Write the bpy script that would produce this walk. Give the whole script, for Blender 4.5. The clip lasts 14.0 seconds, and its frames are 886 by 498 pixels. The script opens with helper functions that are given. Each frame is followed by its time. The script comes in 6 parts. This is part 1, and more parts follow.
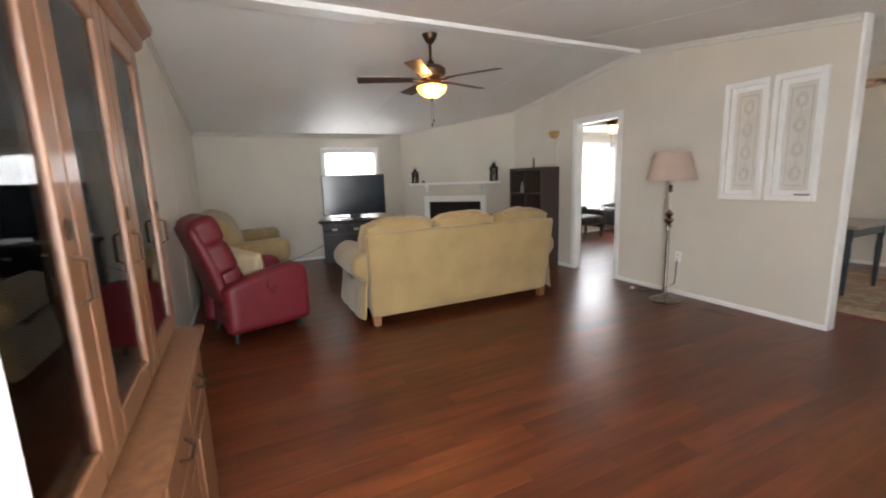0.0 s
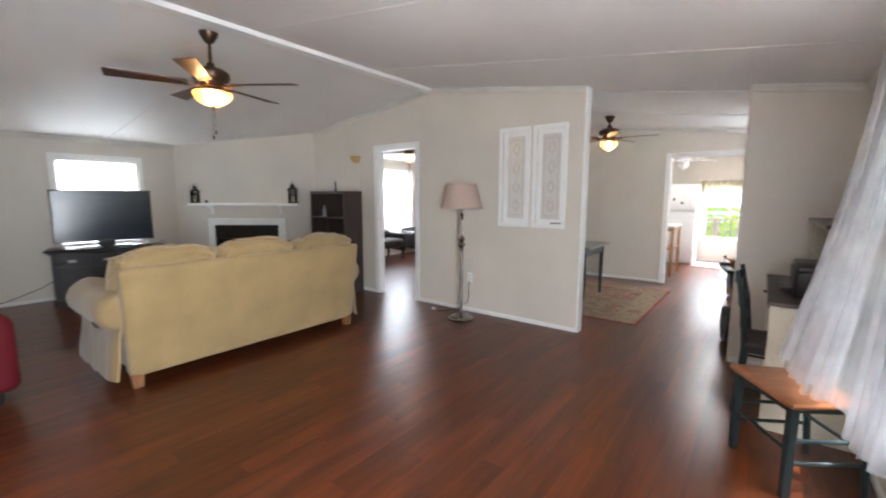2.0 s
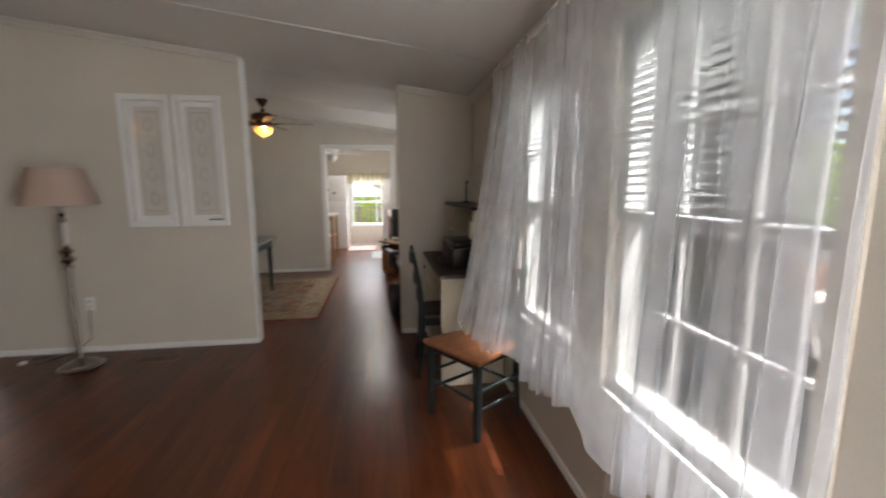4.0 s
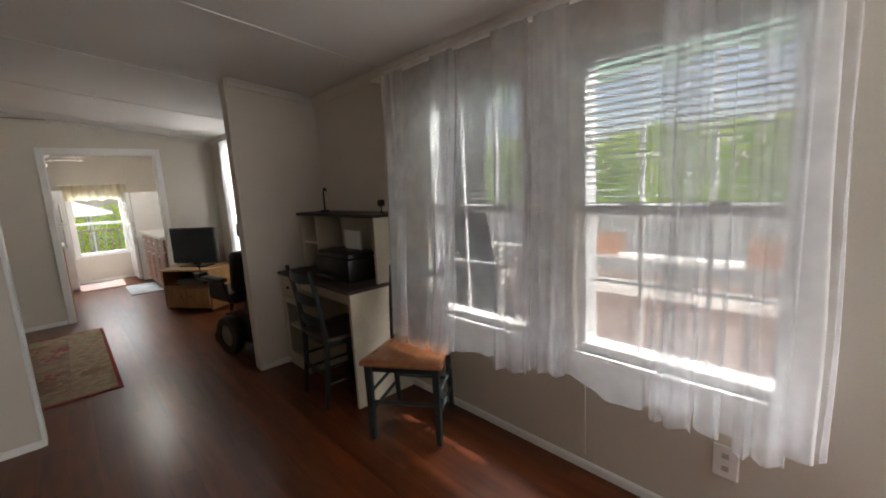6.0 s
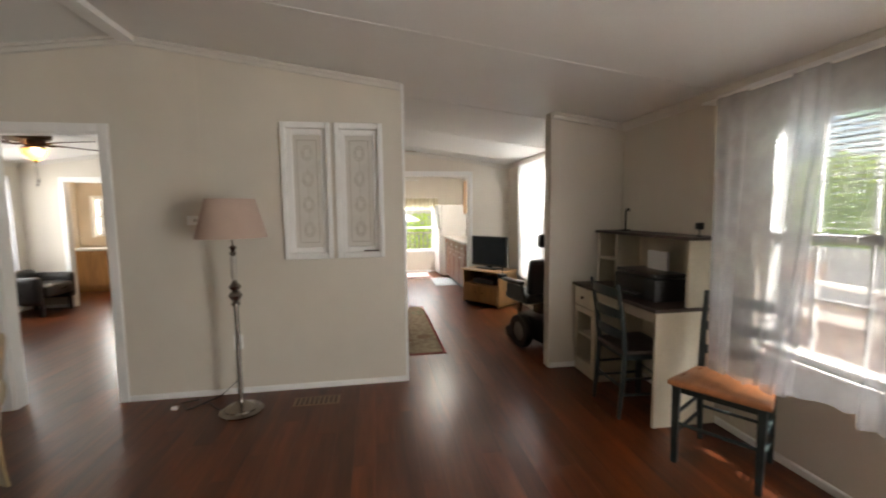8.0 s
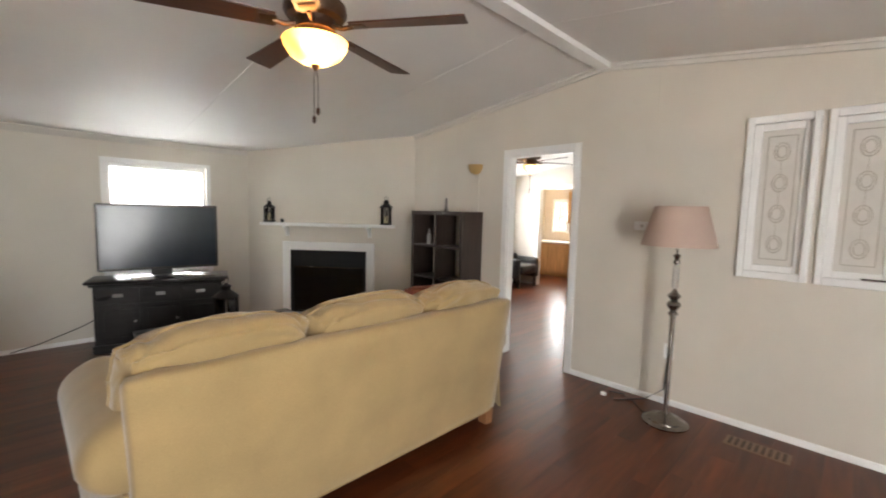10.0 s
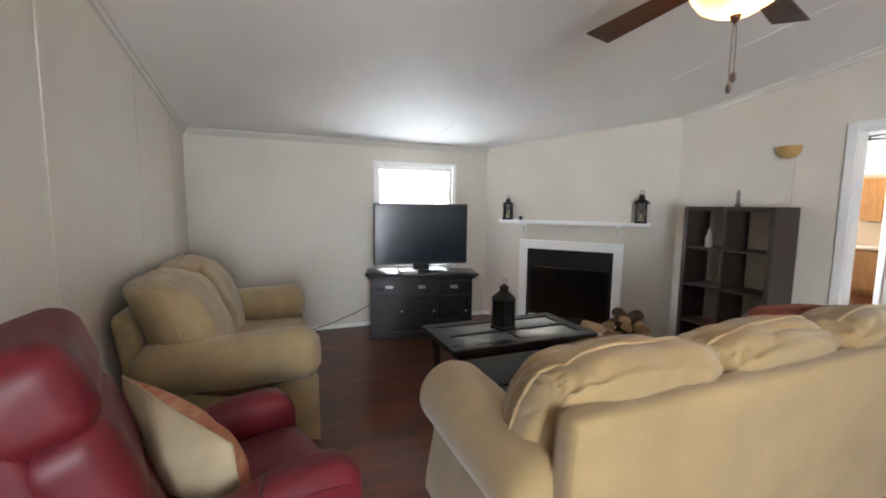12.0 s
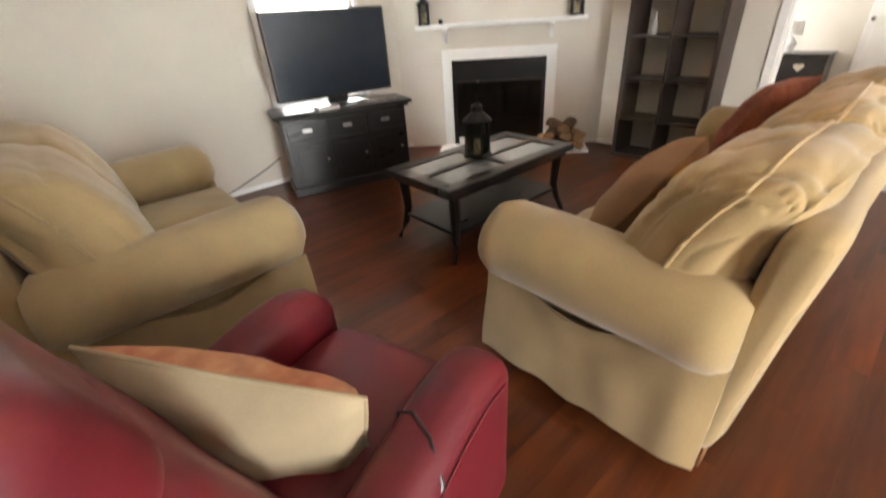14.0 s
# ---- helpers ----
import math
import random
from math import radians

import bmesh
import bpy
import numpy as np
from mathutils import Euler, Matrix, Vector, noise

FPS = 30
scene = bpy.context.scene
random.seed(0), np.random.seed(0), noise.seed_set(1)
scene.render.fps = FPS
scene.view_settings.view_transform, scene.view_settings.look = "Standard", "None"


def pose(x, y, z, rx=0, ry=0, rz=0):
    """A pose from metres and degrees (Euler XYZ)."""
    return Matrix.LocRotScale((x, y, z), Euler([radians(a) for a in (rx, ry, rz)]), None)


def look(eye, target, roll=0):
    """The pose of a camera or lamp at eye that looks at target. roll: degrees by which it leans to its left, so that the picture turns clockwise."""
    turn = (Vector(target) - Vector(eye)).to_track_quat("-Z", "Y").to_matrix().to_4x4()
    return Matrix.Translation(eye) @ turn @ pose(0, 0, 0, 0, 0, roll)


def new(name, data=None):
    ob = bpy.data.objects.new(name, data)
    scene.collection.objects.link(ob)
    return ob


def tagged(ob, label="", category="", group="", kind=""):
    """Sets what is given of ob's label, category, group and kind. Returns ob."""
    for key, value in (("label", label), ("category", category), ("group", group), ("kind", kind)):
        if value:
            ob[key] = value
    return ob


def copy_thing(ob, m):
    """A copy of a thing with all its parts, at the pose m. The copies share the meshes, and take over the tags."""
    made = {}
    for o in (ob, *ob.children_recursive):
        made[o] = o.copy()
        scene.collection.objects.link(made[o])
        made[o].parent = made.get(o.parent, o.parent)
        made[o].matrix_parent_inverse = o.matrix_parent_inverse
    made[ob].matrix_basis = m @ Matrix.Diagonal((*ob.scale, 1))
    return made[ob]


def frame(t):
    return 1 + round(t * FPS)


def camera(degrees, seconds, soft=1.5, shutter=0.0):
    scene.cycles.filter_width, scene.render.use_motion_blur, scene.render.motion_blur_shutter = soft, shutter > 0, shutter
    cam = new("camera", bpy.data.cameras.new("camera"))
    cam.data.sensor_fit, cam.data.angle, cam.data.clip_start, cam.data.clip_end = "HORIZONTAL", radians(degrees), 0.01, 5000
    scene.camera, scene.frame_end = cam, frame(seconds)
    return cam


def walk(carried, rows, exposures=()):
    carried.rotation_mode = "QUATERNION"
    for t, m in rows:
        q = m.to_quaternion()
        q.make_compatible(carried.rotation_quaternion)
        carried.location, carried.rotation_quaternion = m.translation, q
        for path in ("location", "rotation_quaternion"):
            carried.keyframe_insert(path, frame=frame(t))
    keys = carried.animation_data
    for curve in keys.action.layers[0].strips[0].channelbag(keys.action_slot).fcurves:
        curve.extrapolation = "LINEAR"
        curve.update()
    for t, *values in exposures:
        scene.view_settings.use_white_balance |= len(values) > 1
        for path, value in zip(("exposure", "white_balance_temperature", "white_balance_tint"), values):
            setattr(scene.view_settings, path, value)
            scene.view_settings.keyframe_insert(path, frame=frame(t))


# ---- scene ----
cam = camera(93.6, 14.0, 1.9, 0.3)
PATH = [
    (0, (2.135, 0.505, 1.369), (2.989, 2.281, 1.029), -2.0),
    (0.5, (2.146, 0.557, 1.388), (3.168, 2.252, 1.097), -0.6),
    (1, (2.117, 0.564, 1.401), (3.135, 2.259, 1.1), -0.5),
    (1.5, (2.138, 0.587, 1.396), (3.414, 2.105, 1.137), 0.3),
    (2, (2.248, 0.651, 1.395), (3.822, 1.859, 1.144), 0.2),
    (2.5, (2.301, 0.732, 1.432), (4.07, 1.627, 1.17), 0.4),
    (3, (2.391, 0.809, 1.422), (4.286, 1.379, 1.134), -0.1),
    (3.5, (2.456, 0.854, 1.398), (4.421, 1.066, 1.089), -0.0),
    (4, (2.593, 0.95, 1.373), (4.552, 0.669, 1.084), -0.3),
    (4.2, (2.692, 0.995, 1.376), (4.595, 0.431, 1.128), -1.4),
    (6.3, (3.044, 1.936, 1.428), (4.503, 0.605, 1.116), -3.2),
    (6.5, (3.043, 2.0, 1.433), (4.514, 0.679, 1.125), -3.1),
    (7, (2.972, 2.191, 1.427), (4.6, 1.06, 1.159), -2.7),
    (7.5, (2.947, 2.297, 1.427), (4.781, 1.528, 1.212), -1.6),
    (8, (2.959, 2.322, 1.426), (4.926, 2.007, 1.249), -0.7),
    (8.5, (2.986, 2.303, 1.448), (4.968, 2.494, 1.263), 0.1),
    (8.7, (2.993, 2.282, 1.432), (4.937, 2.712, 1.242), 0.4),
    (10.8, (2.769, 2.601, 1.496), (3.826, 4.285, 1.28), -0.4),
    (11, (2.717, 2.642, 1.502), (3.679, 4.38, 1.276), -1.2),
    (11.5, (2.55, 2.949, 1.471), (3.297, 4.797, 1.305), -0.2),
    (12, (2.389, 3.245, 1.454), (3.139, 5.087, 1.241), 0.7),
    (12.5, (2.207, 3.512, 1.467), (3.197, 5.233, 1.228), -3.1),
    (13, (2.158, 3.736, 1.442), (3.312, 5.346, 1.166), -3.2),
    (13.5, (2.11, 3.909, 1.41), (3.246, 5.472, 0.893), -2.6),
    (14, (2.037, 4.033, 1.34), (3.15, 5.38, 0.368), -4.1),
]
walk(cam, [(t, look(e, a, r)) for t, e, a, r in PATH],
     exposures=[(0, 1.56, 6550, 10), (0.6, 1.64, 6250, 10), (1.8, 1.74, 6050, 10), (2.5, 1.38, 6200, 10), (3.0, 1.16, 6250, 10), (4.0, 0.60, 6650, 10),
                (6.5, 0.28, 6800, 10), (7.5, 0.72, 7000, 9), (8.0, 1.00, 7050, 9), (8.7, 1.50, 7150, 11), (11.0, 1.84, 6250, 9), (12.0, 2.02, 6050, 9),
                (13.0, 2.20, 6300, 9), (13.5, 2.32, 6250, 9), (14.0, 2.70, 6800, 10)])

# ---- plan, in metres ----
WEST, PART, KITW, EAST = 1.58, 6.40, 9.73, 12.85      # wall faces across the house
SOUTH, NORTH, RIDGE = 0.11, 8.10, 4.06
RIDGE_Z, SLOPE = 2.715, 0.134
BED_E, BED_N = 10.30, 7.66


def ceil_z(y):
    return RIDGE_Z - SLOPE * abs(y - RIDGE)


# ---- world, sun and large lights ----
SUN_EL, SUN_AZ = radians(65), radians(184)             # azimuth clockwise from north
world = bpy.data.worlds.new("world")
scene.world = world
world.use_nodes = True
wn = world.node_tree.nodes
sky = wn.new("ShaderNodeTexSky")
sky.sky_type, sky.sun_disc, sky.sun_elevation, sky.sun_rotation = "NISHITA", False, SUN_EL, SUN_AZ
world.node_tree.links.new(sky.outputs["Color"], wn["Background"].inputs["Color"])
wn["Background"].inputs["Strength"].default_value = 0.15
sun = new("sun", bpy.data.lights.new("sun", "SUN"))
sun.data.energy, sun.data.angle, sun.data.color = 5.0, radians(0.5), (1.0, 0.95, 0.86)
sun_dir = Vector((math.sin(SUN_AZ) * math.cos(SUN_EL), math.cos(SUN_AZ) * math.cos(SUN_EL), math.sin(SUN_EL)))
sun.matrix_world = look(sun_dir * 30, (0, 0, 0))


def daylight(name, x, y, z, w, h, toward, power, color=(0.95, 0.97, 1.0)):
    """Daylight coming in through an opening, facing along toward."""
    ob = new(name, bpy.data.lights.new(name, "AREA"))
    ob.data.shape, ob.data.size, ob.data.size_y = "RECTANGLE", w, h
    ob.data.energy, ob.data.color = power, color
    ob.matrix_world = look((x, y, z), (x + toward[0], y + toward[1], z + toward[2]))
    return ob


def bulb(name, x, y, z, power, radius=0.05, color=(1.0, 0.76, 0.50)):
    ob = new(name, bpy.data.lights.new(name, "POINT"))
    ob.data.energy, ob.data.color, ob.data.shadow_soft_size = power, color, radius
    ob.location = (x, y, z)
    return ob


daylight("daylight_porch", 4.16, -0.70, 2.58, 2.6, 0.40, (0, 0.80, -0.60), 170)
daylight("daylight_entry", 2.20, -0.02, 1.05, 0.84, 1.9, (0.25, 1, -0.1), 46)
daylight("daylight_north_window", 4.00, 8.32, 1.32, 1.0, 1.25, (0, -1, -0.1), 60)
daylight("daylight_dining_window", 8.45, -0.05, 1.3, 0.9, 1.4, (0, 1, -0.2), 40)
daylight("daylight_deck", EAST + 0.65, 1.30, 2.05, 1.4, 0.8, (-1, 0, -0.6), 190)
daylight("daylight_bedroom_window", 9.44, 7.80, 1.27, 0.86, 1.2, (0, -1, -0.2), 42)

# ---- materials ----


def mat(name, color, rough=0.6, metal=0.0, var=0.12, scale=6.0, fine=60.0, bump=0.15, dist=0.004, coat=0.0,
        stretch=(1, 1, 1), second=None, sheen=0.0, island=False, emit=None, spec=0.5, rvar=0.08, laid=False):
    """A procedural surface: broad stains and fine grain in colour, roughness and relief."""
    m = bpy.data.materials.new(name)
    m.use_nodes = True
    nt = m.node_tree
    n, l = nt.nodes, nt.links
    b = n["Principled BSDF"]
    tc = n.new("ShaderNodeTexCoord")
    mp = n.new("ShaderNodeMapping")
    mp.inputs["Scale"].default_value = stretch
    l.new(tc.outputs["Object"], mp.inputs["Vector"])
    if laid:                                              # boards cut from different stock: shift the grain board by board
        pos, oi, ri, sm, cb = (n.new("ShaderNodeNewGeometry"), n.new("ShaderNodeObjectInfo"), n.new("ShaderNodeMath"), n.new("ShaderNodeVectorMath"),
                               n.new("ShaderNodeCombineXYZ"))
        ri.operation = "MULTIPLY_ADD"
        l.new(oi.outputs["Random"], ri.inputs[0])
        ri.inputs[1].default_value = 37.0
        l.new(pos.outputs["Random Per Island"], ri.inputs[2])
        for k in (0, 2):
            l.new(ri.outputs[0], cb.inputs[k])
        l.new(pos.outputs["Position"], sm.inputs[0])
        l.new(cb.outputs[0], sm.inputs[1])
        l.new(sm.outputs[0], mp.inputs["Vector"])
    broad = n.new("ShaderNodeTexNoise")
    broad.inputs["Scale"].default_value, broad.inputs["Detail"].default_value = scale, 5
    grain = n.new("ShaderNodeTexNoise")
    grain.inputs["Scale"].default_value, grain.inputs["Detail"].default_value = fine, 4
    for t in (broad, grain):
        l.new(mp.outputs["Vector"], t.inputs["Vector"])
    mixf = n.new("ShaderNodeMath")
    mixf.operation = "ADD"
    half = n.new("ShaderNodeMath")
    half.operation, half.inputs[1].default_value = "MULTIPLY", 0.5
    l.new(grain.outputs["Fac"], half.inputs[0])
    l.new(broad.outputs["Fac"], mixf.inputs[0])
    l.new(half.outputs[0], mixf.inputs[1])
    ramp = n.new("ShaderNodeValToRGB")
    c = Vector(color)
    lo = Vector(second) if second else c * (1 - var)
    hi = c if second else c * (1 + var)
    ramp.color_ramp.elements[0].position, ramp.color_ramp.elements[1].position = 0.5, 1.0
    ramp.color_ramp.elements[0].color, ramp.color_ramp.elements[1].color = (*lo, 1), (*[min(1, v) for v in hi], 1)
    l.new(mixf.outputs[0], ramp.inputs["Fac"])
    out = ramp.outputs["Color"]
    if island:
        info = n.new("ShaderNodeObjectInfo")
        geo = n.new("ShaderNodeNewGeometry")
        add = n.new("ShaderNodeMath")
        add.operation = "ADD"
        l.new(info.outputs["Random"], add.inputs[0])
        l.new(geo.outputs["Random Per Island"], add.inputs[1])
        fr = n.new("ShaderNodeMath")
        fr.operation = "FRACT"
        l.new(add.outputs[0], fr.inputs[0])
        mr = n.new("ShaderNodeMapRange")
        mr.inputs["To Min"].default_value, mr.inputs["To Max"].default_value = 1 - island, 1 + island
        l.new(fr.outputs[0], mr.inputs["Value"])
        hs = n.new("ShaderNodeHueSaturation")
        l.new(mr.outputs[0], hs.inputs["Value"])
        l.new(out, hs.inputs["Color"])
        out = hs.outputs["Color"]
    l.new(out, b.inputs["Base Color"])
    rr = n.new("ShaderNodeMapRange")
    rr.inputs["To Min"].default_value, rr.inputs["To Max"].default_value = max(0.02, rough - rvar), min(1, rough + rvar)
    l.new(broad.outputs["Fac"], rr.inputs["Value"])
    l.new(rr.outputs[0], b.inputs["Roughness"])
    b.inputs["Metallic"].default_value = metal
    b.inputs["Coat Weight"].default_value = coat
    b.inputs["Sheen Weight"].default_value = sheen
    b.inputs["Specular IOR Level"].default_value = spec
    if bump:
        bp = n.new("ShaderNodeBump")
        bp.inputs["Strength"].default_value, bp.inputs["Distance"].default_value = bump, dist
        l.new(mixf.outputs[0], bp.inputs["Height"])
        l.new(bp.outputs["Normal"], b.inputs["Normal"])
    if emit:
        b.inputs["Emission Color"].default_value = (*emit[:3], 1)
        b.inputs["Emission Strength"].default_value = emit[3]
    return m


def glass_mat(name, tint=(1, 1, 1), rough=0.0, clear=0.9):
    """A thin pane: mostly see-through, with a mirror-like gloss."""
    m = bpy.data.materials.new(name)
    m.use_nodes = True
    n, l = m.node_tree.nodes, m.node_tree.links
    n.remove(n["Principled BSDF"])
    tr, gl, mx, fr = (n.new("ShaderNodeBsdfTransparent"), n.new("ShaderNodeBsdfGlossy"), n.new("ShaderNodeMixShader"),
                      n.new("ShaderNodeFresnel"))
    tr.inputs["Color"].default_value = (*[clear * v for v in tint], 1)
    gl.inputs["Roughness"].default_value = max(rough, 0.02)
    fr.inputs["IOR"].default_value = 1.5
    l.new(fr.outputs[0], mx.inputs[0])
    l.new(tr.outputs[0], mx.inputs[1])
    l.new(gl.outputs[0], mx.inputs[2])
    l.new(mx.outputs[0], n["Material Output"].inputs["Surface"])
    return m


def cloth_sheer(name, color, open_weave):
    """Thin woven cloth: part open weave, part light passing through the threads."""
    m = bpy.data.materials.new(name)
    m.use_nodes = True
    n, l = m.node_tree.nodes, m.node_tree.links
    n.remove(n["Principled BSDF"])
    tr, tl, df = n.new("ShaderNodeBsdfTransparent"), n.new("ShaderNodeBsdfTranslucent"), n.new("ShaderNodeBsdfDiffuse")
    a, b2 = n.new("ShaderNodeMixShader"), n.new("ShaderNodeMixShader")
    nz = n.new("ShaderNodeTexNoise")
    nz.inputs["Scale"].default_value = 9
    tc = n.new("ShaderNodeTexCoord")
    l.new(tc.outputs["Object"], nz.inputs["Vector"])
    mr = n.new("ShaderNodeMapRange")
    mr.inputs["To Min"].default_value, mr.inputs["To Max"].default_value = open_weave - 0.1, open_weave + 0.1
    l.new(nz.outputs["Fac"], mr.inputs["Value"])
    for s in (tl, df):
        s.inputs["Color"].default_value = (*color, 1)
    a.inputs[0].default_value = 0.45
    l.new(tl.outputs[0], a.inputs[1])
    l.new(df.outputs[0], a.inputs[2])
    l.new(mr.outputs[0], b2.inputs[0])
    l.new(a.outputs[0], b2.inputs[1])
    l.new(tr.outputs[0], b2.inputs[2])
    l.new(b2.outputs[0], n["Material Output"].inputs["Surface"])
    return m


M_WALL = mat("wall_paint", (0.67, 0.62, 0.54), 0.55, var=0.05, scale=1.6, fine=120, bump=0.12, dist=0.002)
M_CEIL = mat("ceiling_paint", (0.79, 0.775, 0.745), 0.6, var=0.04, scale=1.2, fine=90, bump=0.2, dist=0.003)
M_TRIM = mat("white_trim_paint", (0.86, 0.855, 0.835), 0.35, var=0.04, scale=5, bump=0.05)
M_FLOOR = mat("red_brown_laminate", (0.150, 0.039, 0.0115), 0.285, var=0.2, scale=1.5, fine=4, bump=0.0, dist=0.001,
              stretch=(0.8, 7, 7), second=(0.050, 0.0122, 0.0043), island=0.24, spec=0.4, rvar=0.01, laid=True)
M_TAN = mat("tan_microfibre", (0.355, 0.246, 0.108), 0.85, var=0.16, scale=3.5, fine=180, bump=0.25, dist=0.002, sheen=0.35)
M_TAN2 = mat("olive_tan_microfibre", (0.36, 0.262, 0.13), 0.85, var=0.16, scale=5, fine=220, bump=0.25, dist=0.002, sheen=0.3)
M_RED = mat("red_leather", (0.130, 0.0075, 0.014), 0.48, var=0.16, scale=7, fine=160, bump=0.25, dist=0.002)
M_DARK = mat("black_stained_wood", (0.022, 0.020, 0.020), 0.3, var=0.3, scale=5, fine=40, bump=0.06, stretch=(1, 6, 6))
M_ESP = mat("espresso_wood", (0.050, 0.034, 0.028), 0.45, var=0.25, scale=5, fine=40, bump=0.08, stretch=(6, 6, 0.8))
M_BLACK = mat("black_plastic", (0.012, 0.012, 0.013), 0.35, var=0.2, bump=0.03)
# the blue in this base colour is glare haze painted over the black screen
M_SCREEN = mat("dark_screen_glare", (0.022, 0.031, 0.047), 0.22, var=0.1, bump=0.0)
M_IRON = mat("black_iron", (0.018, 0.017, 0.016), 0.5, metal=0.6, var=0.3, bump=0.1)
M_BRONZE = mat("oiled_bronze", (0.09, 0.055, 0.035), 0.38, metal=0.85, var=0.3, bump=0.06)
M_NICKEL = mat("brushed_nickel", (0.26, 0.235, 0.21), 0.25, metal=1.0, var=0.15, bump=0.02)
M_BLADE = mat("walnut_blade", (0.075, 0.035, 0.022), 0.4, var=0.25, scale=4, fine=30, stretch=(1, 8, 8), bump=0.03)
M_BLADE2 = mat("light_oak_blade", (0.36, 0.22, 0.13), 0.4, var=0.2, scale=4, fine=30, stretch=(1, 8, 8), bump=0.03)
M_GLASS = glass_mat("clear_glass")
M_OAK = mat("honey_oak", (0.42, 0.235, 0.10), 0.38, var=0.22, scale=4, fine=26, stretch=(8, 8, 0.9), bump=0.06)
M_OAKX = mat("honey_oak_long", (0.42, 0.235, 0.10), 0.38, var=0.22, scale=4, fine=26, stretch=(0.9, 8, 8), bump=0.06)
M_CHERRY = mat("cherry_cabinet_wood", (0.24, 0.085, 0.04), 0.35, var=0.25, scale=4, fine=26, stretch=(8, 8, 0.9), bump=0.05)
M_MIRROR = mat("brightening_mirror", (0.55, 0.54, 0.50), 0.10, metal=1.0, var=0.08, bump=0.0)
M_HUTCH = mat("walnut_veneer", (0.165, 0.072, 0.033), 0.32, var=0.35, scale=4, fine=26, stretch=(8, 8, 0.9), bump=0.05, coat=0.15)
M_CREAM = mat("cream_paint", (0.60, 0.545, 0.43), 0.45, var=0.08, scale=5, bump=0.05)
M_SEAT = mat("worn_orange_wood", (0.33, 0.13, 0.055), 0.3, var=0.25, scale=4, fine=30, stretch=(8, 1, 8), bump=0.04)
M_GREEN = mat("dark_green_paint", (0.018, 0.030, 0.032), 0.4, var=0.2, bump=0.05)
M_WHITE = mat("white_enamel", (0.78, 0.78, 0.77), 0.25, var=0.03, bump=0.03)
M_SHEER = cloth_sheer("white_sheer_voile", (0.88, 0.89, 0.92), 0.63)
M_SHEER2 = cloth_sheer("white_curtain_cloth", (0.88, 0.88, 0.88), 0.12)


# ---- building helpers ----
def part(name, bm, material, parent=None, label="", smooth=False, kind="", sharp=40):
    """Links a bmesh as one mesh object, under a thing or a part where one is given."""
    me = bpy.data.meshes.new(name)
    bmesh.ops.recalc_face_normals(bm, faces=bm.faces)
    bm.to_mesh(me)
    bm.free()
    me.materials.append(material)
    if smooth:
        me.shade_smooth()
        me.set_sharp_from_angle(angle=radians(sharp))
    ob = new(name, me)
    if parent:
        ob.parent = parent
    return tagged(ob, label, kind=kind)


def thing(name, label, category, at=(0, 0, 0), turn=0.0, group="", kind=""):
    ob = new(name)
    ob.empty_display_size = 0.1
    ob.matrix_world = pose(*at, 0, 0, turn)
    return tagged(ob, label, category, group, kind)


def box(x0, x1, y0, y1, z0, z1, bevel=0.0, bm=None, seg=2):
    """A box with rounded edges; joined to bm where one is given."""
    b = bmesh.new()
    bmesh.ops.create_cube(b, size=1)
    for v in b.verts:
        v.co = Vector(((x0 + x1) / 2 + v.co.x * (x1 - x0), (y0 + y1) / 2 + v.co.y * (y1 - y0), (z0 + z1) / 2 + v.co.z * (z1 - z0)))
    if bevel:
        bmesh.ops.bevel(b, geom=b.edges[:], offset=bevel, segments=seg, affect="EDGES", profile=0.5)
    return join(bm, b) if bm else b


def join(bm, other, m=None):
    """Adds other (moved by m) to bm."""
    me = bpy.data.meshes.new("tmp")
    if m:
        other.transform(m)
    other.to_mesh(me)
    other.free()
    bm.from_mesh(me)
    bpy.data.meshes.remove(me)
    return bm


def lathe(profile, seg=24, at=(0, 0, 0), bm=None):
    """A turned shape: profile rows of (radius, z), closed at ends where the radius is 0."""
    b = bmesh.new()
    rings = []
    for r, z in profile:
        if r < 1e-6:
            rings.append([b.verts.new((at[0], at[1], at[2] + z))])
        else:
            rings.append([b.verts.new((at[0] + r * math.cos(2 * math.pi * i / seg), at[1] + r * math.sin(2 * math.pi * i / seg), at[2] + z))
                          for i in range(seg)])
    for p, q in zip(rings, rings[1:]):
        for i in range(seg):
            j = (i + 1) % seg
            if len(p) == 1 and len(q) == 1:
                continue
            if len(p) == 1:
                b.faces.new((p[0], q[i], q[j]))
            elif len(q) == 1:
                b.faces.new((p[i], p[j], q[0]))
            else:
                b.faces.new((p[i], p[j], q[j], q[i]))
    return join(bm, b) if bm else b


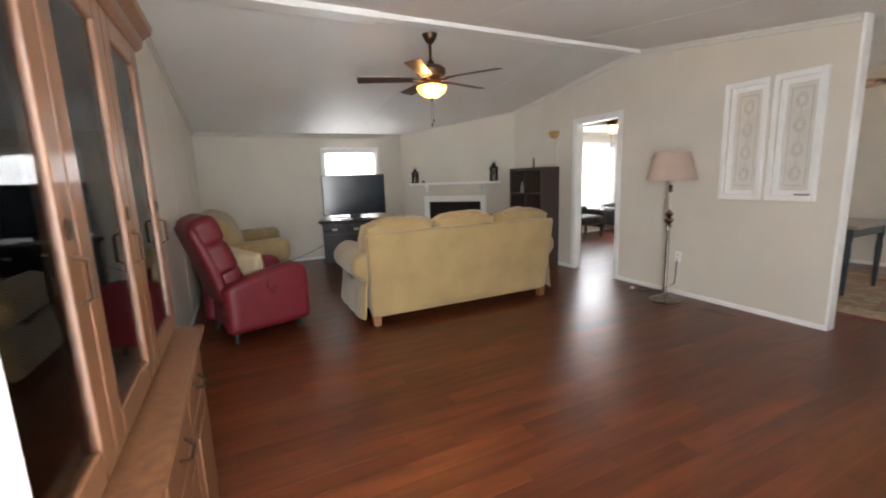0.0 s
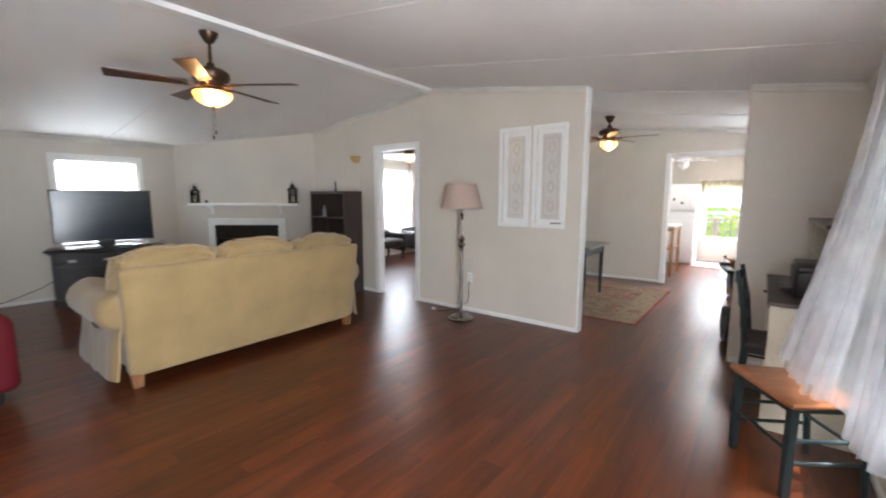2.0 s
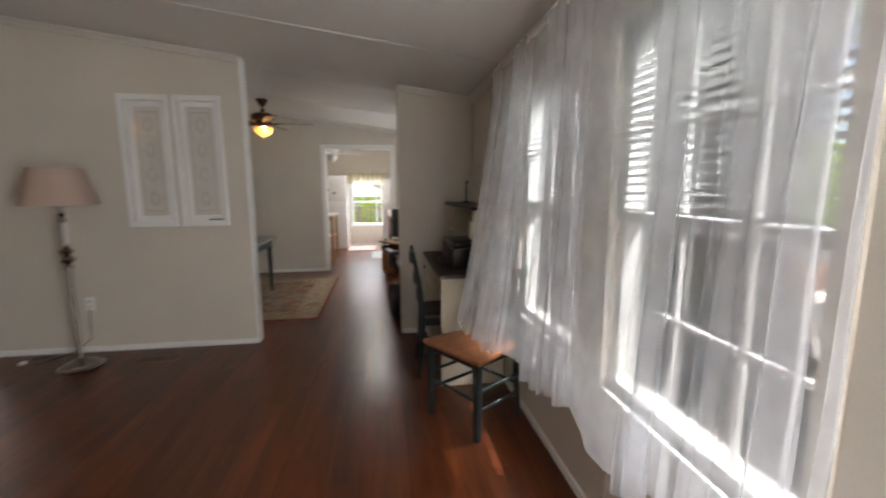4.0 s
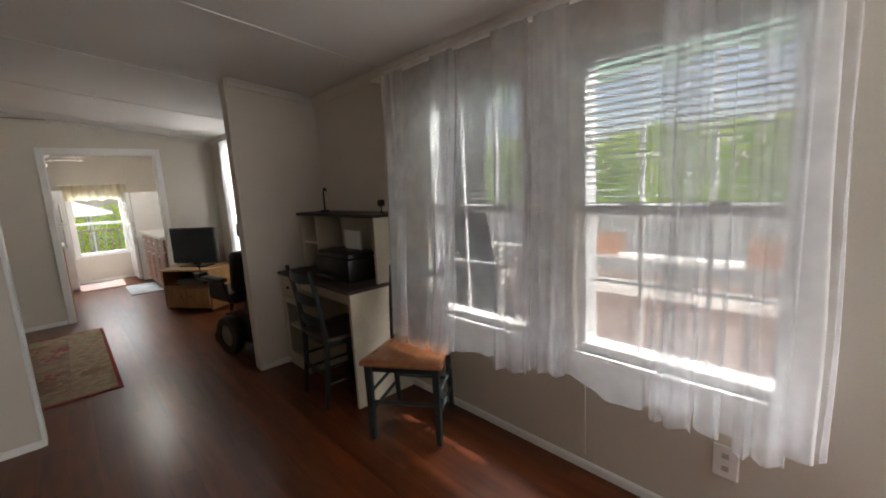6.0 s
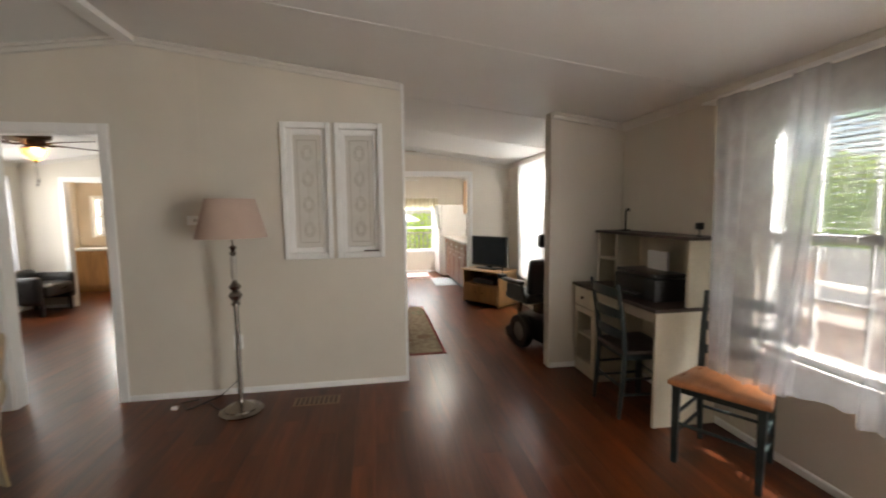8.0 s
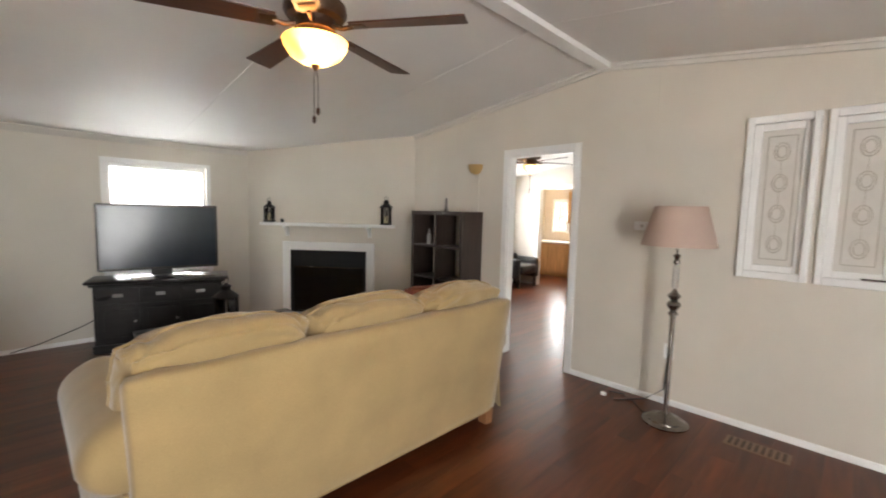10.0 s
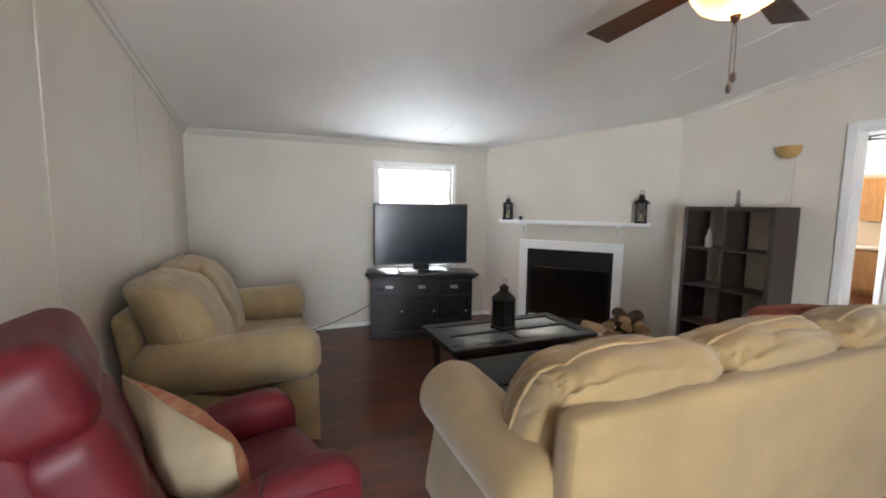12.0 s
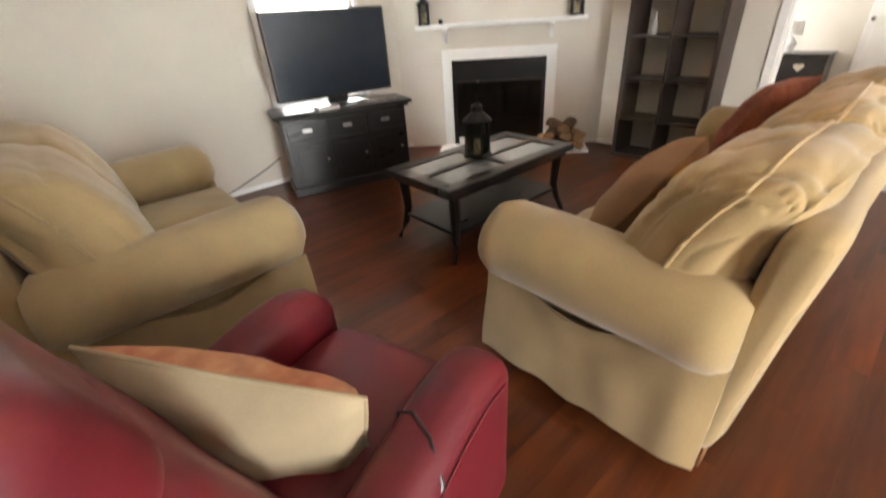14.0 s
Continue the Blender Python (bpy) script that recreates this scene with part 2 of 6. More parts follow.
def tube(points, radius, seg=8, bm=None, closed=False):
    """A round bar along points; radius may be a list."""
    b = bmesh.new()
    pts = [Vector(p) for p in points]
    rs = radius if isinstance(radius, (list, tuple)) else [radius] * len(pts)
    rings = []
    for i, p in enumerate(pts):
        d = (pts[min(i + 1, len(pts) - 1)] - pts[max(i - 1, 0)]).normalized()
        u = d.cross(Vector((0, 0, 1)) if abs(d.z) < 0.9 else Vector((1, 0, 0))).normalized()
        w = d.cross(u)
        rings.append([b.verts.new(p + rs[i] * (math.cos(2 * math.pi * k / seg) * u + math.sin(2 * math.pi * k / seg) * w)) for k in range(seg)])
    for p, q in zip(rings, rings[1:]):
        for k in range(seg):
            b.faces.new((p[k], p[(k + 1) % seg], q[(k + 1) % seg], q[k]))
    b.faces.new(rings[0][::-1])
    b.faces.new(rings[-1])
    return join(bm, b) if bm else b


def soft(hx, hy, hz, r, n=10, puff=0.0, crumple=0.0, seed=0, freq=5.0):
    """A padded block about its centre: rounded by r, swollen by puff, creased by crumple."""
    b = bmesh.new()
    bmesh.ops.create_cube(b, size=2)
    bmesh.ops.subdivide_edges(b, edges=b.edges[:], cuts=n, use_grid_fill=True)
    h = Vector((hx, hy, hz))
    for v in b.verts:
        u = v.co.copy()
        p = Vector([math.copysign(abs(c) ** 0.8, c) * s for c, s in zip(u, h)])
        q = Vector([max(-s + r, min(s - r, c)) for c, s in zip(p, h)])
        d = p - q
        if d.length > 1e-6:
            p = q + d.normalized() * r
        k = (1 - u.x ** 2) * (1 - u.y ** 2)
        p.z += math.copysign(puff * k, u.z) * abs(u.z)
        if crumple:
            s = Vector((seed * 3.1, seed * 1.7, seed))
            p += u.normalized() * crumple * noise.noise(p * freq + s)
        v.co = p
    return b


def slab(profile, y0, y1, bm=None, axis="y"):
    """An outline of (x, z) pulled along y from y0 to y1."""
    b = bmesh.new()
    lo = [b.verts.new((x, y0, z)) for x, z in profile]
    hi = [b.verts.new((x, y1, z)) for x, z in profile]
    b.faces.new(lo)
    b.faces.new(hi[::-1])
    for i in range(len(profile)):
        j = (i + 1) % len(profile)
        b.faces.new((lo[i], hi[i], hi[j], lo[j]))
    if axis == "x":
        b.transform(Matrix(((0, 1, 0, 0), (1, 0, 0, 0), (0, 0, 1, 0), (0, 0, 0, 1))))
    return join(bm, b) if bm else b


def prism(bm, x0, x1, y0, y1, za, zb, ta, tb):
    """A wall piece: bottom za at y0 and zb at y1, top ta at y0 and tb at y1."""
    v = [bm.verts.new(c) for c in ((x0, y0, za), (x1, y0, za), (x1, y1, zb), (x0, y1, zb), (x0, y0, ta), (x1, y0, ta), (x1, y1, tb), (x0, y1, tb))]
    for f in ((3, 2, 1, 0), (4, 5, 6, 7), (0, 1, 5, 4), (1, 2, 6, 5), (2, 3, 7, 6), (3, 0, 4, 7)):
        bm.faces.new([v[i] for i in f])


def cross_wall(name, x0, x1, y0, y1, openings=(), material=None):
    """A wall across the house under the sloping ceiling, with openings (ya, yb, za, zb)."""
    bm = bmesh.new()
    cuts = sorted({y0, y1, *[c for o in openings for c in o[:2]], *([RIDGE] if y0 < RIDGE < y1 else [])})
    for a, b in zip(cuts, cuts[1:]):
        z = 0.0
        for o in sorted((o for o in openings if o[0] <= a + 1e-6 and o[1] >= b - 1e-6), key=lambda o: o[2]):
            if o[2] > z + 1e-4:
                prism(bm, x0, x1, a, b, z, z, o[2], o[2])
            z = o[3]
        prism(bm, x0, x1, a, b, z, z, ceil_z(a) + 0.03, ceil_z(b) + 0.03)
    return tagged(part(name, bm, material or M_WALL), "off-white painted panel wall under the sloping ceiling", "wall", kind="structure")


def long_wall(name, y0, y1, x0, x1, openings=()):
    """A wall along the house with openings (xa, xb, za, zb)."""
    bm = bmesh.new()
    top = min(ceil_z(y0), ceil_z(y1)) + 0.03
    cuts = sorted({x0, x1, *[c for o in openings for c in o[:2]]})
    for a, b in zip(cuts, cuts[1:]):
        z = 0.0
        for o in (o for o in openings if o[0] <= a + 1e-6 and o[1] >= b - 1e-6):
            if o[2] > z + 1e-4:
                prism(bm, a, b, y0, y1, z, z, o[2], o[2])
            z = o[3]
        prism(bm, a, b, y0, y1, z, z, top, top)
    return tagged(part(name, bm, M_WALL), "off-white painted panel wall", "wall", kind="structure")


# ---- the large structure ----
S_WIN = ((3.25, 4.03), (4.30, 5.06))                    # the two south windows
S_Z = (0.60, 1.93)
DOOR_Y, DOOR_H = (4.29, 5.00), 2.03
DW = ((2.695, 3.0), (2.29, 2.595))                       # decorative windows in the partition
DW_Z = (1.11, 2.09)
T = 0.14
floor = tagged(part("floor", box(WEST - T, EAST + T, SOUTH - T, NORTH + T, -0.15, -0.006), M_FLOOR), "dark red-brown laminate plank floor, glossy",
               "floor", kind="structure")
long_wall("wall_south", SOUTH - T, SOUTH, WEST - T, EAST + T,
          [(1.76, 2.64, 0, 2.05), (*S_WIN[0], *S_Z), (*S_WIN[1], *S_Z), (8.0, 8.9, 0.55, 1.98)])
long_wall("wall_north", NORTH, NORTH + T, WEST - T, EAST + T, [(3.53, 4.48, 0.70, 1.90), (8.60, 10.2, 0.40, 2.05)])
long_wall("wall_bedroom_end", BED_N, BED_N + 0.10, PART + 0.10, BED_E, [(8.98, 9.90, 0.62, 1.88)])
cross_wall("wall_west", WEST - T, WEST, SOUTH, NORTH)
cross_wall("wall_partition", PART, PART + 0.10, 2.10, NORTH,
           [(*DOOR_Y, 0, DOOR_H), (*DW[0], *DW_Z), (*DW[1], *DW_Z)])
cross_wall("wall_stub", PART + 0.05, PART + 0.15, SOUTH, 0.79)
cross_wall("wall_kitchen", KITW, KITW + 0.10, SOUTH, RIDGE - 0.05, [(0.80, 1.87, 0, 2.02)])
cross_wall("wall_east", EAST, EAST + T, SOUTH, NORTH, [(0.95, 1.68, 0.50, 1.62)])
cross_wall("wall_bedroom", BED_E, BED_E + 0.10, RIDGE + 0.05, NORTH, [(6.33, 7.07, 0, 1.97)])
long_wall("wall_ridge", RIDGE - 0.05, RIDGE + 0.05, PART + 0.10, EAST)
bmd = bmesh.new()
diag = [(4.97, NORTH), (PART, NORTH), (PART, 6.45)]
lo = [bmd.verts.new((x, y, 0)) for x, y in diag]
hi = [bmd.verts.new((x, y, ceil_z(y) + 0.03)) for x, y in diag]
bmd.faces.new(lo)
bmd.faces.new(hi)
for i in range(3):
    bmd.faces.new((lo[i], lo[(i + 1) % 3], hi[(i + 1) % 3], hi[i]))
tagged(part("wall_chimney_breast", bmd, M_WALL), "off-white painted corner wall that holds the fireplace", "wall", kind="structure")

bmc = bmesh.new()
for ya, yb in ((SOUTH - T, RIDGE), (RIDGE, NORTH + T)):
    prism(bmc, WEST - T, EAST + T, ya, yb, ceil_z(ya), ceil_z(yb), ceil_z(ya) + 0.12, ceil_z(yb) + 0.12)
for k in range(1, 9):                                    # flat joint strips between the ceiling panels
    x = WEST + 1.28 * k
    for ya, yb in ((SOUTH, RIDGE - 0.07), (RIDGE + 0.07, NORTH)):
        prism(bmc, x - 0.012, x + 0.012, ya, yb, ceil_z(ya) - 0.003, ceil_z(yb) - 0.003, ceil_z(ya) + 0.01, ceil_z(yb) + 0.01)
tagged(part("ceiling", bmc, M_CEIL), "white painted vaulted ceiling with faint panel joints", "ceiling", kind="structure")

# ---- trim: crown, baseboards, casings, ridge beam ----


def trim(name, bm, label, category="trim"):
    return tagged(part(name, bm, M_TRIM), label, category, kind="structure")


M_CROWN = mat("crown_paint", (0.66, 0.63, 0.575), 0.45, var=0.04, scale=5, bump=0.05)


def crown(bm):
    return tagged(part("trim", bm, M_CROWN), "pale painted crown moulding", "trim", kind="structure")


def crown_cross(x, y0, y1, side):
    """Crown moulding on a cross wall under the slope; side is the way it stands out."""
    bm = bmesh.new()
    cuts = [y0, *([RIDGE] if y0 < RIDGE < y1 else []), y1]
    for a, b in zip(cuts, cuts[1:]):
        xa, xb = sorted((x, x + side * 0.022))
        prism(bm, xa, xb, a, b, ceil_z(a) - 0.055, ceil_z(b) - 0.055, ceil_z(a) - 0.002, ceil_z(b) - 0.002)
        xa, xb = sorted((x + side * 0.022, x + side * 0.04))
        prism(bm, xa, xb, a, b, ceil_z(a) - 0.022, ceil_z(b) - 0.022, ceil_z(a) - 0.002, ceil_z(b) - 0.002)
    return crown(bm)


def crown_long(y, x0, x1, side):
    bm = bmesh.new()
    z = ceil_z(y)
    prof = [(y, z - 0.06), (y + side * 0.015, z - 0.06), (y + side * 0.05, z - 0.012), (y + side * 0.05, z + 0.004), (y, z + 0.004)]
    slab(prof, x0, x1, bm, axis="x")
    return crown(bm)


def base_run(x0, y0, x1, y1, inward):
    """A baseboard from one point to another, standing out to its left (inward 1) or right (-1)."""
    d = Vector((x1 - x0, y1 - y0, 0))
    n = Vector((-d.y, d.x, 0)).normalized() * inward
    bm = bmesh.new()
    prof = [(0, 0.0), (0.011, 0.0), (0.011, 0.036), (0.006, 0.045), (0, 0.045)]
    lo = [bm.verts.new((x0 + n.x * p, y0 + n.y * p, z)) for p, z in prof]
    hi = [bm.verts.new((x1 + n.x * p, y1 + n.y * p, z)) for p, z in prof]
    bm.faces.new(lo)
    bm.faces.new(hi)
    for i in range(5):
        j = (i + 1) % 5
        bm.faces.new((lo[i], lo[j], hi[j], hi[i]))
    return tagged(part("baseboard", bm, M_TRIM), "low white painted baseboard", "baseboard", kind="structure")


crown_cross(WEST, SOUTH, NORTH, 1)
crown_cross(PART, 2.10, 6.45, -1)
crown_cross(PART + 0.10, 2.10, RIDGE - 0.05, 1)
crown_cross(PART + 0.05, SOUTH, 0.79, -1)
crown_cross(KITW, SOUTH, RIDGE - 0.05, -1)
crown_cross(BED_E, RIDGE + 0.05, BED_N, -1)
crown_long(NORTH, WEST + 0.05, 4.97, -1)
crown_long(SOUTH, WEST + 0.05, PART + 0.05, 1)
crown_long(SOUTH, PART + 0.16, KITW - 0.05, 1)
crown_long(BED_N, PART + 0.11, BED_E - 0.05, -1)
for run in ((WEST, 2.55, WEST, NORTH, -1), (WEST, NORTH, 4.97, NORTH, -1), (PART, 6.45, PART, 5.07, -1), (PART, 4.22, PART, 2.10, -1),
            (PART, 2.10, PART + 0.10, 2.10, -1), (PART + 0.05, 0.79, PART + 0.05, SOUTH, -1), (PART + 0.15, 0.79, PART + 0.05, 0.79, -1),
            (PART + 0.05, SOUTH, 2.72, SOUTH, -1), (KITW, 1.94, KITW, RIDGE - 0.05, 1), (PART + 0.10, 2.10, PART + 0.10, RIDGE - 0.05, -1),
            (KITW, SOUTH, PART + 0.15, SOUTH, -1), (BED_E, 7.135, BED_E, BED_N, 1), (BED_E, 5.10, BED_E, 6.265, 1),
            (EAST, 2.4, EAST, SOUTH, -1), (PART + 0.1, BED_N, BED_E, BED_N, -1), (4.97, NORTH, 5.02, 8.043, -1)):
    base_run(*run)

bm = bmesh.new()
slab([(RIDGE - 0.055, 2.672), (RIDGE + 0.055, 2.672), (RIDGE + 0.065, 2.71), (RIDGE - 0.065, 2.71)], 3.3, PART, bm, axis="x")
slab([(RIDGE - 0.085, 2.655), (RIDGE + 0.085, 2.655), (RIDGE + 0.095, 2.71), (RIDGE - 0.095, 2.71)], WEST, 3.3, bm, axis="x")
trim("trim_ridge_beam", bm, "white painted beam along the ceiling ridge", "beam")
bm = bmesh.new()
slab([(RIDGE - 0.055, 2.672), (RIDGE - 0.051, 2.672), (RIDGE - 0.051, 2.71), (RIDGE - 0.065, 2.71)], PART + 0.1, KITW, bm, axis="x")
trim("trim", bm, "white painted trim strip at the ceiling ridge")


def casing(name, x, y0, y1, h, side, jamb, width=0.065):
    """A white door casing on one side of a cross wall, with the lining of the opening."""
    bm = bmesh.new()
    xa, xb = sorted((x, x + side * 0.016))
    box(xa, xb, y0 - width, y0, 0, h + width, 0.004, bm)
    box(xa, xb, y1, y1 + width, 0, h + width, 0.004, bm)
    box(xa, xb, y0, y1, h, h + width, 0.004, bm)
    if jamb:
        ja, jb = sorted((x, x - side * jamb))
        box(ja, jb, y0, y0 + 0.012, 0, h, 0, bm)
        box(ja, jb, y1 - 0.012, y1, 0, h, 0, bm)
        box(ja, jb, y0 + 0.012, y1 - 0.012, h - 0.012, h, 0, bm)
    return trim(name, bm, "white painted door casing around an open doorway", "door frame")


casing("trim_doorway", PART, *DOOR_Y, DOOR_H, -1, 0.10)
casing("trim_doorway", PART + 0.10, *DOOR_Y, DOOR_H, 1, 0)
casing("trim_doorway", KITW, 0.80, 1.87, 2.02, -1, 0.10)
casing("trim_doorway", KITW + 0.10, 0.80, 1.87, 2.02, 1, 0)
casing("trim_doorway", BED_E, 6.33, 7.07, 1.97, -1, 0.10)
bm = bmesh.new()
box(PART - 0.008, PART + 0.108, 2.078, 2.099, 0, ceil_z(2.1) - 0.002, 0.004, bm)
trim("trim_wall_end", bm, "white painted corner trim on the end of the wall")
bm = bmesh.new()
box(PART + 0.042, PART + 0.158, 0.791, 0.806, 0, ceil_z(0.79) - 0.002, 0.004, bm)
part_ = trim("trim_stub_end", bm, "painted corner trim on the end of the short wall")
part_.data.materials[0] = M_WALL
bm = bmesh.new()
for x in (2.86, 3.98, 5.2):                                # wall panel battens
    box(x, x + 0.03, SOUTH, SOUTH + 0.006, 0.075, S_Z[0] - 0.06, 0.002, bm)
tagged(part("trim_battens", bm, M_WALL), "painted batten strips between wall panels", "trim", kind="structure")

bm = bmesh.new()
for y in (3.62, 5.75):
    prism(bm, PART - 0.003, PART + 0.001, y, y + 0.025, 0.046, 0.046, ceil_z(y) - 0.06, ceil_z(y) - 0.06)
for y in (2.9, 4.12, 5.34, 6.56, 7.5):
    prism(bm, WEST - 0.001, WEST + 0.003, y, y + 0.025, 0.046, 0.046, ceil_z(y) - 0.06, ceil_z(y) - 0.06)
for x in (2.35, 3.30, 4.75):
    prism(bm, x, x + 0.025, NORTH - 0.003, NORTH + 0.001, 0.046, 0.046, ceil_z(NORTH) - 0.06, ceil_z(NORTH) - 0.06)
for y in (2.9,):
    prism(bm, KITW - 0.003, KITW + 0.001, y, y + 0.025, 0.046, 0.046, ceil_z(y) - 0.06, ceil_z(y) - 0.06)
tagged(part("trim_panel_joints", bm, M_WALL), "painted joint strips between wall panels", "trim", kind="structure")

# ---- seating, shelf ----


def cushion_point(u, hx, hy, hz, seed, lean, creased):
    """A point of a big loose back cushion: boxed, swollen, leaning back, with folds that fan out from its upper corners."""
    ax, az = min(1.0, abs(u.x)), min(1.0, abs(u.z))
    swell = 0.58 + 0.42 * ((1 - ax ** 3.2) * (1 - az ** 2.6)) ** 0.5
    edge = max(ax, az)
    side = 1 - 0.10 * abs(u.y) ** 3 * edge ** 8                # box corners rounded off
    x = u.x * hx * side * (1 - 0.05 * az ** 4)
    z = u.z * hz * side * (1 - 0.10 * ax ** 4) + 0.035 * (1 - ax * ax) * max(0.0, u.z)
    y = u.y * hy * swell
    out = Vector((0.35 * u.x * ax ** 6, u.y * (1 - edge ** 6), 0.9 * u.z * az ** 4))
    d = 0.016 * noise.noise(Vector((x * 5, y * 5, z * 5 + seed * 3)))
    for cx in (-1, 1):
        dx, dz = x - cx * hx * 0.93, z - hz * 0.62
        r, ang = math.hypot(dx, dz), math.atan2(dz, dx)
        fold = 1 - abs(noise.noise(Vector((ang * 2.2, r * 1.5, seed + cx * 2 + u.y)))) * 2.8
        d -= creased * 0.018 * max(0.0, fold) ** 1.5 * math.exp(-(r / 0.22) ** 2) * min(1.0, r / 0.06)
        d -= creased * 0.014 * math.exp(-(r / 0.045) ** 2)     # the pinched corner
    top = max(0.0, u.z)
    ridge = 1 - abs(noise.noise(Vector((x * 4.0 + 0.6 * y, y * 5, seed + 9)))) * 3.2
    d -= creased * 0.012 * max(0.0, ridge) ** 1.5 * top ** 2
    p = Vector((x, y, z)) + out * d * 1.3
    p.y -= lean * (p.z / hz) + 0.05 * top ** 2
    return p


def plump_cushion(*shape):
    b = bmesh.new()
    bmesh.ops.create_cube(b, size=2)
    bmesh.ops.subdivide_edges(b, edges=b.edges[:], cuts=46, use_grid_fill=True)
    for v in b.verts:
        v.co = cushion_point(v.co.copy(), *shape)
    return b


def cushion_welt(*shape):
    """The corded seam round the middle of a cushion."""
    ring = []
    for a, b, c, d in ((-1, -1, 1, -1), (1, -1, 1, 1), (1, 1, -1, 1), (-1, 1, -1, -1)):
        for i in range(14):
            q = i / 14
            p = cushion_point(Vector((a + (c - a) * q, 0, b + (d - b) * q)), *shape)
            ring.append((p.x * 1.008, p.y, p.z * 1.008))
    return tube(ring + ring[:1], 0.007, 6)


def sofa(name, label, at, turn, width, seats, fabric, back_h, depth, top):
    """A rolled-arm sofa; local x along its width, y toward its front, origin on the floor under its rear edge."""
    s = thing(name, label, "sofa", at, turn)
    w = width / 2
    bm = bmesh.new()
    slab([(0.03, 0.09), (0.03, 0.31), (depth - 0.10, 0.31), (depth - 0.10, 0.09)], -w + 0.04, w - 0.04, bm, axis="x")
    bmesh.ops.bevel(bm, geom=bm.edges[:], offset=0.015, segments=2, affect="EDGES")
    part("base", bm, fabric, s, smooth=True)
    hz = (back_h - 0.09) / 2
    bm = soft(w + 0.035, 0.06, hz, 0.045, 16, crumple=0.006, seed=1, freq=3)
    for v in bm.verts:                                     # the back leans away from the seat and flares to the top
        k = v.co.z / (2 * hz) + 0.5
        v.co.y += 0.085 - 0.09 * k
        v.co.x *= 0.965 + 0.035 * k
        v.co.y += 0.007 * noise.noise(Vector((v.co.x * 5, v.co.z * 1.2, 3)))
        v.co.z += 0.09 + hz
    part("backrest", bm, fabric, s, smooth=True, sharp=60)
    for sx in (-1, 1):
        bm = soft(0.055, depth / 2 - 0.05, 0.20, 0.03, 8, crumple=0.006, seed=2 + sx)
        bm.transform(Matrix.Translation((sx * (w - 0.07), depth / 2 + 0.03, 0.33)))
        part("arm_panel", bm, fabric, s, smooth=True, sharp=60)
        bm = bmesh.new()                                   # cover hanging under the roll, its upper edge sagging open
        g = []
        for i in range(25):
            t = i / 24
            y = 0.045 + t * (depth - 0.06)
            sag = 0.070 * math.exp(-((t - 0.55) / 0.22) ** 2)
            zt, zb = 0.458 - sag, 0.085 + 0.006 * math.sin(i * 0.9)
            rowv = []
            for k in range(9):
                q = k / 8
                x = 0.062 + 0.045 * (1 - q) - 0.03 * max(0, 0.10 - t) / 0.10 + 0.010 * noise.noise(Vector((t * 7, q * 2, sx + w)))
                rowv.append((bm.verts.new((sx * (w + x), y, zb + (zt - zb) * q)), bm.verts.new((sx * (w + x - 0.016), y, zb + (zt - zb) * q))))
            g.append(rowv)
        for p, q in zip(g, g[1:]):
            for k in range(8):
                for e in (0, 1):
                    bm.faces.new((p[k][e], p[k + 1][e], q[k + 1][e], q[k][e]))
            for k in (0, 8):
                bm.faces.new((p[k][0], p[k][1], q[k][1], q[k][0]))
        for p in (g[0], g[-1]):
            for k in range(8):
                bm.faces.new((p[k][0], p[k + 1][0], p[k + 1][1], p[k][1]))
        part("arm_skirt", bm, fabric, s, smooth=True, sharp=50)
        bm = bmesh.new()
        n, seg = 22, 28
        rings = []
        for i in range(n + 1):
            t = i / n
            y = 0.045 + t * (depth - 0.045)
            cap = max(0.0, (t - 0.90) / 0.10)
            r = 0.142 * (1.0 + 0.06 * t) * math.sqrt(max(0.06, 1 - 0.72 * cap ** 2 - 0.45 * max(0.0, 1 - t / 0.09) ** 2))
            zc = 0.572 + 0.012 * t
            rings.append([bm.verts.new((sx * (w - 0.005) + r * 1.12 * math.cos(2 * math.pi * k / seg), y,
                                        zc + r * math.sin(2 * math.pi * k / seg) + 0.008 * noise.noise(Vector((y * 4, 2 * math.cos(2 * math.pi * k / seg), sx + w)))))
                          for k in range(seg)])
        for p, q in zip(rings, rings[1:]):
            for k in range(seg):
                bm.faces.new((p[k], p[(k + 1) % seg], q[(k + 1) % seg], q[k]))
        bm.faces.new(rings[0])
        bm.faces.new(rings[-1])
        part("arm_roll", bm, fabric, s, smooth=True, sharp=60)
    inner = 2 * (w - 0.11)
    cw = inner / seats
    bw = (2 * w + 0.06) / seats
    for k in range(seats):
        x = -inner / 2 + cw * (k + 0.5)
        bm = soft(cw / 2 - 0.004, (depth - 0.20) / 2, 0.085, 0.05, 14, puff=0.03, crumple=0.008, seed=k + 5)
        bm.transform(Matrix.Translation((x, 0.20 + (depth - 0.20) / 2, 0.392)))
        part("seat_cushion", bm, fabric, s, smooth=True, sharp=80)
        ch = (top - 0.45) / 2
        bx = -w - 0.03 + bw * (k + 0.5)
        place = Matrix.Translation((bx, 0.245, 0.45 + ch)) @ pose(0, 0, 0, 0, 0, (-2, 1.5, 3)[k])
        shape = (bw / 2 + 0.012, 0.19, ch, k * 2.7 + w, 0.085, 1.0 if seats == 3 else 0.3)
        bm = plump_cushion(*shape)
        bm.transform(place)
        cu = part("back_cushion", bm, fabric, s, smooth=True, sharp=80)
        wb = cushion_welt(*shape)
        wb.transform(place)
        part("welt", wb, fabric, cu, smooth=True)
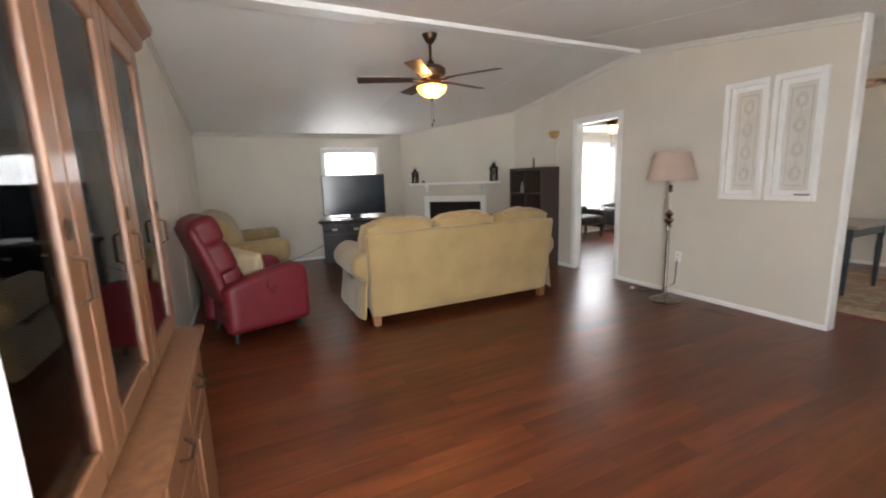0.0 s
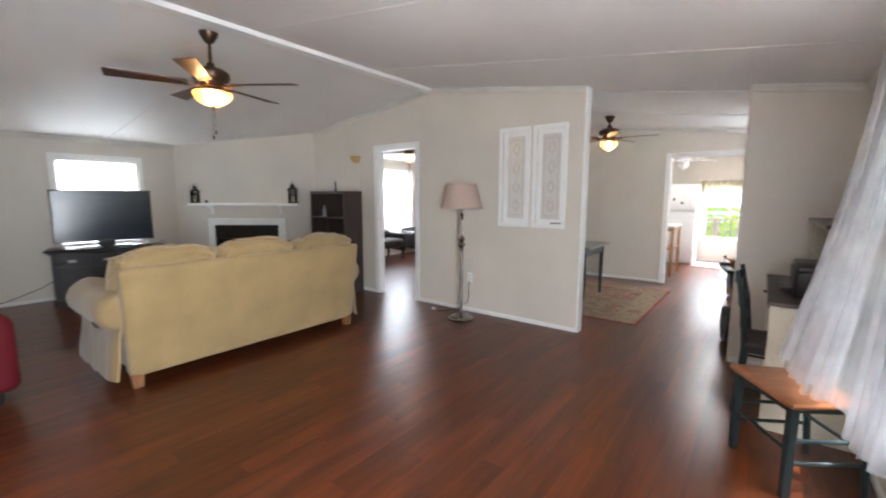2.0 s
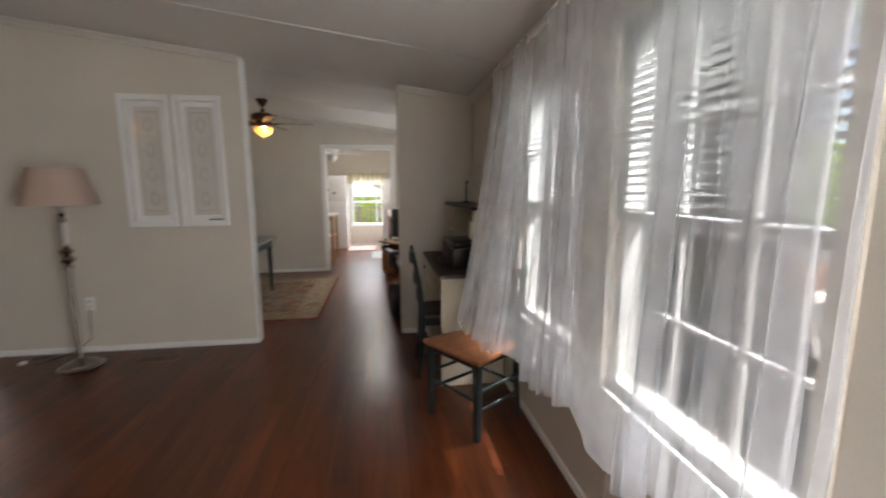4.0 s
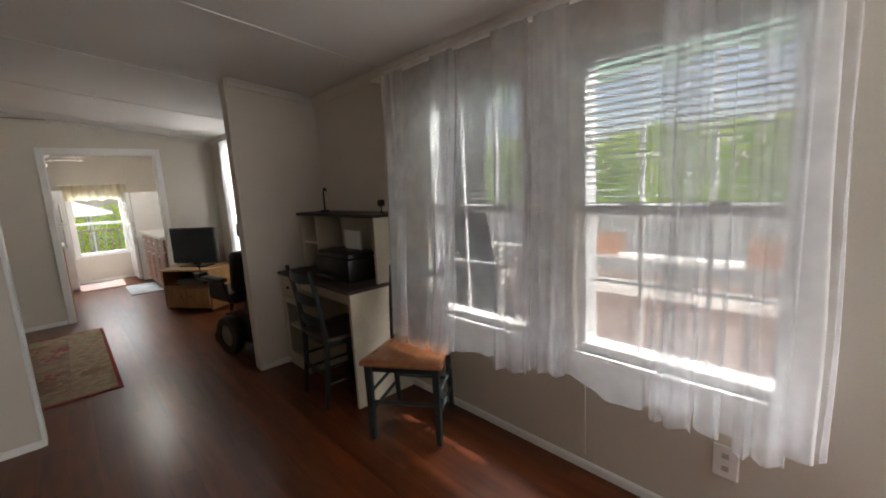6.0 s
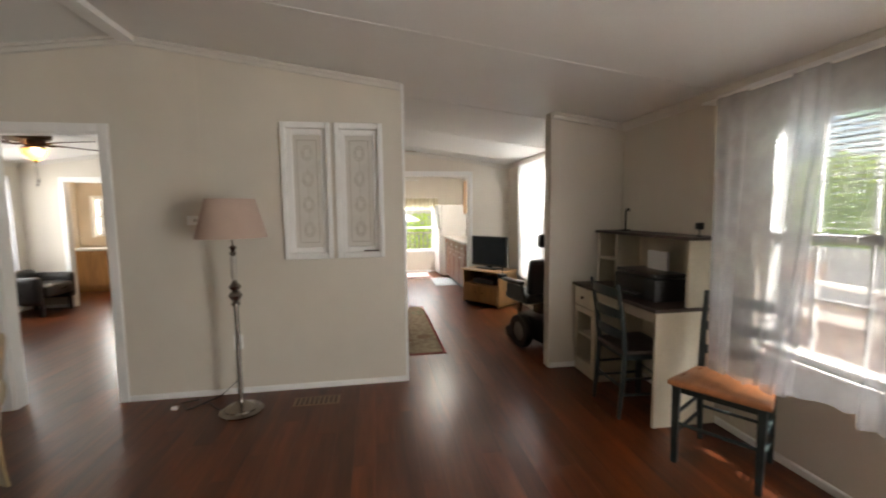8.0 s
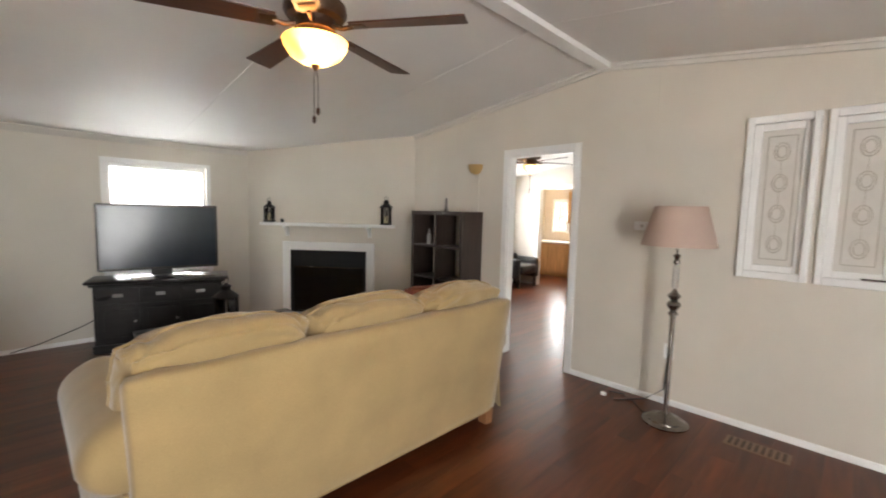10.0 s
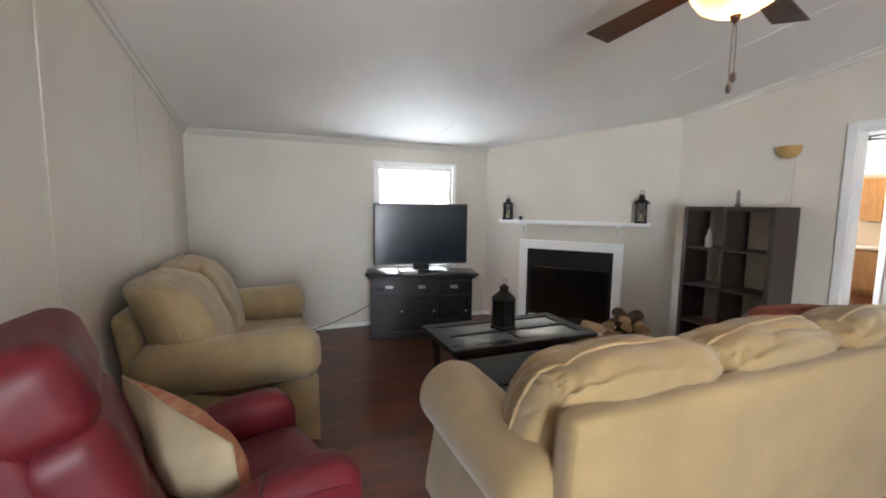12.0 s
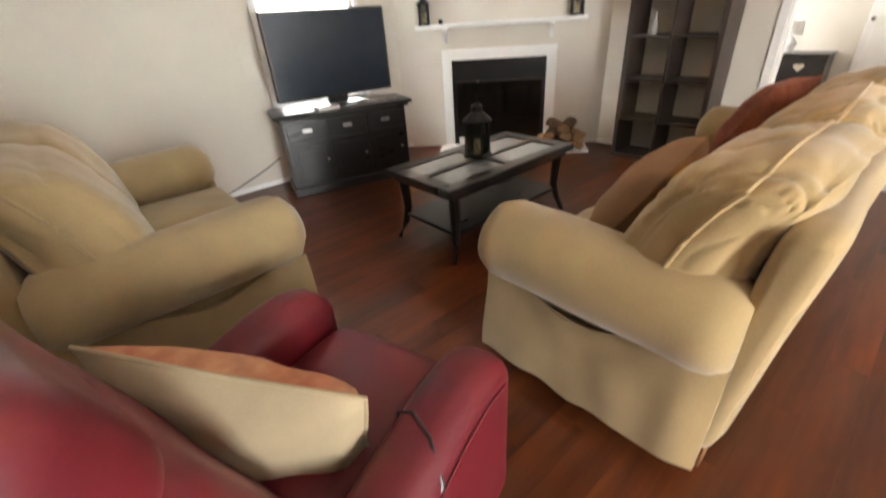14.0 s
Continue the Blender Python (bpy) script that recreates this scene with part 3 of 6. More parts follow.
    for sx in (-1, 1):
        for y in (0.08, depth - 0.12):
            bm = bmesh.new()
            slab([(-0.03, 0), (0.03, 0), (0.04, 0.10), (-0.04, 0.10)], -0.035, 0.035, bm)
            bm.transform(Matrix.Translation((sx * (w - 0.05), y, 0)))
            part("leg", bm, M_LEG, s)
    return s


M_LEG = mat("brown_stained_leg", (0.26, 0.12, 0.05), 0.4, var=0.2, scale=5, fine=30, stretch=(8, 8, 1), bump=0.04)
sofa("sofa", "tan microfibre three-seat sofa with rolled arms and slumped cushions", (4.16, 4.12, 0), 0, 2.04, 3, M_TAN, 0.895, 0.91, 0.985)
sofa("loveseat", "olive-tan two-seat sofa with rolled arms against the wall", (1.67, 6.42, 0), -90, 1.36, 2, M_TAN2, 0.88, 0.95, 1.02)


def recliner(at, turn):
    """A leather recliner; local y toward its front."""
    s = thing("recliner", "dark red leather recliner chair leaning back slightly", "armchair", at, turn)
    part("seat", soft(0.235, 0.31, 0.10, 0.07, 14, puff=0.035, crumple=0.006), M_RED, s, smooth=True, sharp=80).location = (0, 0.09, 0.40)
    part("base", box(-0.28, 0.28, -0.30, 0.34, 0.09, 0.30, 0.02), M_RED, s, smooth=True)
    for fx in (-0.27, 0.27):
        for fy in (-0.27, 0.30):
            part("foot", lathe([(0, 0), (0.022, 0), (0.028, 0.10), (0, 0.10)], 12, (fx, fy, 0)), M_BLACK, s)
    part("footrest", soft(0.235, 0.035, 0.16, 0.03, 10, crumple=0.004), M_RED, s, smooth=True, sharp=80).location = (0, 0.385, 0.22)
    for sx in (-1, 1):
        bm = soft(0.082, 0.375, 0.275, 0.07, 18, crumple=0.004, seed=4 + sx)
        for v in bm.verts:                                 # the top rises to the front and rounds down over it
            y = v.co.y
            h = 0.645 - 0.27 * max(0.0, 0.16 - y) ** 1.25 - 2.2 * max(0.0, y - 0.22) ** 2
            v.co.z = 0.09 + (v.co.z + 0.275) / 0.55 * (h - 0.09)
        bm.transform(Matrix.Translation((sx * 0.30, 0.02, 0)))
        arm = part("arm", bm, M_RED, s, smooth=True, sharp=80)
        line = tube([(sx * 0.383, y, 0.585 - 0.27 * max(0.0, 0.16 - y) ** 1.25 - 2.2 * max(0.0, y - 0.22) ** 2) for y in (-0.28, -0.15, 0.0, 0.12, 0.22, 0.32)], 0.003, 6)
        part("seam", line, M_RED, arm, smooth=True)
    lean = pose(0, -0.20, 0.43, 19)
    for name, z, hz, hy, hx in (("lumbar_cushion", 0.10, 0.165, 0.105, 0.255), ("back_cushion", 0.345, 0.155, 0.11, 0.275), ("headrest", 0.59, 0.13, 0.115, 0.28)):
        bm = soft(hx, hy, hz, 0.08, 16, crumple=0.006, seed=int(z * 50))
        for v in bm.verts:                                 # pulled creases along the seams between the cushions
            e = abs(v.co.z) / hz
            if v.co.y > 0.02 and e > 0.5:
                v.co.y -= 0.012 * max(0.0, 1 - 4 * abs(noise.noise(Vector((v.co.x * 16, z * 9, v.co.z * 4))))) * (e - 0.5)
        bm.transform(lean @ Matrix.Translation((0, 0, z)))
        part(name, bm, M_RED, s, smooth=True, sharp=80)
    bm = soft(0.265, 0.05, 0.36, 0.04, 10)
    for v in bm.verts:
        v.co.y -= 0.03 * (v.co.z < 0) * (-v.co.z / 0.36)
    bm.transform(lean @ Matrix.Translation((0, -0.085, 0.31)))
    part("back_shell", bm, M_RED, s, smooth=True, sharp=60)
    return s


RC_AT, RC_TURN = (2.165, 4.765, 0), -72
recliner(RC_AT, RC_TURN)

shelf = thing("cube_shelf", "dark brown cube shelf unit against the wall, nearly empty", "shelf", (6.21, 5.695, 0), 0)
for y0, y1 in ((-0.395, -0.355), (0.355, 0.395), (-0.01, 0.01)):
    part("upright", box(-0.165, 0.155, y0, y1, 0, 1.464, 0.002), M_ESP, shelf)
for z in (0.0, 0.362, 0.716, 1.07, 1.424):
    h = 0.04 if z in (0.0, 1.424) else 0.018
    for ya, yb in ((-0.355, -0.01), (0.01, 0.355)):
        part("board", box(-0.163, 0.155, ya, yb, z, z + h, 0.001), M_ESP, shelf)



def put(name, bm, material, parent, at=(0, 0, 0), turn=(0, 0, 0), label="", smooth=False, sharp=40):
    """A part at its own place under its thing."""
    ob = part(name, bm, material, parent, label, smooth, sharp=sharp)
    ob.matrix_basis = pose(*at, *turn)
    return ob


# ---- television corner ----
tv_stand = thing("tv_stand", "black painted wooden television cabinet with drawers", "cabinet", (3.86, 7.44, 0), -16)
part("body", box(-0.55, 0.55, 0.0, 0.36, 0.05, 0.68, 0.006), M_DARK, tv_stand)
part("top", box(-0.61, 0.61, -0.06, 0.38, 0.683, 0.715, 0.012), M_DARK, tv_stand, smooth=True)
part("cornice", box(-0.58, 0.58, -0.035, 0.37, 0.655, 0.683, 0.01), M_DARK, tv_stand)
part("plinth", box(-0.565, 0.565, -0.03, 0.36, 0.0, 0.08, 0.008), M_DARK, tv_stand)
M_PLATE = mat("pewter_handle", (0.45, 0.44, 0.42), 0.3, metal=0.9, var=0.1, bump=0.02)
for k, x in enumerate((-0.52, -0.17, 0.18)):
    d = part("drawer", box(x, x + 0.335, -0.014, 0.0, 0.49, 0.635, 0.004), M_DARK, tv_stand)
    part("handle", box(x + 0.125, x + 0.205, -0.024, -0.014, 0.548, 0.582, 0.004), M_PLATE, d, "pewter cup handle")
    d = part("door", box(x, x + 0.335, -0.014, 0.0, 0.10, 0.475, 0.004), M_DARK, tv_stand)
    part("door_panel", box(x + 0.05, x + 0.285, -0.020, -0.014, 0.15, 0.425, 0.004), M_DARK, d)
    part("knob", lathe([(0, 0.022), (0.011, 0.018), (0.012, 0.01), (0.005, 0.006), (0.005, 0)], 10), M_PLATE, d).matrix_basis = pose(x + 0.30, -0.014, 0.30, 90)

tv = thing("television", "large flat-screen television, switched off, on a black cabinet", "television", (3.90, 7.585, 0.716), -9)
part("housing", box(-0.525, 0.525, 0.0, 0.05, 0.075, 0.745, 0.01), M_BLACK, tv)
part("screen", box(-0.503, 0.503, -0.003, 0.004, 0.10, 0.723), M_SCREEN, tv)
part("neck", box(-0.09, 0.09, 0.01, 0.05, 0.015, 0.10, 0.01), M_BLACK, tv)
part("foot", box(-0.26, 0.26, -0.09, 0.15, 0.0, 0.018, 0.008), M_BLACK, tv)
cb = thing("cable_box", "small white cable box on the television cabinet", "electronics", (3.72, 7.47, 0.716), -12)
part("case", box(-0.09, 0.09, -0.05, 0.05, 0.0, 0.03, 0.005), M_WHITE, cb)
sb = thing("remote_control", "slim grey remote control on the television cabinet", "remote control", (4.20, 7.36, 0.716), -24)
part("case", box(-0.13, 0.13, -0.022, 0.022, 0, 0.016, 0.005), M_NICKEL, sb)
cable = thing("power_cable", "thin black power cable hanging along the wall", "cable", (3.0, 8.05, 0))
part("cord", tube([(-0.25, 0.03, 0.012), (-0.05, 0.035, 0.06), (0.12, 0.035, 0.12), (0.28, 0.03, 0.18), (0.42, 0.0, 0.26)], 0.005, 6), M_BLACK, cable, smooth=True)

# ---- coffee table ----
table = thing("coffee_table", "dark wood coffee table with glass panes and curved legs", "coffee table", (4.05, 5.97, 0), 0)
bm = bmesh.new()
for y in (-0.27, 0.27):
    box(-0.60, 0.60, y - 0.05, y + 0.05, 0.455, 0.50, 0.008, bm)
for x in (-0.55, 0.0, 0.55):
    w = 0.05 if x else 0.03
    box(x - w, x + w, -0.22, 0.22, 0.457, 0.499, 0.004, bm)
for sy in (-1, 1):
    box(-0.5, 0.5, -0.025, 0.025, 0.459, 0.498, 0.004, bm) if sy > 0 else None
part("top_frame", bm, M_DARK, table)
# pale grey base colour stands in for the wall mirrored in the panes
M_TABLE_GLASS = mat("glass_painted_reflection", (0.34, 0.36, 0.36), 0.05, var=0.06, bump=0.0, spec=1.0, coat=1.0)
for x in (-0.265, 0.265):
    for y in (-0.122, 0.122):
        part("pane", box(x - 0.236, x + 0.236, y - 0.098, y + 0.098, 0.482, 0.490), M_TABLE_GLASS, table, "glass pane with the wall's pale reflection in its colour")
part("apron", box(-0.555, 0.555, -0.285, 0.285, 0.415, 0.455, 0.004), M_DARK, table)
part("lower_shelf", box(-0.52, 0.52, -0.255, 0.255, 0.165, 0.185, 0.006), M_DARK, table)
for sx in (-1, 1):
    for sy in (-1, 1):
        pts = [(0.51, 0.25, 0.44), (0.50, 0.245, 0.34), (0.495, 0.24, 0.22), (0.515, 0.255, 0.11), (0.56, 0.285, 0.0)]
        bm = tube([(sx * x, sy * y, z) for x, y, z in pts], [0.035, 0.032, 0.027, 0.022, 0.018], 8)
        part("leg", bm, M_DARK, table, smooth=True)

M_CANDLE = mat("ivory_wax", (0.72, 0.62, 0.38), 0.5, var=0.06)


def lantern(at, turn, scale=1.0):
    s = thing("lantern", "black iron candle lantern with crossed bars and glass", "lantern", at, turn, group="candle lanterns")
    h, w = 0.19 * scale, 0.052 * scale
    part("base", box(-w - 0.012, w + 0.012, -w - 0.012, w + 0.012, 0, 0.022, 0.004), M_IRON, s)
    for sx in (-1, 1):
        for sy in (-1, 1):
            part("post", box(sx * w - 0.005, sx * w + 0.005, sy * w - 0.005, sy * w + 0.005, 0.022, 0.022 + h), M_IRON, s)
    for k in range(4):
        bm = bmesh.new()
        tube([(-w, 0, 0.025), (w, 0, 0.02 + h)], 0.0028, 5, bm)
        tube([(w, 0.001, 0.025), (-w, 0.001, 0.02 + h)], 0.0028, 5, bm)
        bm.transform(pose(0, 0, 0, 0, 0, 90 * k) @ Matrix.Translation((0, -w, 0)))
        part("cross_bars", bm, M_IRON, s)
        bm = box(-w + 0.004, w - 0.004, -w + 0.004, -w + 0.006, 0.024, 0.018 + h)
        bm.transform(pose(0, 0, 0, 0, 0, 90 * k))
        part("pane", bm, M_GLASS, s)
    top = 0.022 + h
    part("roof", lathe([(w * 1.6, top), (w * 1.62, top + 0.012), (w * 0.75, top + 0.05 * scale), (w * 0.6, top + 0.055 * scale), (w * 0.6, top + 0.08 * scale),
                        (w * 0.7, top + 0.085 * scale), (0.0, top + 0.105 * scale)], 16), M_IRON, s)
    ring = [(0.022 * math.cos(a * math.pi / 8), 0, top + 0.12 * scale + 0.022 * math.sin(a * math.pi / 8)) for a in range(17)]
    part("ring", tube(ring, 0.003, 5), M_IRON, s)
    part("candle", lathe([(0, 0.022), (0.026, 0.022), (0.026, 0.11), (0.0, 0.112)], 14), M_CANDLE, s, "ivory pillar candle")
    return s


lantern((4.02, 5.99, 0.50), 18, 1.12)

# ---- fireplace in the corner; local x along the slanting wall, y into it ----
FP = (5.685, 7.275)
FT = -49.1
fire = thing("fireplace", "corner fireplace with white surround, black firebox and mantel shelf", "fireplace", (*FP, 0), FT)
bm = bmesh.new()
box(-0.615, -0.515, -0.05, 0.0, 0.03, 1.03, 0.004, bm)
box(0.485, 0.585, -0.05, 0.0, 0.03, 1.03, 0.004, bm)
box(-0.515, 0.485, -0.05, 0.0, 0.925, 1.03, 0.004, bm)
part("surround", bm, M_TRIM, fire, "white painted surround")
bm = bmesh.new()
box(-0.515, 0.485, -0.035, 0.0, 0.70, 0.925, 0.003, bm)
box(-0.515, -0.475, -0.035, 0.0, 0.03, 0.70, 0.003, bm)
box(0.445, 0.485, -0.035, 0.0, 0.03, 0.70, 0.003, bm)
box(-0.475, 0.445, -0.035, 0.0, 0.03, 0.09, 0.003, bm)
part("firebox_front", bm, M_BLACK, fire, "black metal firebox front")
part("louvre", box(-0.46, 0.43, -0.041, -0.035, 0.70, 0.712), M_NICKEL, fire)
M_SOOT = mat("sooty_brick", (0.045, 0.034, 0.028), 0.6, var=0.5, scale=9, fine=50, bump=0.3)
part("fireback", box(-0.475, 0.445, -0.008, -0.003, 0.09, 0.70), M_SOOT, fire, "sooty brick behind the glass")
for z, x0 in ((0.12, -0.30), (0.20, -0.22), (0.27, -0.1)):
    part("ceramic_log", tube([(x0, -0.016, z), (x0 + 0.25, -0.018, z + 0.03), (x0 + 0.5, -0.016, z + 0.01)], 0.012, 8), M_SOOT, fire)
M_DOORGLASS = glass_mat("smoked_door_glass", (0.75, 0.75, 0.75))
for a, b in ((-0.475, -0.017), (-0.013, 0.445)):
    part("glass_door", box(a, b, -0.033, -0.029, 0.09, 0.70), M_DOORGLASS, fire)
part("mantel_shelf", box(-0.865, 0.845, -0.15, 0.0, 1.235, 1.275, 0.006), M_TRIM, fire, "white painted mantel shelf")
for x in (-0.56, 0.52):
    bm = bmesh.new()
    slab([(0.0, 1.235), (-0.12, 1.235), (-0.12, 1.215), (-0.06, 1.19), (-0.03, 1.13), (-0.02, 1.10), (0.0, 1.10)], x - 0.02, x + 0.02, bm, axis="x")
    part("bracket", bm, M_TRIM, fire)
part("hearth", box(-0.66, 0.93, -0.41, -0.05, 0.0, 0.03, 0.004), M_TRIM, fire, "low white hearth slab")


def on_fire_wall(x, y, z):
    a = radians(FT)
    return (FP[0] + x * math.cos(a) - y * math.sin(a), FP[1] + x * math.sin(a) + y * math.cos(a), z)


lantern(on_fire_wall(-0.77, -0.075, 1.275), FT, 0.85)
lantern(on_fire_wall(0.745, -0.075, 1.275), FT, 1.0)
cup = thing("candle_cup", "tiny dark votive cup on the mantel shelf", "cup", on_fire_wall(-0.60, -0.08, 1.275))
part("cup", lathe([(0, 0), (0.02, 0), (0.024, 0.045), (0.02, 0.045), (0.018, 0.008), (0, 0.008)], 14), M_BLACK, cup, smooth=True)
M_BARK = mat("bark", (0.13, 0.075, 0.042), 0.9, var=0.5, scale=14, fine=60, bump=0.7, dist=0.01)
M_SPLIT = mat("split_firewood", (0.46, 0.29, 0.15), 0.8, var=0.25, scale=9, fine=60, bump=0.4, dist=0.006)
random.seed(5)
for k, (x, y, z, tilt) in enumerate(((0.50, -0.27, 0.03, 8), (0.61, -0.24, 0.03, -5), (0.72, -0.26, 0.03, 12), (0.83, -0.24, 0.03, -10), (0.555, -0.25, 0.125, -14),
                                     (0.665, -0.24, 0.12, 6), (0.775, -0.25, 0.12, 20), (0.61, -0.24, 0.21, 16), (0.72, -0.25, 0.205, -18), (0.35, -0.20, 0.03, 60))):
    fw = thing("firewood_log", "split firewood log with rough bark in a pile", "firewood", on_fire_wall(x, y, z), FT + 90 + tilt, group="firewood pile")
    n, r, ln = 9, random.uniform(0.058, 0.072), random.uniform(0.15, 0.19)
    ang = random.uniform(-40, 40)
    prof = [(r * (0.9 + 0.2 * random.random()) * math.cos(radians(a + ang)), r + 0.9 * r * (0.9 + 0.15 * random.random()) * math.sin(radians(a + ang)))
            for a in range(-30, 215, 27)]
    lowest = min(p[1] for p in prof)
    prof = [(p[0], p[1] - lowest) for p in prof]
    bm = bmesh.new()
    slab(prof, -ln, ln, bm, axis="x")
    part("bark", bm, M_BARK if k % 3 else M_SPLIT, fw)
    bm = bmesh.new()
    slab([(p[0] * 0.9, 0.006 + p[1] * 0.9) for p in prof], -ln - 0.004, ln + 0.004, bm, axis="x")
    part("cut_end", bm, M_SPLIT, fw, "pale cut end")
tray = thing("paper_stack", "flat tan papers lying on the floor by the hearth", "paper", on_fire_wall(0.45, -0.50, 0.001), FT + 10)
part("sheet", box(-0.14, 0.14, -0.07, 0.07, 0, 0.008, 0.002), mat("tan_card", (0.45, 0.28, 0.2), 0.7), tray)
card = thing("hearth_card", "small white card standing on the hearth", "card", on_fire_wall(-0.38, -0.13, 0.03), FT)
bm = bmesh.new()
slab([(-0.02, 0), (0.02, 0), (0.004, 0.10), (-0.004, 0.10)], -0.07, 0.07, bm, axis="x")
part("folded_card", bm, M_WHITE, card)
grate = thing("fireplace_tool_tray", "low black iron tray on the hearth", "tray", on_fire_wall(-0.12, -0.25, 0.03), FT)
bm = bmesh.new()
box(-0.16, 0.16, -0.07, 0.07, 0.0, 0.012, 0.003, bm)
for x in (-0.15, 0.15):
    box(x - 0.008, x + 0.008, -0.07, 0.07, 0.012, 0.05, 0.003, bm)
part("tray", bm, M_IRON, grate)

fig = thing("figurine", "small dark and white figurine on the shelf top", "figurine", (6.22, 5.71, 1.465))
tagged(part("body", lathe([(0, 0), (0.026, 0), (0.024, 0.02), (0.012, 0.035), (0.02, 0.06), (0.011, 0.085), (0.017, 0.105), (0.013, 0.13), (0.006, 0.145), (0, 0.155)], 12),
            mat("speckled_glaze", (0.3, 0.26, 0.24), 0.4, var=0.9, scale=30, second=(0.03, 0.02, 0.02)), fig, smooth=True))
bott = thing("glass_bottle", "small clear bottle on an upper shelf board", "bottle", (6.15, 5.90, 1.089))
part("bottle", lathe([(0, 0), (0.028, 0), (0.03, 0.09), (0.012, 0.13), (0.012, 0.17), (0, 0.17)], 14), mat("pale_glass", (0.4, 0.4, 0.38), 0.15), bott, smooth=True)


# ---- wall sconce, switch plates, vents ----
sc = thing("wall_sconce", "amber half-bowl wall light with a cord cover below", "wall lamp", (PART - 0.001, 5.44, 1.92))
bm = bmesh.new()
prof = [(0.02, -0.05), (0.06, -0.035), (0.085, 0.0), (0.095, 0.05), (0.09, 0.052), (0.08, 0.01), (0.05, -0.02), (0.0, -0.03)]
lathe([(0, -0.055)] + prof, 20, bm=bm)
for v in bm.verts:
    v.co.x = min(v.co.x, 0.0)
part("bowl", bm, mat("amber_glass", (0.52, 0.33, 0.12), 0.3, var=0.15), sc, "amber glass half bowl", smooth=True)
part("cord_cover", box(-0.012, 0, -0.05, -0.02, -0.455, -0.05, 0.003), M_WALL, sc, "painted cord cover")


M_SOCKET = mat("socket_shade", (0.52, 0.50, 0.46), 0.5)


def plate(name, label, at, turn, dark, w=0.035, h=0.058):
    s = thing(name, label, "wall plate", at, turn)
    part("cover", box(-w, w, -0.007, 0, -h, h, 0.003), M_TRIM, s)
    for z in dark:
        part("socket", box(-0.012, 0.012, -0.009, -0.007, z - 0.011, z + 0.011, 0.002), M_SOCKET, s)
    return s


plate("wall_outlet", "white double wall outlet above the baseboard", (3.41, SOUTH, 0.32), 180, (-0.025, 0.025), 0.042, 0.065)
plate("thermostat", "white thermostat with a small dark display", (PART, 3.68, 1.385), -90, (0.0,), 0.06, 0.035)
plate("wall_outlet", "white wall outlet behind the floor lamp", (PART, 3.42, 0.42), -90, (-0.022, 0.022))
plate("wall_switch", "white light switch beside the doorway", (BED_E, 6.20, 1.2), -90, (0.0,))
vent = thing("floor_vent", "tan metal floor register set in the floor", "vent", (6.14, 2.80, 0.0), 0)
part("frame", box(-0.075, 0.075, -0.17, 0.17, 0.0, 0.004, 0.001), mat("tan_metal", (0.24, 0.15, 0.10), 0.45, metal=0.3), vent)
for k in range(9):
    y = -0.14 + 0.035 * k
    part("slat", box(-0.055, 0.055, y - 0.009, y + 0.009, 0.004, 0.007), M_BRONZE, vent)

# ---- floor lamp ----
lamp = thing("floor_lamp", "turned dark nickel floor lamp with a beige fabric shade", "floor lamp", (6.07, 3.32, 0))
part("foot", lathe([(0, 0), (0.145, 0), (0.15, 0.012), (0.12, 0.025), (0.115, 0.035), (0.06, 0.05), (0.03, 0.075), (0, 0.075)], 28), M_NICKEL, lamp, smooth=True)
part("pole", lathe([(0.024, 0.07), (0.016, 0.10), (0.016, 0.78), (0.03, 0.785), (0.03, 0.80), (0.018, 0.81), (0.04, 0.84), (0.046, 0.855), (0.04, 0.87), (0.02, 0.885),
                    (0.04, 0.91), (0.042, 0.92), (0.02, 0.945), (0.013, 0.96), (0.013, 1.14), (0.022, 1.145), (0.022, 1.16), (0.013, 1.17), (0.025, 1.20), (0.0, 1.215)], 18),
     M_NICKEL, lamp, smooth=True)
part("crystal_collar", lathe([(0.018, 0.97), (0.021, 1.0), (0.021, 1.1), (0.016, 1.135)], 14), mat("pale_crystal", (0.5, 0.47, 0.43), 0.1), lamp, smooth=True)
M_SHADE = mat("beige_shade_cloth", (0.50, 0.375, 0.31), 0.9, var=0.05, scale=8, fine=200, bump=0.1)
sh = part("shade", lathe([(0.235, 1.265), (0.16, 1.535), (0.155, 1.535), (0.229, 1.267), (0.235, 1.265)], 36), M_SHADE, lamp, "beige tapered fabric shade", smooth=True)
part("spider", tube([(-0.158, 0, 1.515), (0, 0, 1.505), (0.158, 0, 1.515)], 0.004, 6), M_NICKEL, sh)
part("harp", tube([(0, 0, 1.21), (0.05, 0, 1.28), (0.05, 0, 1.42), (0, 0, 1.51), (-0.05, 0, 1.42), (-0.05, 0, 1.28), (0, 0, 1.21)], 0.003, 6), M_NICKEL, lamp)
cord = thing("lamp_cord", "dark electric cord lying in loops on the floor", "cable", (6.20, 3.60, 0))
part("cord", tube([(-0.12, -0.24, 0.006), (-0.08, -0.10, 0.006), (0.06, 0.02, 0.006), (-0.05, 0.12, 0.006), (0.08, 0.22, 0.006), (0.12, 0.10, 0.006), (0.02, 0.05, 0.012),
                  (0.12, -0.05, 0.02), (0.175, -0.17, 0.12), (0.185, -0.18, 0.38)], 0.005, 6), M_BLACK, cord, smooth=True)
part("plug", box(-0.03, 0.0, 0.20, 0.24, 0.0, 0.025, 0.005), M_TRIM, cord)

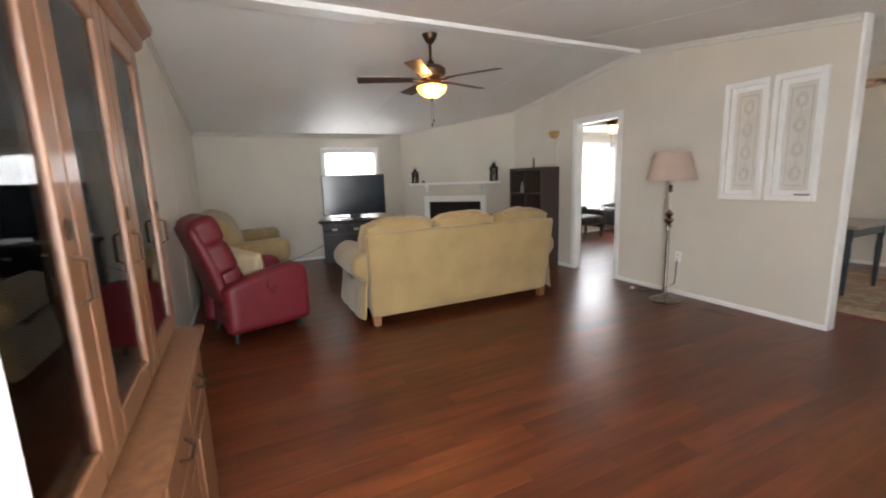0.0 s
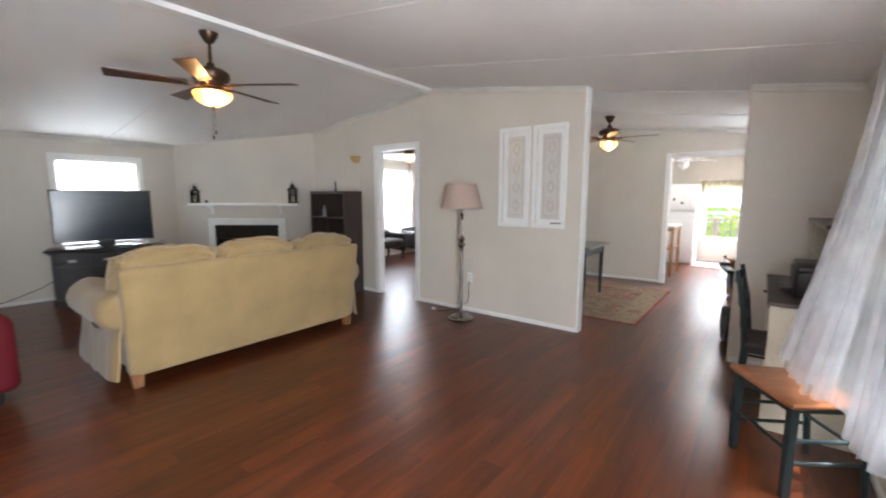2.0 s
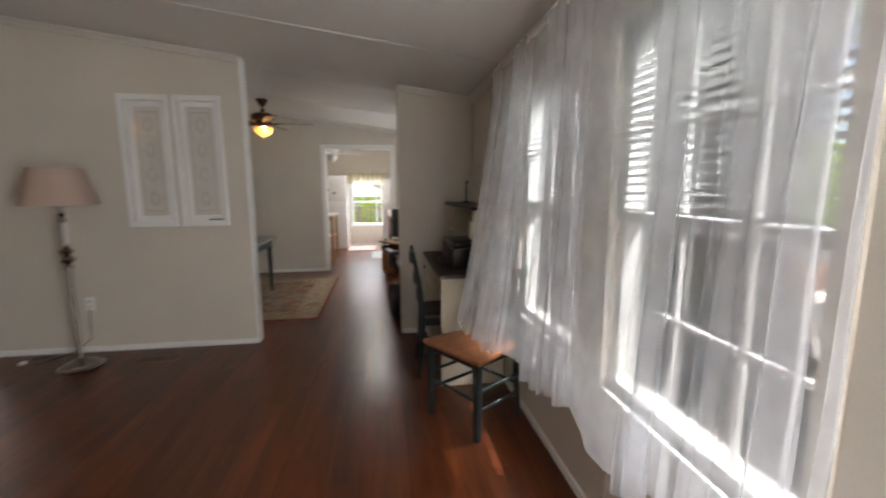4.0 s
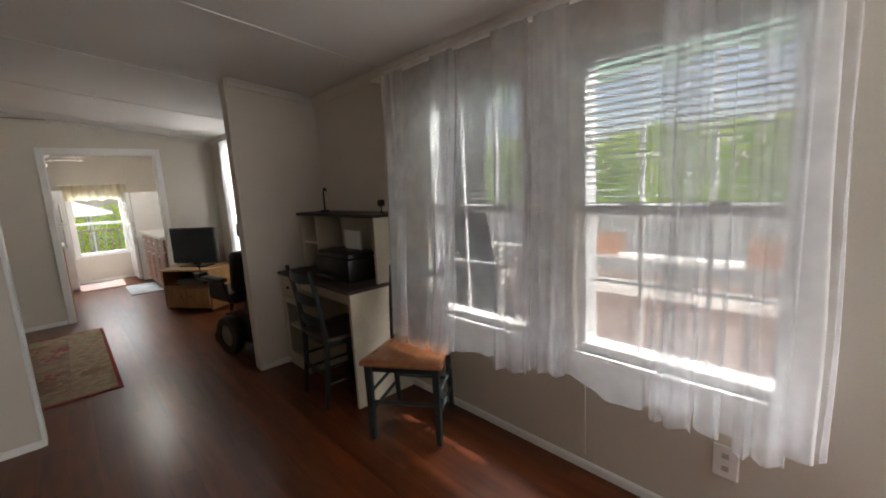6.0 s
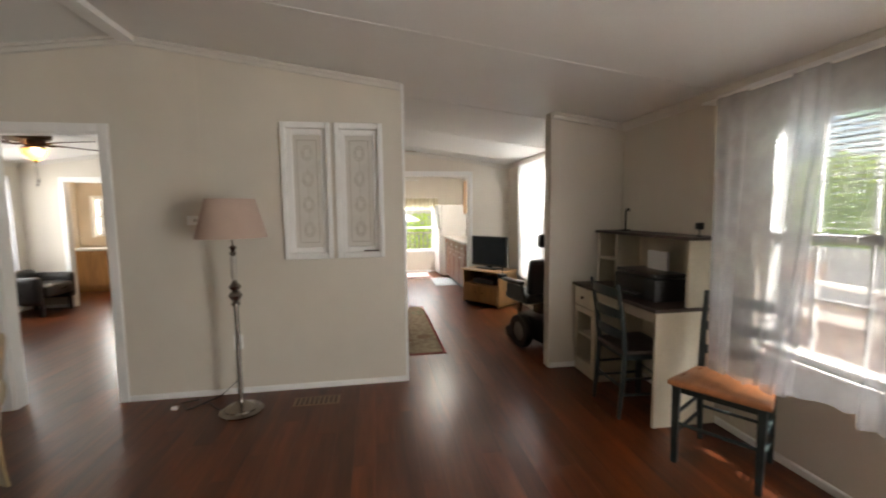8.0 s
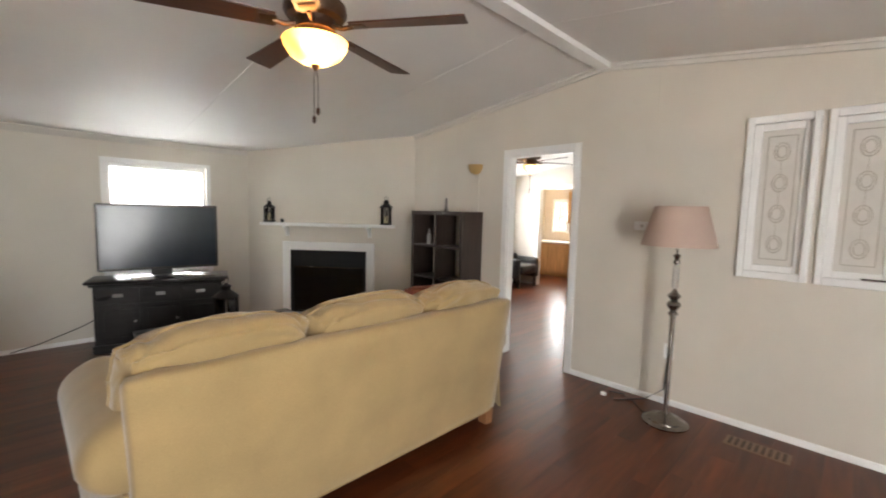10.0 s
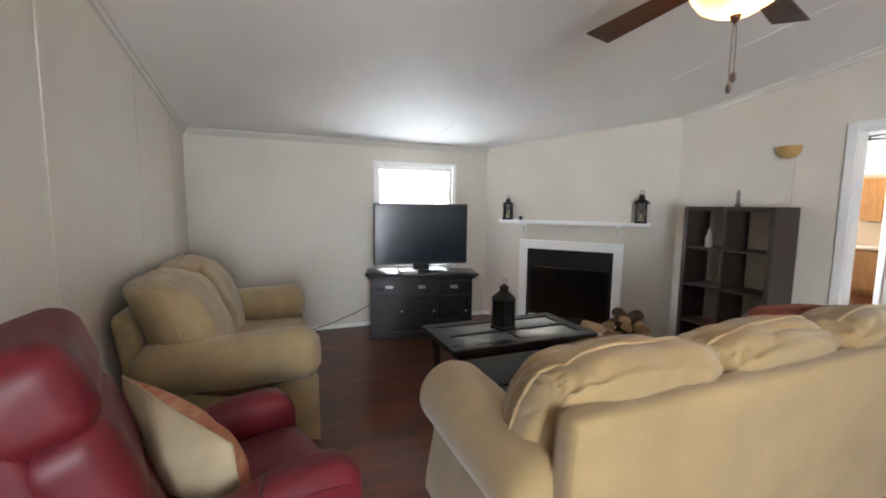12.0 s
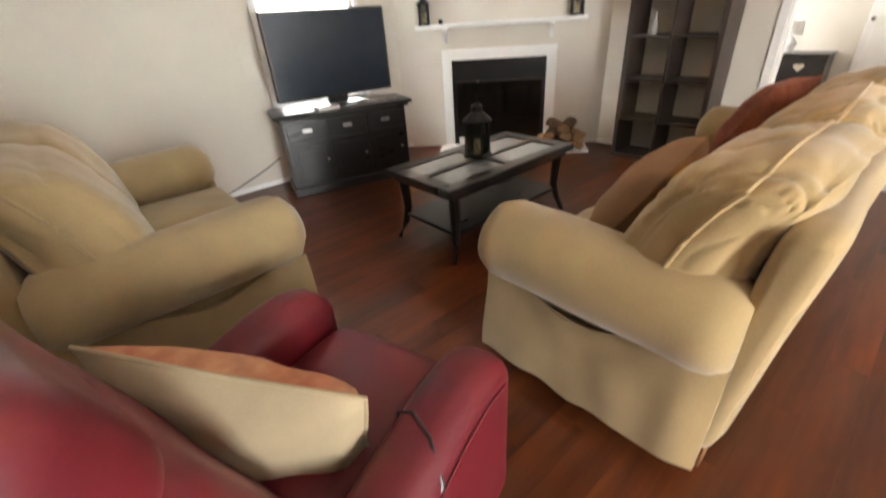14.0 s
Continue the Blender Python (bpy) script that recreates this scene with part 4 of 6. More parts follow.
# ---- decorative windows in the partition ----
M_ETCH = mat("frosted_etched_glass", (0.70, 0.67, 0.62), 0.07, var=0.05, scale=9, fine=70, bump=0.03, spec=0.7)
M_LEAD = mat("pale_brass_came", (0.46, 0.42, 0.36), 0.4, metal=0.3, var=0.1)
for i, (ya, yb) in enumerate(DW):
    w = thing(f"window_{i + 1}", "narrow white-framed interior window with etched glass ovals", "window", (PART, (ya + yb) / 2, 0), -90, kind="structure")
    hw, z0, z1 = (yb - ya) / 2, *DW_Z
    bm = bmesh.new()
    for a, b, c, d in ((-hw - 0.035, -hw + 0.004, z0 - 0.045, z1 + 0.045), (hw - 0.004, hw + 0.035, z0 - 0.045, z1 + 0.045)):
        box(a, b, -0.030, 0.0, c, d, 0.007, bm)
    for c, d in ((z0 - 0.045, z0 + 0.004), (z1 - 0.004, z1 + 0.045)):
        box(-hw + 0.004, hw - 0.004, -0.030, 0.0, c, d, 0.007, bm)
    part("window_frame", bm, M_TRIM, w, "white moulded frame")
    bm = bmesh.new()
    for a, b, c, d in ((-hw, -hw + 0.045, z0, z1), (hw - 0.045, hw, z0, z1), (-hw + 0.045, hw - 0.045, z0, z0 + 0.045), (-hw + 0.045, hw - 0.045, z1 - 0.045, z1)):
        box(a, b, 0.016, 0.062, c, d, 0.006, bm)
    part("sash", bm, M_TRIM, w)
    part("pane", box(-hw + 0.045, hw - 0.045, 0.036, 0.044, z0 + 0.045, z1 - 0.045), M_ETCH, w, "frosted etched pane")
    bm = bmesh.new()
    iw, ia, ib = hw - 0.078, z0 + 0.085, z1 - 0.085
    for a, b in (((-iw, ia), (iw, ia)), ((iw, ia), (iw, ib)), ((iw, ib), (-iw, ib)), ((-iw, ib), (-iw, ia))):
        tube([(a[0], 0.036, a[1]), (b[0], 0.036, b[1])], 0.0035, 6, bm)
    for k in range(4):
        zc = ia + (ib - ia) * (k + 0.5) / 4
        for rr, st in ((0.040, 1.45), (0.026, 1.5)):
            tube([(rr * math.cos(t * math.pi / 10), 0.036, zc + rr * st * math.sin(t * math.pi / 10)) for t in range(21)], 0.0036, 5, bm)
        tube([(0, 0.036, zc + 0.04), (0, 0.036, zc + (ib - ia) / 4 - 0.045)], 0.002, 5, bm) if k < 3 else None
    part("came", bm, M_LEAD, w, "thin metal cames in oval pattern")
ve = thing("card_holder", "small dark card lying on the window sill", "card", (PART + 0.004, 2.36, DW_Z[0] + 0.002), 90)
part("card", box(-0.06, 0.06, -0.018, 0.004, 0, 0.012, 0.002), M_ESP, ve)


# ---- ceiling fans ----
M_BOWL = cloth_sheer("amber_bowl_glass", (0.95, 0.62, 0.26), 0.10)
M_LAMP = mat("lit_lamp_glass", (0.8, 0.7, 0.5), 0.35, var=0.1, emit=(1.0, 0.62, 0.28, 14.0))
M_BULB = mat("lit_glass_shade", (0.8, 0.7, 0.5), 0.35, var=0.1, emit=(1.0, 0.66, 0.33, 6.0))


def ceiling_fan(label, x, y, hub, first, blade_mat, metal, radius, bowl=0.125, chains=True, lit=True, glow=5.0):
    """hub: height of the blades above the floor."""
    top = ceil_z(y) - hub - 0.005
    s = thing("ceiling_fan", label, "ceiling fan", (x, y, hub))
    part("canopy", lathe([(0.0, top), (0.07, top), (0.066, top - 0.02), (0.035, top - 0.075), (0.016, top - 0.085), (0, top - 0.085)], 24), metal, s, smooth=True)
    part("rod", lathe([(0.0125, top - 0.08), (0.0125, 0.13)], 12), metal, s, smooth=True)
    part("motor", lathe([(0, 0.175), (0.025, 0.17), (0.035, 0.135), (0.10, 0.12), (0.135, 0.095), (0.14, 0.06), (0.125, 0.035), (0.09, 0.028), (0.085, 0.0), (0.095, -0.02),
                         (0.075, -0.035), (0, -0.035)], 32), metal, s, smooth=True)
    for k in range(5):
        b = put("blade", box(0.17, radius, -0.065, 0.065, -0.004, 0.004, 0.004), blade_mat, s, turn=(10, 0, first + 72 * k))
        for v in b.data.vertices:
            v.co.y *= 0.78 + 0.3 * (v.co.x - 0.17) / (radius - 0.17)
        arm = bmesh.new()
        tube([(0.08, 0, 0.0), (0.13, 0, -0.012), (0.18, 0, -0.006)], 0.011, 8, arm)
        box(0.165, 0.235, -0.035, 0.035, -0.009, -0.0045, 0.001, arm)
        put("blade_iron", arm, metal, s, turn=(10, 0, first + 72 * k), smooth=True)
    part("fitter", lathe([(0.07, -0.035), (0.085, -0.040), (0.09, -0.048), (0.06, -0.052), (0, -0.052)], 28), metal, s, smooth=True)
    part("bowl", lathe([(bowl, -0.062), (bowl * 0.98, -0.085), (bowl * 0.80, -0.125), (bowl * 0.5, -0.152), (bowl * 0.2, -0.165), (0, -0.167)], 32),
         M_BOWL if lit else M_WHITE, s, "amber glass light bowl", smooth=True)
    for sx in (-1, 1) if lit else ():
        part("lamp_glass", lathe([(0, -0.055), (0.016, -0.06), (0.026, -0.085), (0.022, -0.105), (0, -0.112)], 14, (sx * 0.045, 0, 0)), M_LAMP, s, smooth=True)
    if lit:
        bulb("fan_bulb", x, y, hub - 0.055, glow, 0.02, (1.0, 0.58, 0.25))
    part("finial", lathe([(0.02, -0.163), (0.016, -0.18), (0.006, -0.19), (0, -0.195)], 14), metal, s, smooth=True)
    if chains:
        for dx, ln in ((0.012, 0.17), (-0.008, 0.21)):
            c = part("pull_chain", tube([(dx * 0.4, 0, -0.185), (dx, 0.0, -0.23), (dx, 0.0, -0.19 - ln)], 0.0018, 5), metal, s)
            part("pull", lathe([(0, 0.012), (0.009, 0.0), (0.009, -0.02), (0, -0.03)], 10, (dx, 0.0, -0.19 - ln)), M_BLADE, c)
    return s


ceiling_fan("oiled bronze ceiling fan with walnut blades and a lit amber bowl", 3.885, 4.27, 2.28, 17, M_BLADE, M_BRONZE, 0.69, 0.145, glow=9.0)
ceiling_fan("bronze ceiling fan with pale oak blades and a lit bowl", 8.30, 2.42, 2.20, 59, M_BLADE2, M_BRONZE, 0.62, 0.11, False)
ceiling_fan("bronze bedroom ceiling fan with dark blades and lit lamps", 7.80, 5.68, 2.16, 40, M_BLADE, M_BRONZE, 0.60, 0.10, glow=9.0)
ceiling_fan("white kitchen ceiling fan with white blades", 11.6, 1.95, 2.10, 5, M_WHITE, M_WHITE, 0.55, 0.10, False, False)


# ---- windows ----
def sash_window(name, label, along, at, width, z0, z1, cols, rows, depth=T, turn_wall=False):
    """A white double-hung window with muntins in a wall opening; local x along the wall, local y toward the room."""
    s = thing(name, label, "window", at, along, kind="structure")
    h, mid = width / 2, (z0 + z1) / 2
    bm = bmesh.new()
    for a, b, c, d in ((-h, -h + 0.035, z0, z1), (h - 0.035, h, z0, z1), (-h + 0.035, h - 0.035, z0, z0 + 0.035), (-h + 0.035, h - 0.035, z1 - 0.035, z1)):
        box(a, b, -depth + 0.01, -0.03, c, d, 0.003, bm)
    part("window_frame", bm, M_TRIM, s)
    bm = bmesh.new()
    for a, b, c, d in ((-h - 0.05, -h, z0 - 0.05, z1 + 0.05), (h, h + 0.05, z0 - 0.05, z1 + 0.05), (-h, h, z1, z1 + 0.05)):
        box(a, b, 0.0, 0.014, c, d, 0.003, bm)
    part("casing", bm, M_WALL if turn_wall else M_TRIM, s)
    part("window_sill", box(-h - 0.06, h + 0.06, -0.03, 0.012, z0 - 0.022, z0, 0.004), M_TRIM, s)
    part("meeting_rail", box(-h + 0.035, h - 0.035, -depth + 0.03, -0.045, mid - 0.022, mid + 0.022, 0.003), M_TRIM, s)
    for x in (-h * 0.42, h * 0.42) if cols > 2 else ():
        part("sash_lock", box(x - 0.03, x + 0.03, -0.060, -0.032, mid + 0.022, mid + 0.036, 0.004), M_BRONZE, s)
    for a, b in ((z0 + 0.035, mid - 0.022), (mid + 0.022, z1 - 0.035)):
        for k in range(1, cols):
            x = -h + 2 * h * k / cols
            part("muntin", box(x - 0.008, x + 0.008, -depth + 0.045, -depth + 0.06, a, b), M_TRIM, s)
        for k in range(1, rows):
            z = a + (b - a) * k / rows
            part("muntin", box(-h + 0.035, h - 0.035, -depth + 0.046, -depth + 0.059, z - 0.008, z + 0.008), M_TRIM, s)
        p = part("pane", box(-h + 0.035, h - 0.035, -depth + 0.035, -depth + 0.040, a, b), M_GLASS, s)
        p.visible_shadow = False
    return s


# white slats; their backlit shade is put into the grey base colour
M_SLAT = mat("backlit_white_slat", (0.34, 0.34, 0.33), 0.5, var=0.03)
for i, (xa, xb) in enumerate(S_WIN):
    sash_window(f"window_{i + 3}", "white double-hung window with muntins facing the porch", 0, ((xa + xb) / 2, SOUTH, 0), xb - xa, *S_Z, 3, 2, T, True)
    bl = thing("window_blind", "white horizontal blind over the upper sash, coloured grey as if backlit", "blind", ((xa + xb) / 2, SOUTH - 0.025, 0), 180, group="south window blinds")
    hw = (xb - xa) / 2 - 0.012
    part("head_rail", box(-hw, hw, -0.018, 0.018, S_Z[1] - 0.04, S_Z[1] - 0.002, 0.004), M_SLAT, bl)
    me = None
    for k in range(21):
        z = S_Z[1] - 0.055 - 0.029 * k
        if me is None:
            b0 = box(-hw, hw, -0.0145, 0.0145, -0.001, 0.001)
            b0.transform(pose(0, 0, 0, -16))
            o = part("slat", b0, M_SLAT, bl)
            me = o.data
        else:
            o = new("slat", me)
            o.parent = bl
        o.location.z = z
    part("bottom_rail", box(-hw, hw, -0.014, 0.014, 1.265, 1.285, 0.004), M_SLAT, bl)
    for x in (-hw * 0.6, hw * 0.6):
        part("ladder_cord", box(x - 0.001, x + 0.001, -0.014, -0.012, 1.27, S_Z[1] - 0.03), M_SLAT, bl)
sash_window("window_5", "bright white north window behind the television", 180, (4.005, NORTH, 0), 0.95, 0.70, 1.90, 1, 1)
sash_window("window_6", "white dining room window behind a curtain", 0, (8.45, SOUTH, 0), 0.90, 0.55, 1.98, 2, 1)
sash_window("window_7", "white kitchen window looking on the deck", 90, (EAST, 1.315, 0), 0.73, 0.50, 1.62, 1, 1)
sash_window("window_8", "white bedroom window with curtains", 180, (9.44, BED_N, 0), 0.92, 0.62, 1.88, 2, 1, 0.10)


def curtain(name, label, x0, x1, z0, z1, y, gathers, amp, cloth, facing=1, cols=420, rows=16, seed=0, hem=0.04, flare=0.0):
    """Hanging cloth between x0 and x1; it folds over itself round the gathers (x, half width, how deep)."""
    s = thing(name, label, "curtain", (0, 0, 0))
    bm = bmesh.new()
    grid = []
    phase = 0.0
    for i in range(cols + 1):
        u = i / cols
        x = x0 + (x1 - x0) * u
        g = sum(d * math.exp(-((x - c) / w) ** 2) for c, w, d in gathers)
        phase += (0.10 + 0.36 * min(g, 1.2)) * 420 / cols * (1 + 0.5 * noise.noise(Vector((x * 2.3, seed, 5))))
        col = []
        low = z0 + hem * noise.noise(Vector((x * 3.1, seed, 0))) + hem * 0.5 * noise.noise(Vector((x * 11, seed, 3)))
        for j in range(rows + 1):
            v = j / rows
            drop = 1 - v
            a = amp * (0.25 + g) * (0.45 + 0.75 * drop)
            yy = y + facing * (a * math.sin(phase) + 0.022 * noise.noise(Vector((x * 4, drop * 1.6, seed + 7))) * (0.3 + drop) + flare * (0.25 + 0.75 / (1 + math.exp(-(x - 4.62) * 9))) * drop ** 1.5)
            xx = x - (0.34 * max(0.0, (x - 4.6) / 0.69) * drop ** 1.5 if flare else 0.0) + a * 0.9 * math.sin(2 * phase + 0.5) + 0.02 * drop * noise.noise(Vector((x * 2.5, drop * 2, seed)))
            col.append(bm.verts.new((xx, yy, z1 - (z1 - low) * drop)))
        grid.append(col)
    for p, q in zip(grid, grid[1:]):
        for j in range(rows):
            bm.faces.new((p[j], q[j], q[j + 1], p[j + 1]))
    part("cloth", bm, cloth, s, smooth=True, sharp=180)
    return s


G1 = [(5.24, 0.07, 0.9), (4.70, 0.08, 0.9), (4.18, 0.13, 1.1), (3.55, 0.08, 0.8), (3.40, 0.035, 0.6), (3.20, 0.06, 1.0)]
cs = curtain("sheer_curtain", "white sheer voile curtain hanging across the south windows", 5.29, 3.13, 0.53, 2.09, SOUTH + 0.10, G1, 0.030, M_SHEER, 1, 560, 18, 3, 0.06, 0.27)
random.seed(8)
for xa, xb, zb, ya in ((5.27, 5.04, 0.60, 0.125), (4.79, 4.62, 0.57, 0.13), (4.37, 4.16, 0.50, 0.13), (4.14, 3.97, 0.55, 0.125), (3.62, 3.47, 0.51, 0.12), (3.36, 3.22, 0.49, 0.125)):
    layer = bmesh.new()                                    # widths of the same voile that hang doubled, each to its own hem
    g = []
    for i in range(37):
        u = i / 36
        x = xa + (xb - xa) * u
        col = []
        for j in range(13):
            drop = j / 12
            out = 0.27 * (0.25 + 0.75 / (1 + math.exp(-(x - 4.62) * 9))) * drop ** 1.5
            pinch = 0.34 * max(0.0, (x - 4.6) / 0.69) * drop ** 1.5
            wave = (0.006 + 0.012 * drop) * math.sin(u * 14 + xa * 7)
            col.append(layer.verts.new((x - pinch + 0.01 * drop * math.sin(u * 9 + xa), SOUTH + ya + 0.012 + out + wave,
                                        2.09 - (2.09 - zb - 0.02 * noise.noise(Vector((x * 9, xa, 0)))) * drop)))
        g.append(col)
    for p, q in zip(g, g[1:]):
        for j in range(12):
            layer.faces.new((p[j], q[j], q[j + 1], p[j + 1]))
    part("panel", layer, M_SHEER, cs, smooth=True, sharp=180)
part("header_ruffle", tube([(5.29, SOUTH + 0.10, 2.11), (4.2, SOUTH + 0.105, 2.115), (3.13, SOUTH + 0.10, 2.11)], 0.016, 8), M_SHEER2, cs, smooth=True)
part("curtain_rod", tube([(5.42, SOUTH + 0.10, 2.10), (3.08, SOUTH + 0.10, 2.10)], 0.009, 8), M_TRIM, cs)
for x in (5.40, 4.2, 3.10):
    part("rod_bracket", box(x - 0.008, x + 0.008, SOUTH, SOUTH + 0.10, 2.09, 2.11), M_TRIM, cs)
curtain("dining_curtain", "white curtain covering the dining room window", 8.98, 7.92, 0.45, 2.10, SOUTH + 0.09, [(8.9, 0.2, 0.5), (8.4, 0.3, 0.4), (8.0, 0.2, 0.5)], 0.03,
        M_SHEER2, 1, 220, 8, 9, 0.01)
curtain("bedroom_curtain", "thin white curtain on the bedroom window", 8.90, 10.00, 0.50, 2.02, BED_N - 0.09, [(8.96, 0.12, 0.9), (9.92, 0.12, 0.9)], 0.03, M_SHEER, -1, 220, 8, 12, 0.01)

shd = thing("roller_blind", "white cloth roller shade drawn over the north window", "blind", (4.005, NORTH + 0.045, 0))
part("cloth", box(-0.47, 0.47, -0.001, 0.001, 0.71, 1.86), M_SHEER2, shd)
part("roller", tube([(-0.47, 0, 1.872), (0.47, 0, 1.872)], 0.018, 10), M_TRIM, shd, smooth=True)
part("hem_bar", box(-0.47, 0.47, -0.006, 0.006, 0.705, 0.725), M_TRIM, shd)

# ---- outside: porch, awning, hedge, deck, far houses ----
M_DECK = mat("weathered_red_timber", (0.40, 0.25, 0.20), 0.7, var=0.2, scale=5, fine=40, stretch=(6, 6, 0.8), bump=0.2, second=(0.42, 0.38, 0.36))
M_LEAF = cloth_sheer("leaf_green", (0.58, 0.74, 0.10), 0.1)
tagged(part("ground", box(-60, 75, -70, 75, -0.8, -0.7), mat("lawn", (0.09, 0.15, 0.04), 0.9, var=0.4, scale=0.6, fine=8)), "green lawn around the house",
       "ground", kind="structure")
porch = tagged(part("porch_floor", box(0.6, 9.2, -1.42, -0.05, -0.22, -0.12, 0.005), M_DECK), "weathered timber porch floor", "porch", kind="structure")
rail = thing("porch_railing", "weathered timber porch railing with broad boards", "railing", (0, -1.30, -0.12))
me = None
for k in range(56):
    x = 0.7 + 0.15 * k
    if me is None:
        o = part("picket", box(-0.06, 0.06, -0.012, 0.012, 0.06, 0.80, 0.003), M_DECK, rail)
        me = o.data
    else:
        o = new("picket", me)
        o.parent = rail
    o.location.x = x
part("top_rail", box(0.6, 9.2, -0.06, 0.06, 0.90, 0.935, 0.005), M_TRIM, rail)
part("bottom_rail", box(0.6, 9.2, 0.013, 0.05, 0.62, 0.70, 0.004), M_TRIM, rail)
for x in (0.65, 2.6, 5.4, 7.3, 9.15):
    part("post", box(x - 0.045, x + 0.045, -0.045, 0.045, 0, 0.90, 0.006), M_DECK, rail)
M_TERRA = mat("terracotta_plastic", (0.46, 0.25, 0.17), 0.6, var=0.12)
for x in (3.30, 4.80, 6.2):
    pl = thing("planter_box", "terracotta coloured planter box on the porch railing", "planter", (x, -1.30, 0.815), 0, group="porch planters")
    bm = bmesh.new()
    slab([(-0.08, 0), (0.08, 0), (0.10, 0.12), (0.11, 0.12), (0.11, 0.14), (-0.11, 0.14), (-0.11, 0.12), (-0.10, 0.12)], -0.34, 0.34, bm, axis="x")
    part("trough", bm, M_TERRA, pl)
    part("soil", box(-0.32, 0.32, -0.09, 0.09, 0.14, 0.146), M_BARK, pl)

aw = thing("window_awning", "pale green scalloped cloth valance along the porch roof", "awning", (4.16, 0, 0))
M_AWN = cloth_sheer("pale_green_awning", (0.26, 0.42, 0.30), 0.2)
bm = bmesh.new()
n = 60
rows_ = []
for i in range(n + 1):
    x = -2.6 + 5.2 * i / n
    sc_ = 0.07 * abs(math.sin(i * math.pi / 5))
    rows_.append([bm.verts.new((x, -0.89, 2.20)), bm.verts.new((x, -0.90, 2.12)), bm.verts.new((x, -0.90 + 0.02 * math.sin(i), 2.07 - sc_))])
for p, q in zip(rows_, rows_[1:]):
    for j in range(2):
        bm.faces.new((p[j], q[j], q[j + 1], p[j + 1]))
part("canopy", bm, M_AWN, aw)
part("front_bar", tube([(-2.6, -0.89, 2.20), (2.6, -0.89, 2.20)], 0.012, 8), M_TRIM, aw)
for x in (-2.55, 2.55):
    part("arm", tube([(x, -0.04, 2.20), (x, -0.89, 2.20)], 0.01, 8), M_TRIM, aw)
# unseen roof, its edge set to leave sun on a strip along the windows' foot
roof = thing("porch_roof", "unseen white sheet roof on slim posts, shading the porch windows", "roof", (0, 0, 0))
part("sheet", box(1.2, 7.6, -0.82, -0.05, 2.70, 2.74, 0.004), M_TRIM, roof)
part("fascia", box(1.2, 7.6, -0.815, -0.805, 2.68, 2.70, 0.003), M_TRIM, roof)
for x in (1.3, 7.5):
    part("post", box(x - 0.04, x + 0.04, -0.80, -0.72, -0.12, 2.70, 0.005), M_TRIM, roof)


def hedge(name, label, x0, x1, y, z0, z1, thick, count, seed):
    random.seed(seed)
    verts, faces = [], []
    for _ in range(count):
        x, z = random.uniform(x0, x1), random.random()
        top = z1 + 0.35 * noise.noise(Vector((x * 0.7, seed, 0)))
        c = Vector((x, y + thick * (random.random() - 0.5) * 2 * (1 - 0.5 * z), z0 + (top - z0) * z))
        e = Euler((random.uniform(0, 6.3), random.uniform(0, 6.3), random.uniform(0, 6.3)))
        r = random.uniform(0.05, 0.10)
        k = len(verts)
        for p in ((-0.5, 0, 0), (0, 0.32, 0.06), (0.6, 0, 0), (0, -0.32, 0.06)):
            v = Vector(p) * 2 * r
            v.rotate(e)
            verts.append(c + v)
        faces.append((k, k + 1, k + 2, k + 3))
    me = bpy.data.meshes.new(name)
    me.from_pydata(verts, [], faces)
    me.materials.append(M_LEAF)
    return tagged(new(name, me), label, "hedge", kind="stuff")


hedge("hedge", "dense green hedge rising behind a pale garden wall", -1.0, 12.5, -4.0, 0.75, 1.95, 0.28, 9000, 4)
gw = thing("garden_wall", "pale painted garden wall below the hedge", "garden wall", (0, -3.55, -0.7))
part("wall", box(-2, 14, -0.10, 0.10, 0, 1.55, 0.01), mat("pale_render", (0.80, 0.81, 0.82), 0.8, var=0.1, scale=1.2, fine=30), gw)
part("coping", box(-2.03, 14.03, -0.14, 0.14, 1.55, 1.61, 0.01), M_TRIM, gw)
tagged(part("driveway", box(-3, 15, -3.42, -1.44, -0.70, -0.69), mat("pale_concrete", (0.46, 0.45, 0.43), 0.85, var=0.12, scale=0.8, fine=20)),
       "pale concrete drive beside the porch", "driveway", kind="structure")
hedge("far_shrubs", "green shrubs beyond the deck", -5, 7.5, 0.0, -0.7, 1.30, 0.8, 6000, 6).matrix_world = pose(27, 0.2, 0, 0, 0, 90)
M_SIDE = mat("pale_siding", (0.78, 0.79, 0.80), 0.6, var=0.05, scale=3)
M_ROOF = mat("grey_shingle", (0.30, 0.31, 0.33), 0.85, var=0.2, scale=6)


def far_house(label, at, turn, w, d, h):
    s = thing("neighbour_house", label, "house", at, turn)
    part("wall", box(-w / 2, w / 2, -d / 2, d / 2, 0, h, 0.02), M_SIDE, s)
    bm = bmesh.new()
    slab([(-d / 2 - 0.4, h), (d / 2 + 0.4, h), (0, h + d * 0.28)], -w / 2 - 0.4, w / 2 + 0.4, bm, axis="x")
    part("roof", bm, M_ROOF, s)
    for k in range(4):
        x = -w / 2 + w * (k + 0.5) / 4
        wn_ = part("window", box(x - 0.5, x + 0.5, d / 2, d / 2 + 0.05, 1.0, 2.1), M_TRIM, s)
        part("pane", box(x - 0.42, x + 0.42, d / 2 + 0.05, d / 2 + 0.06, 1.08, 2.02), M_SCREEN, wn_)
    return s


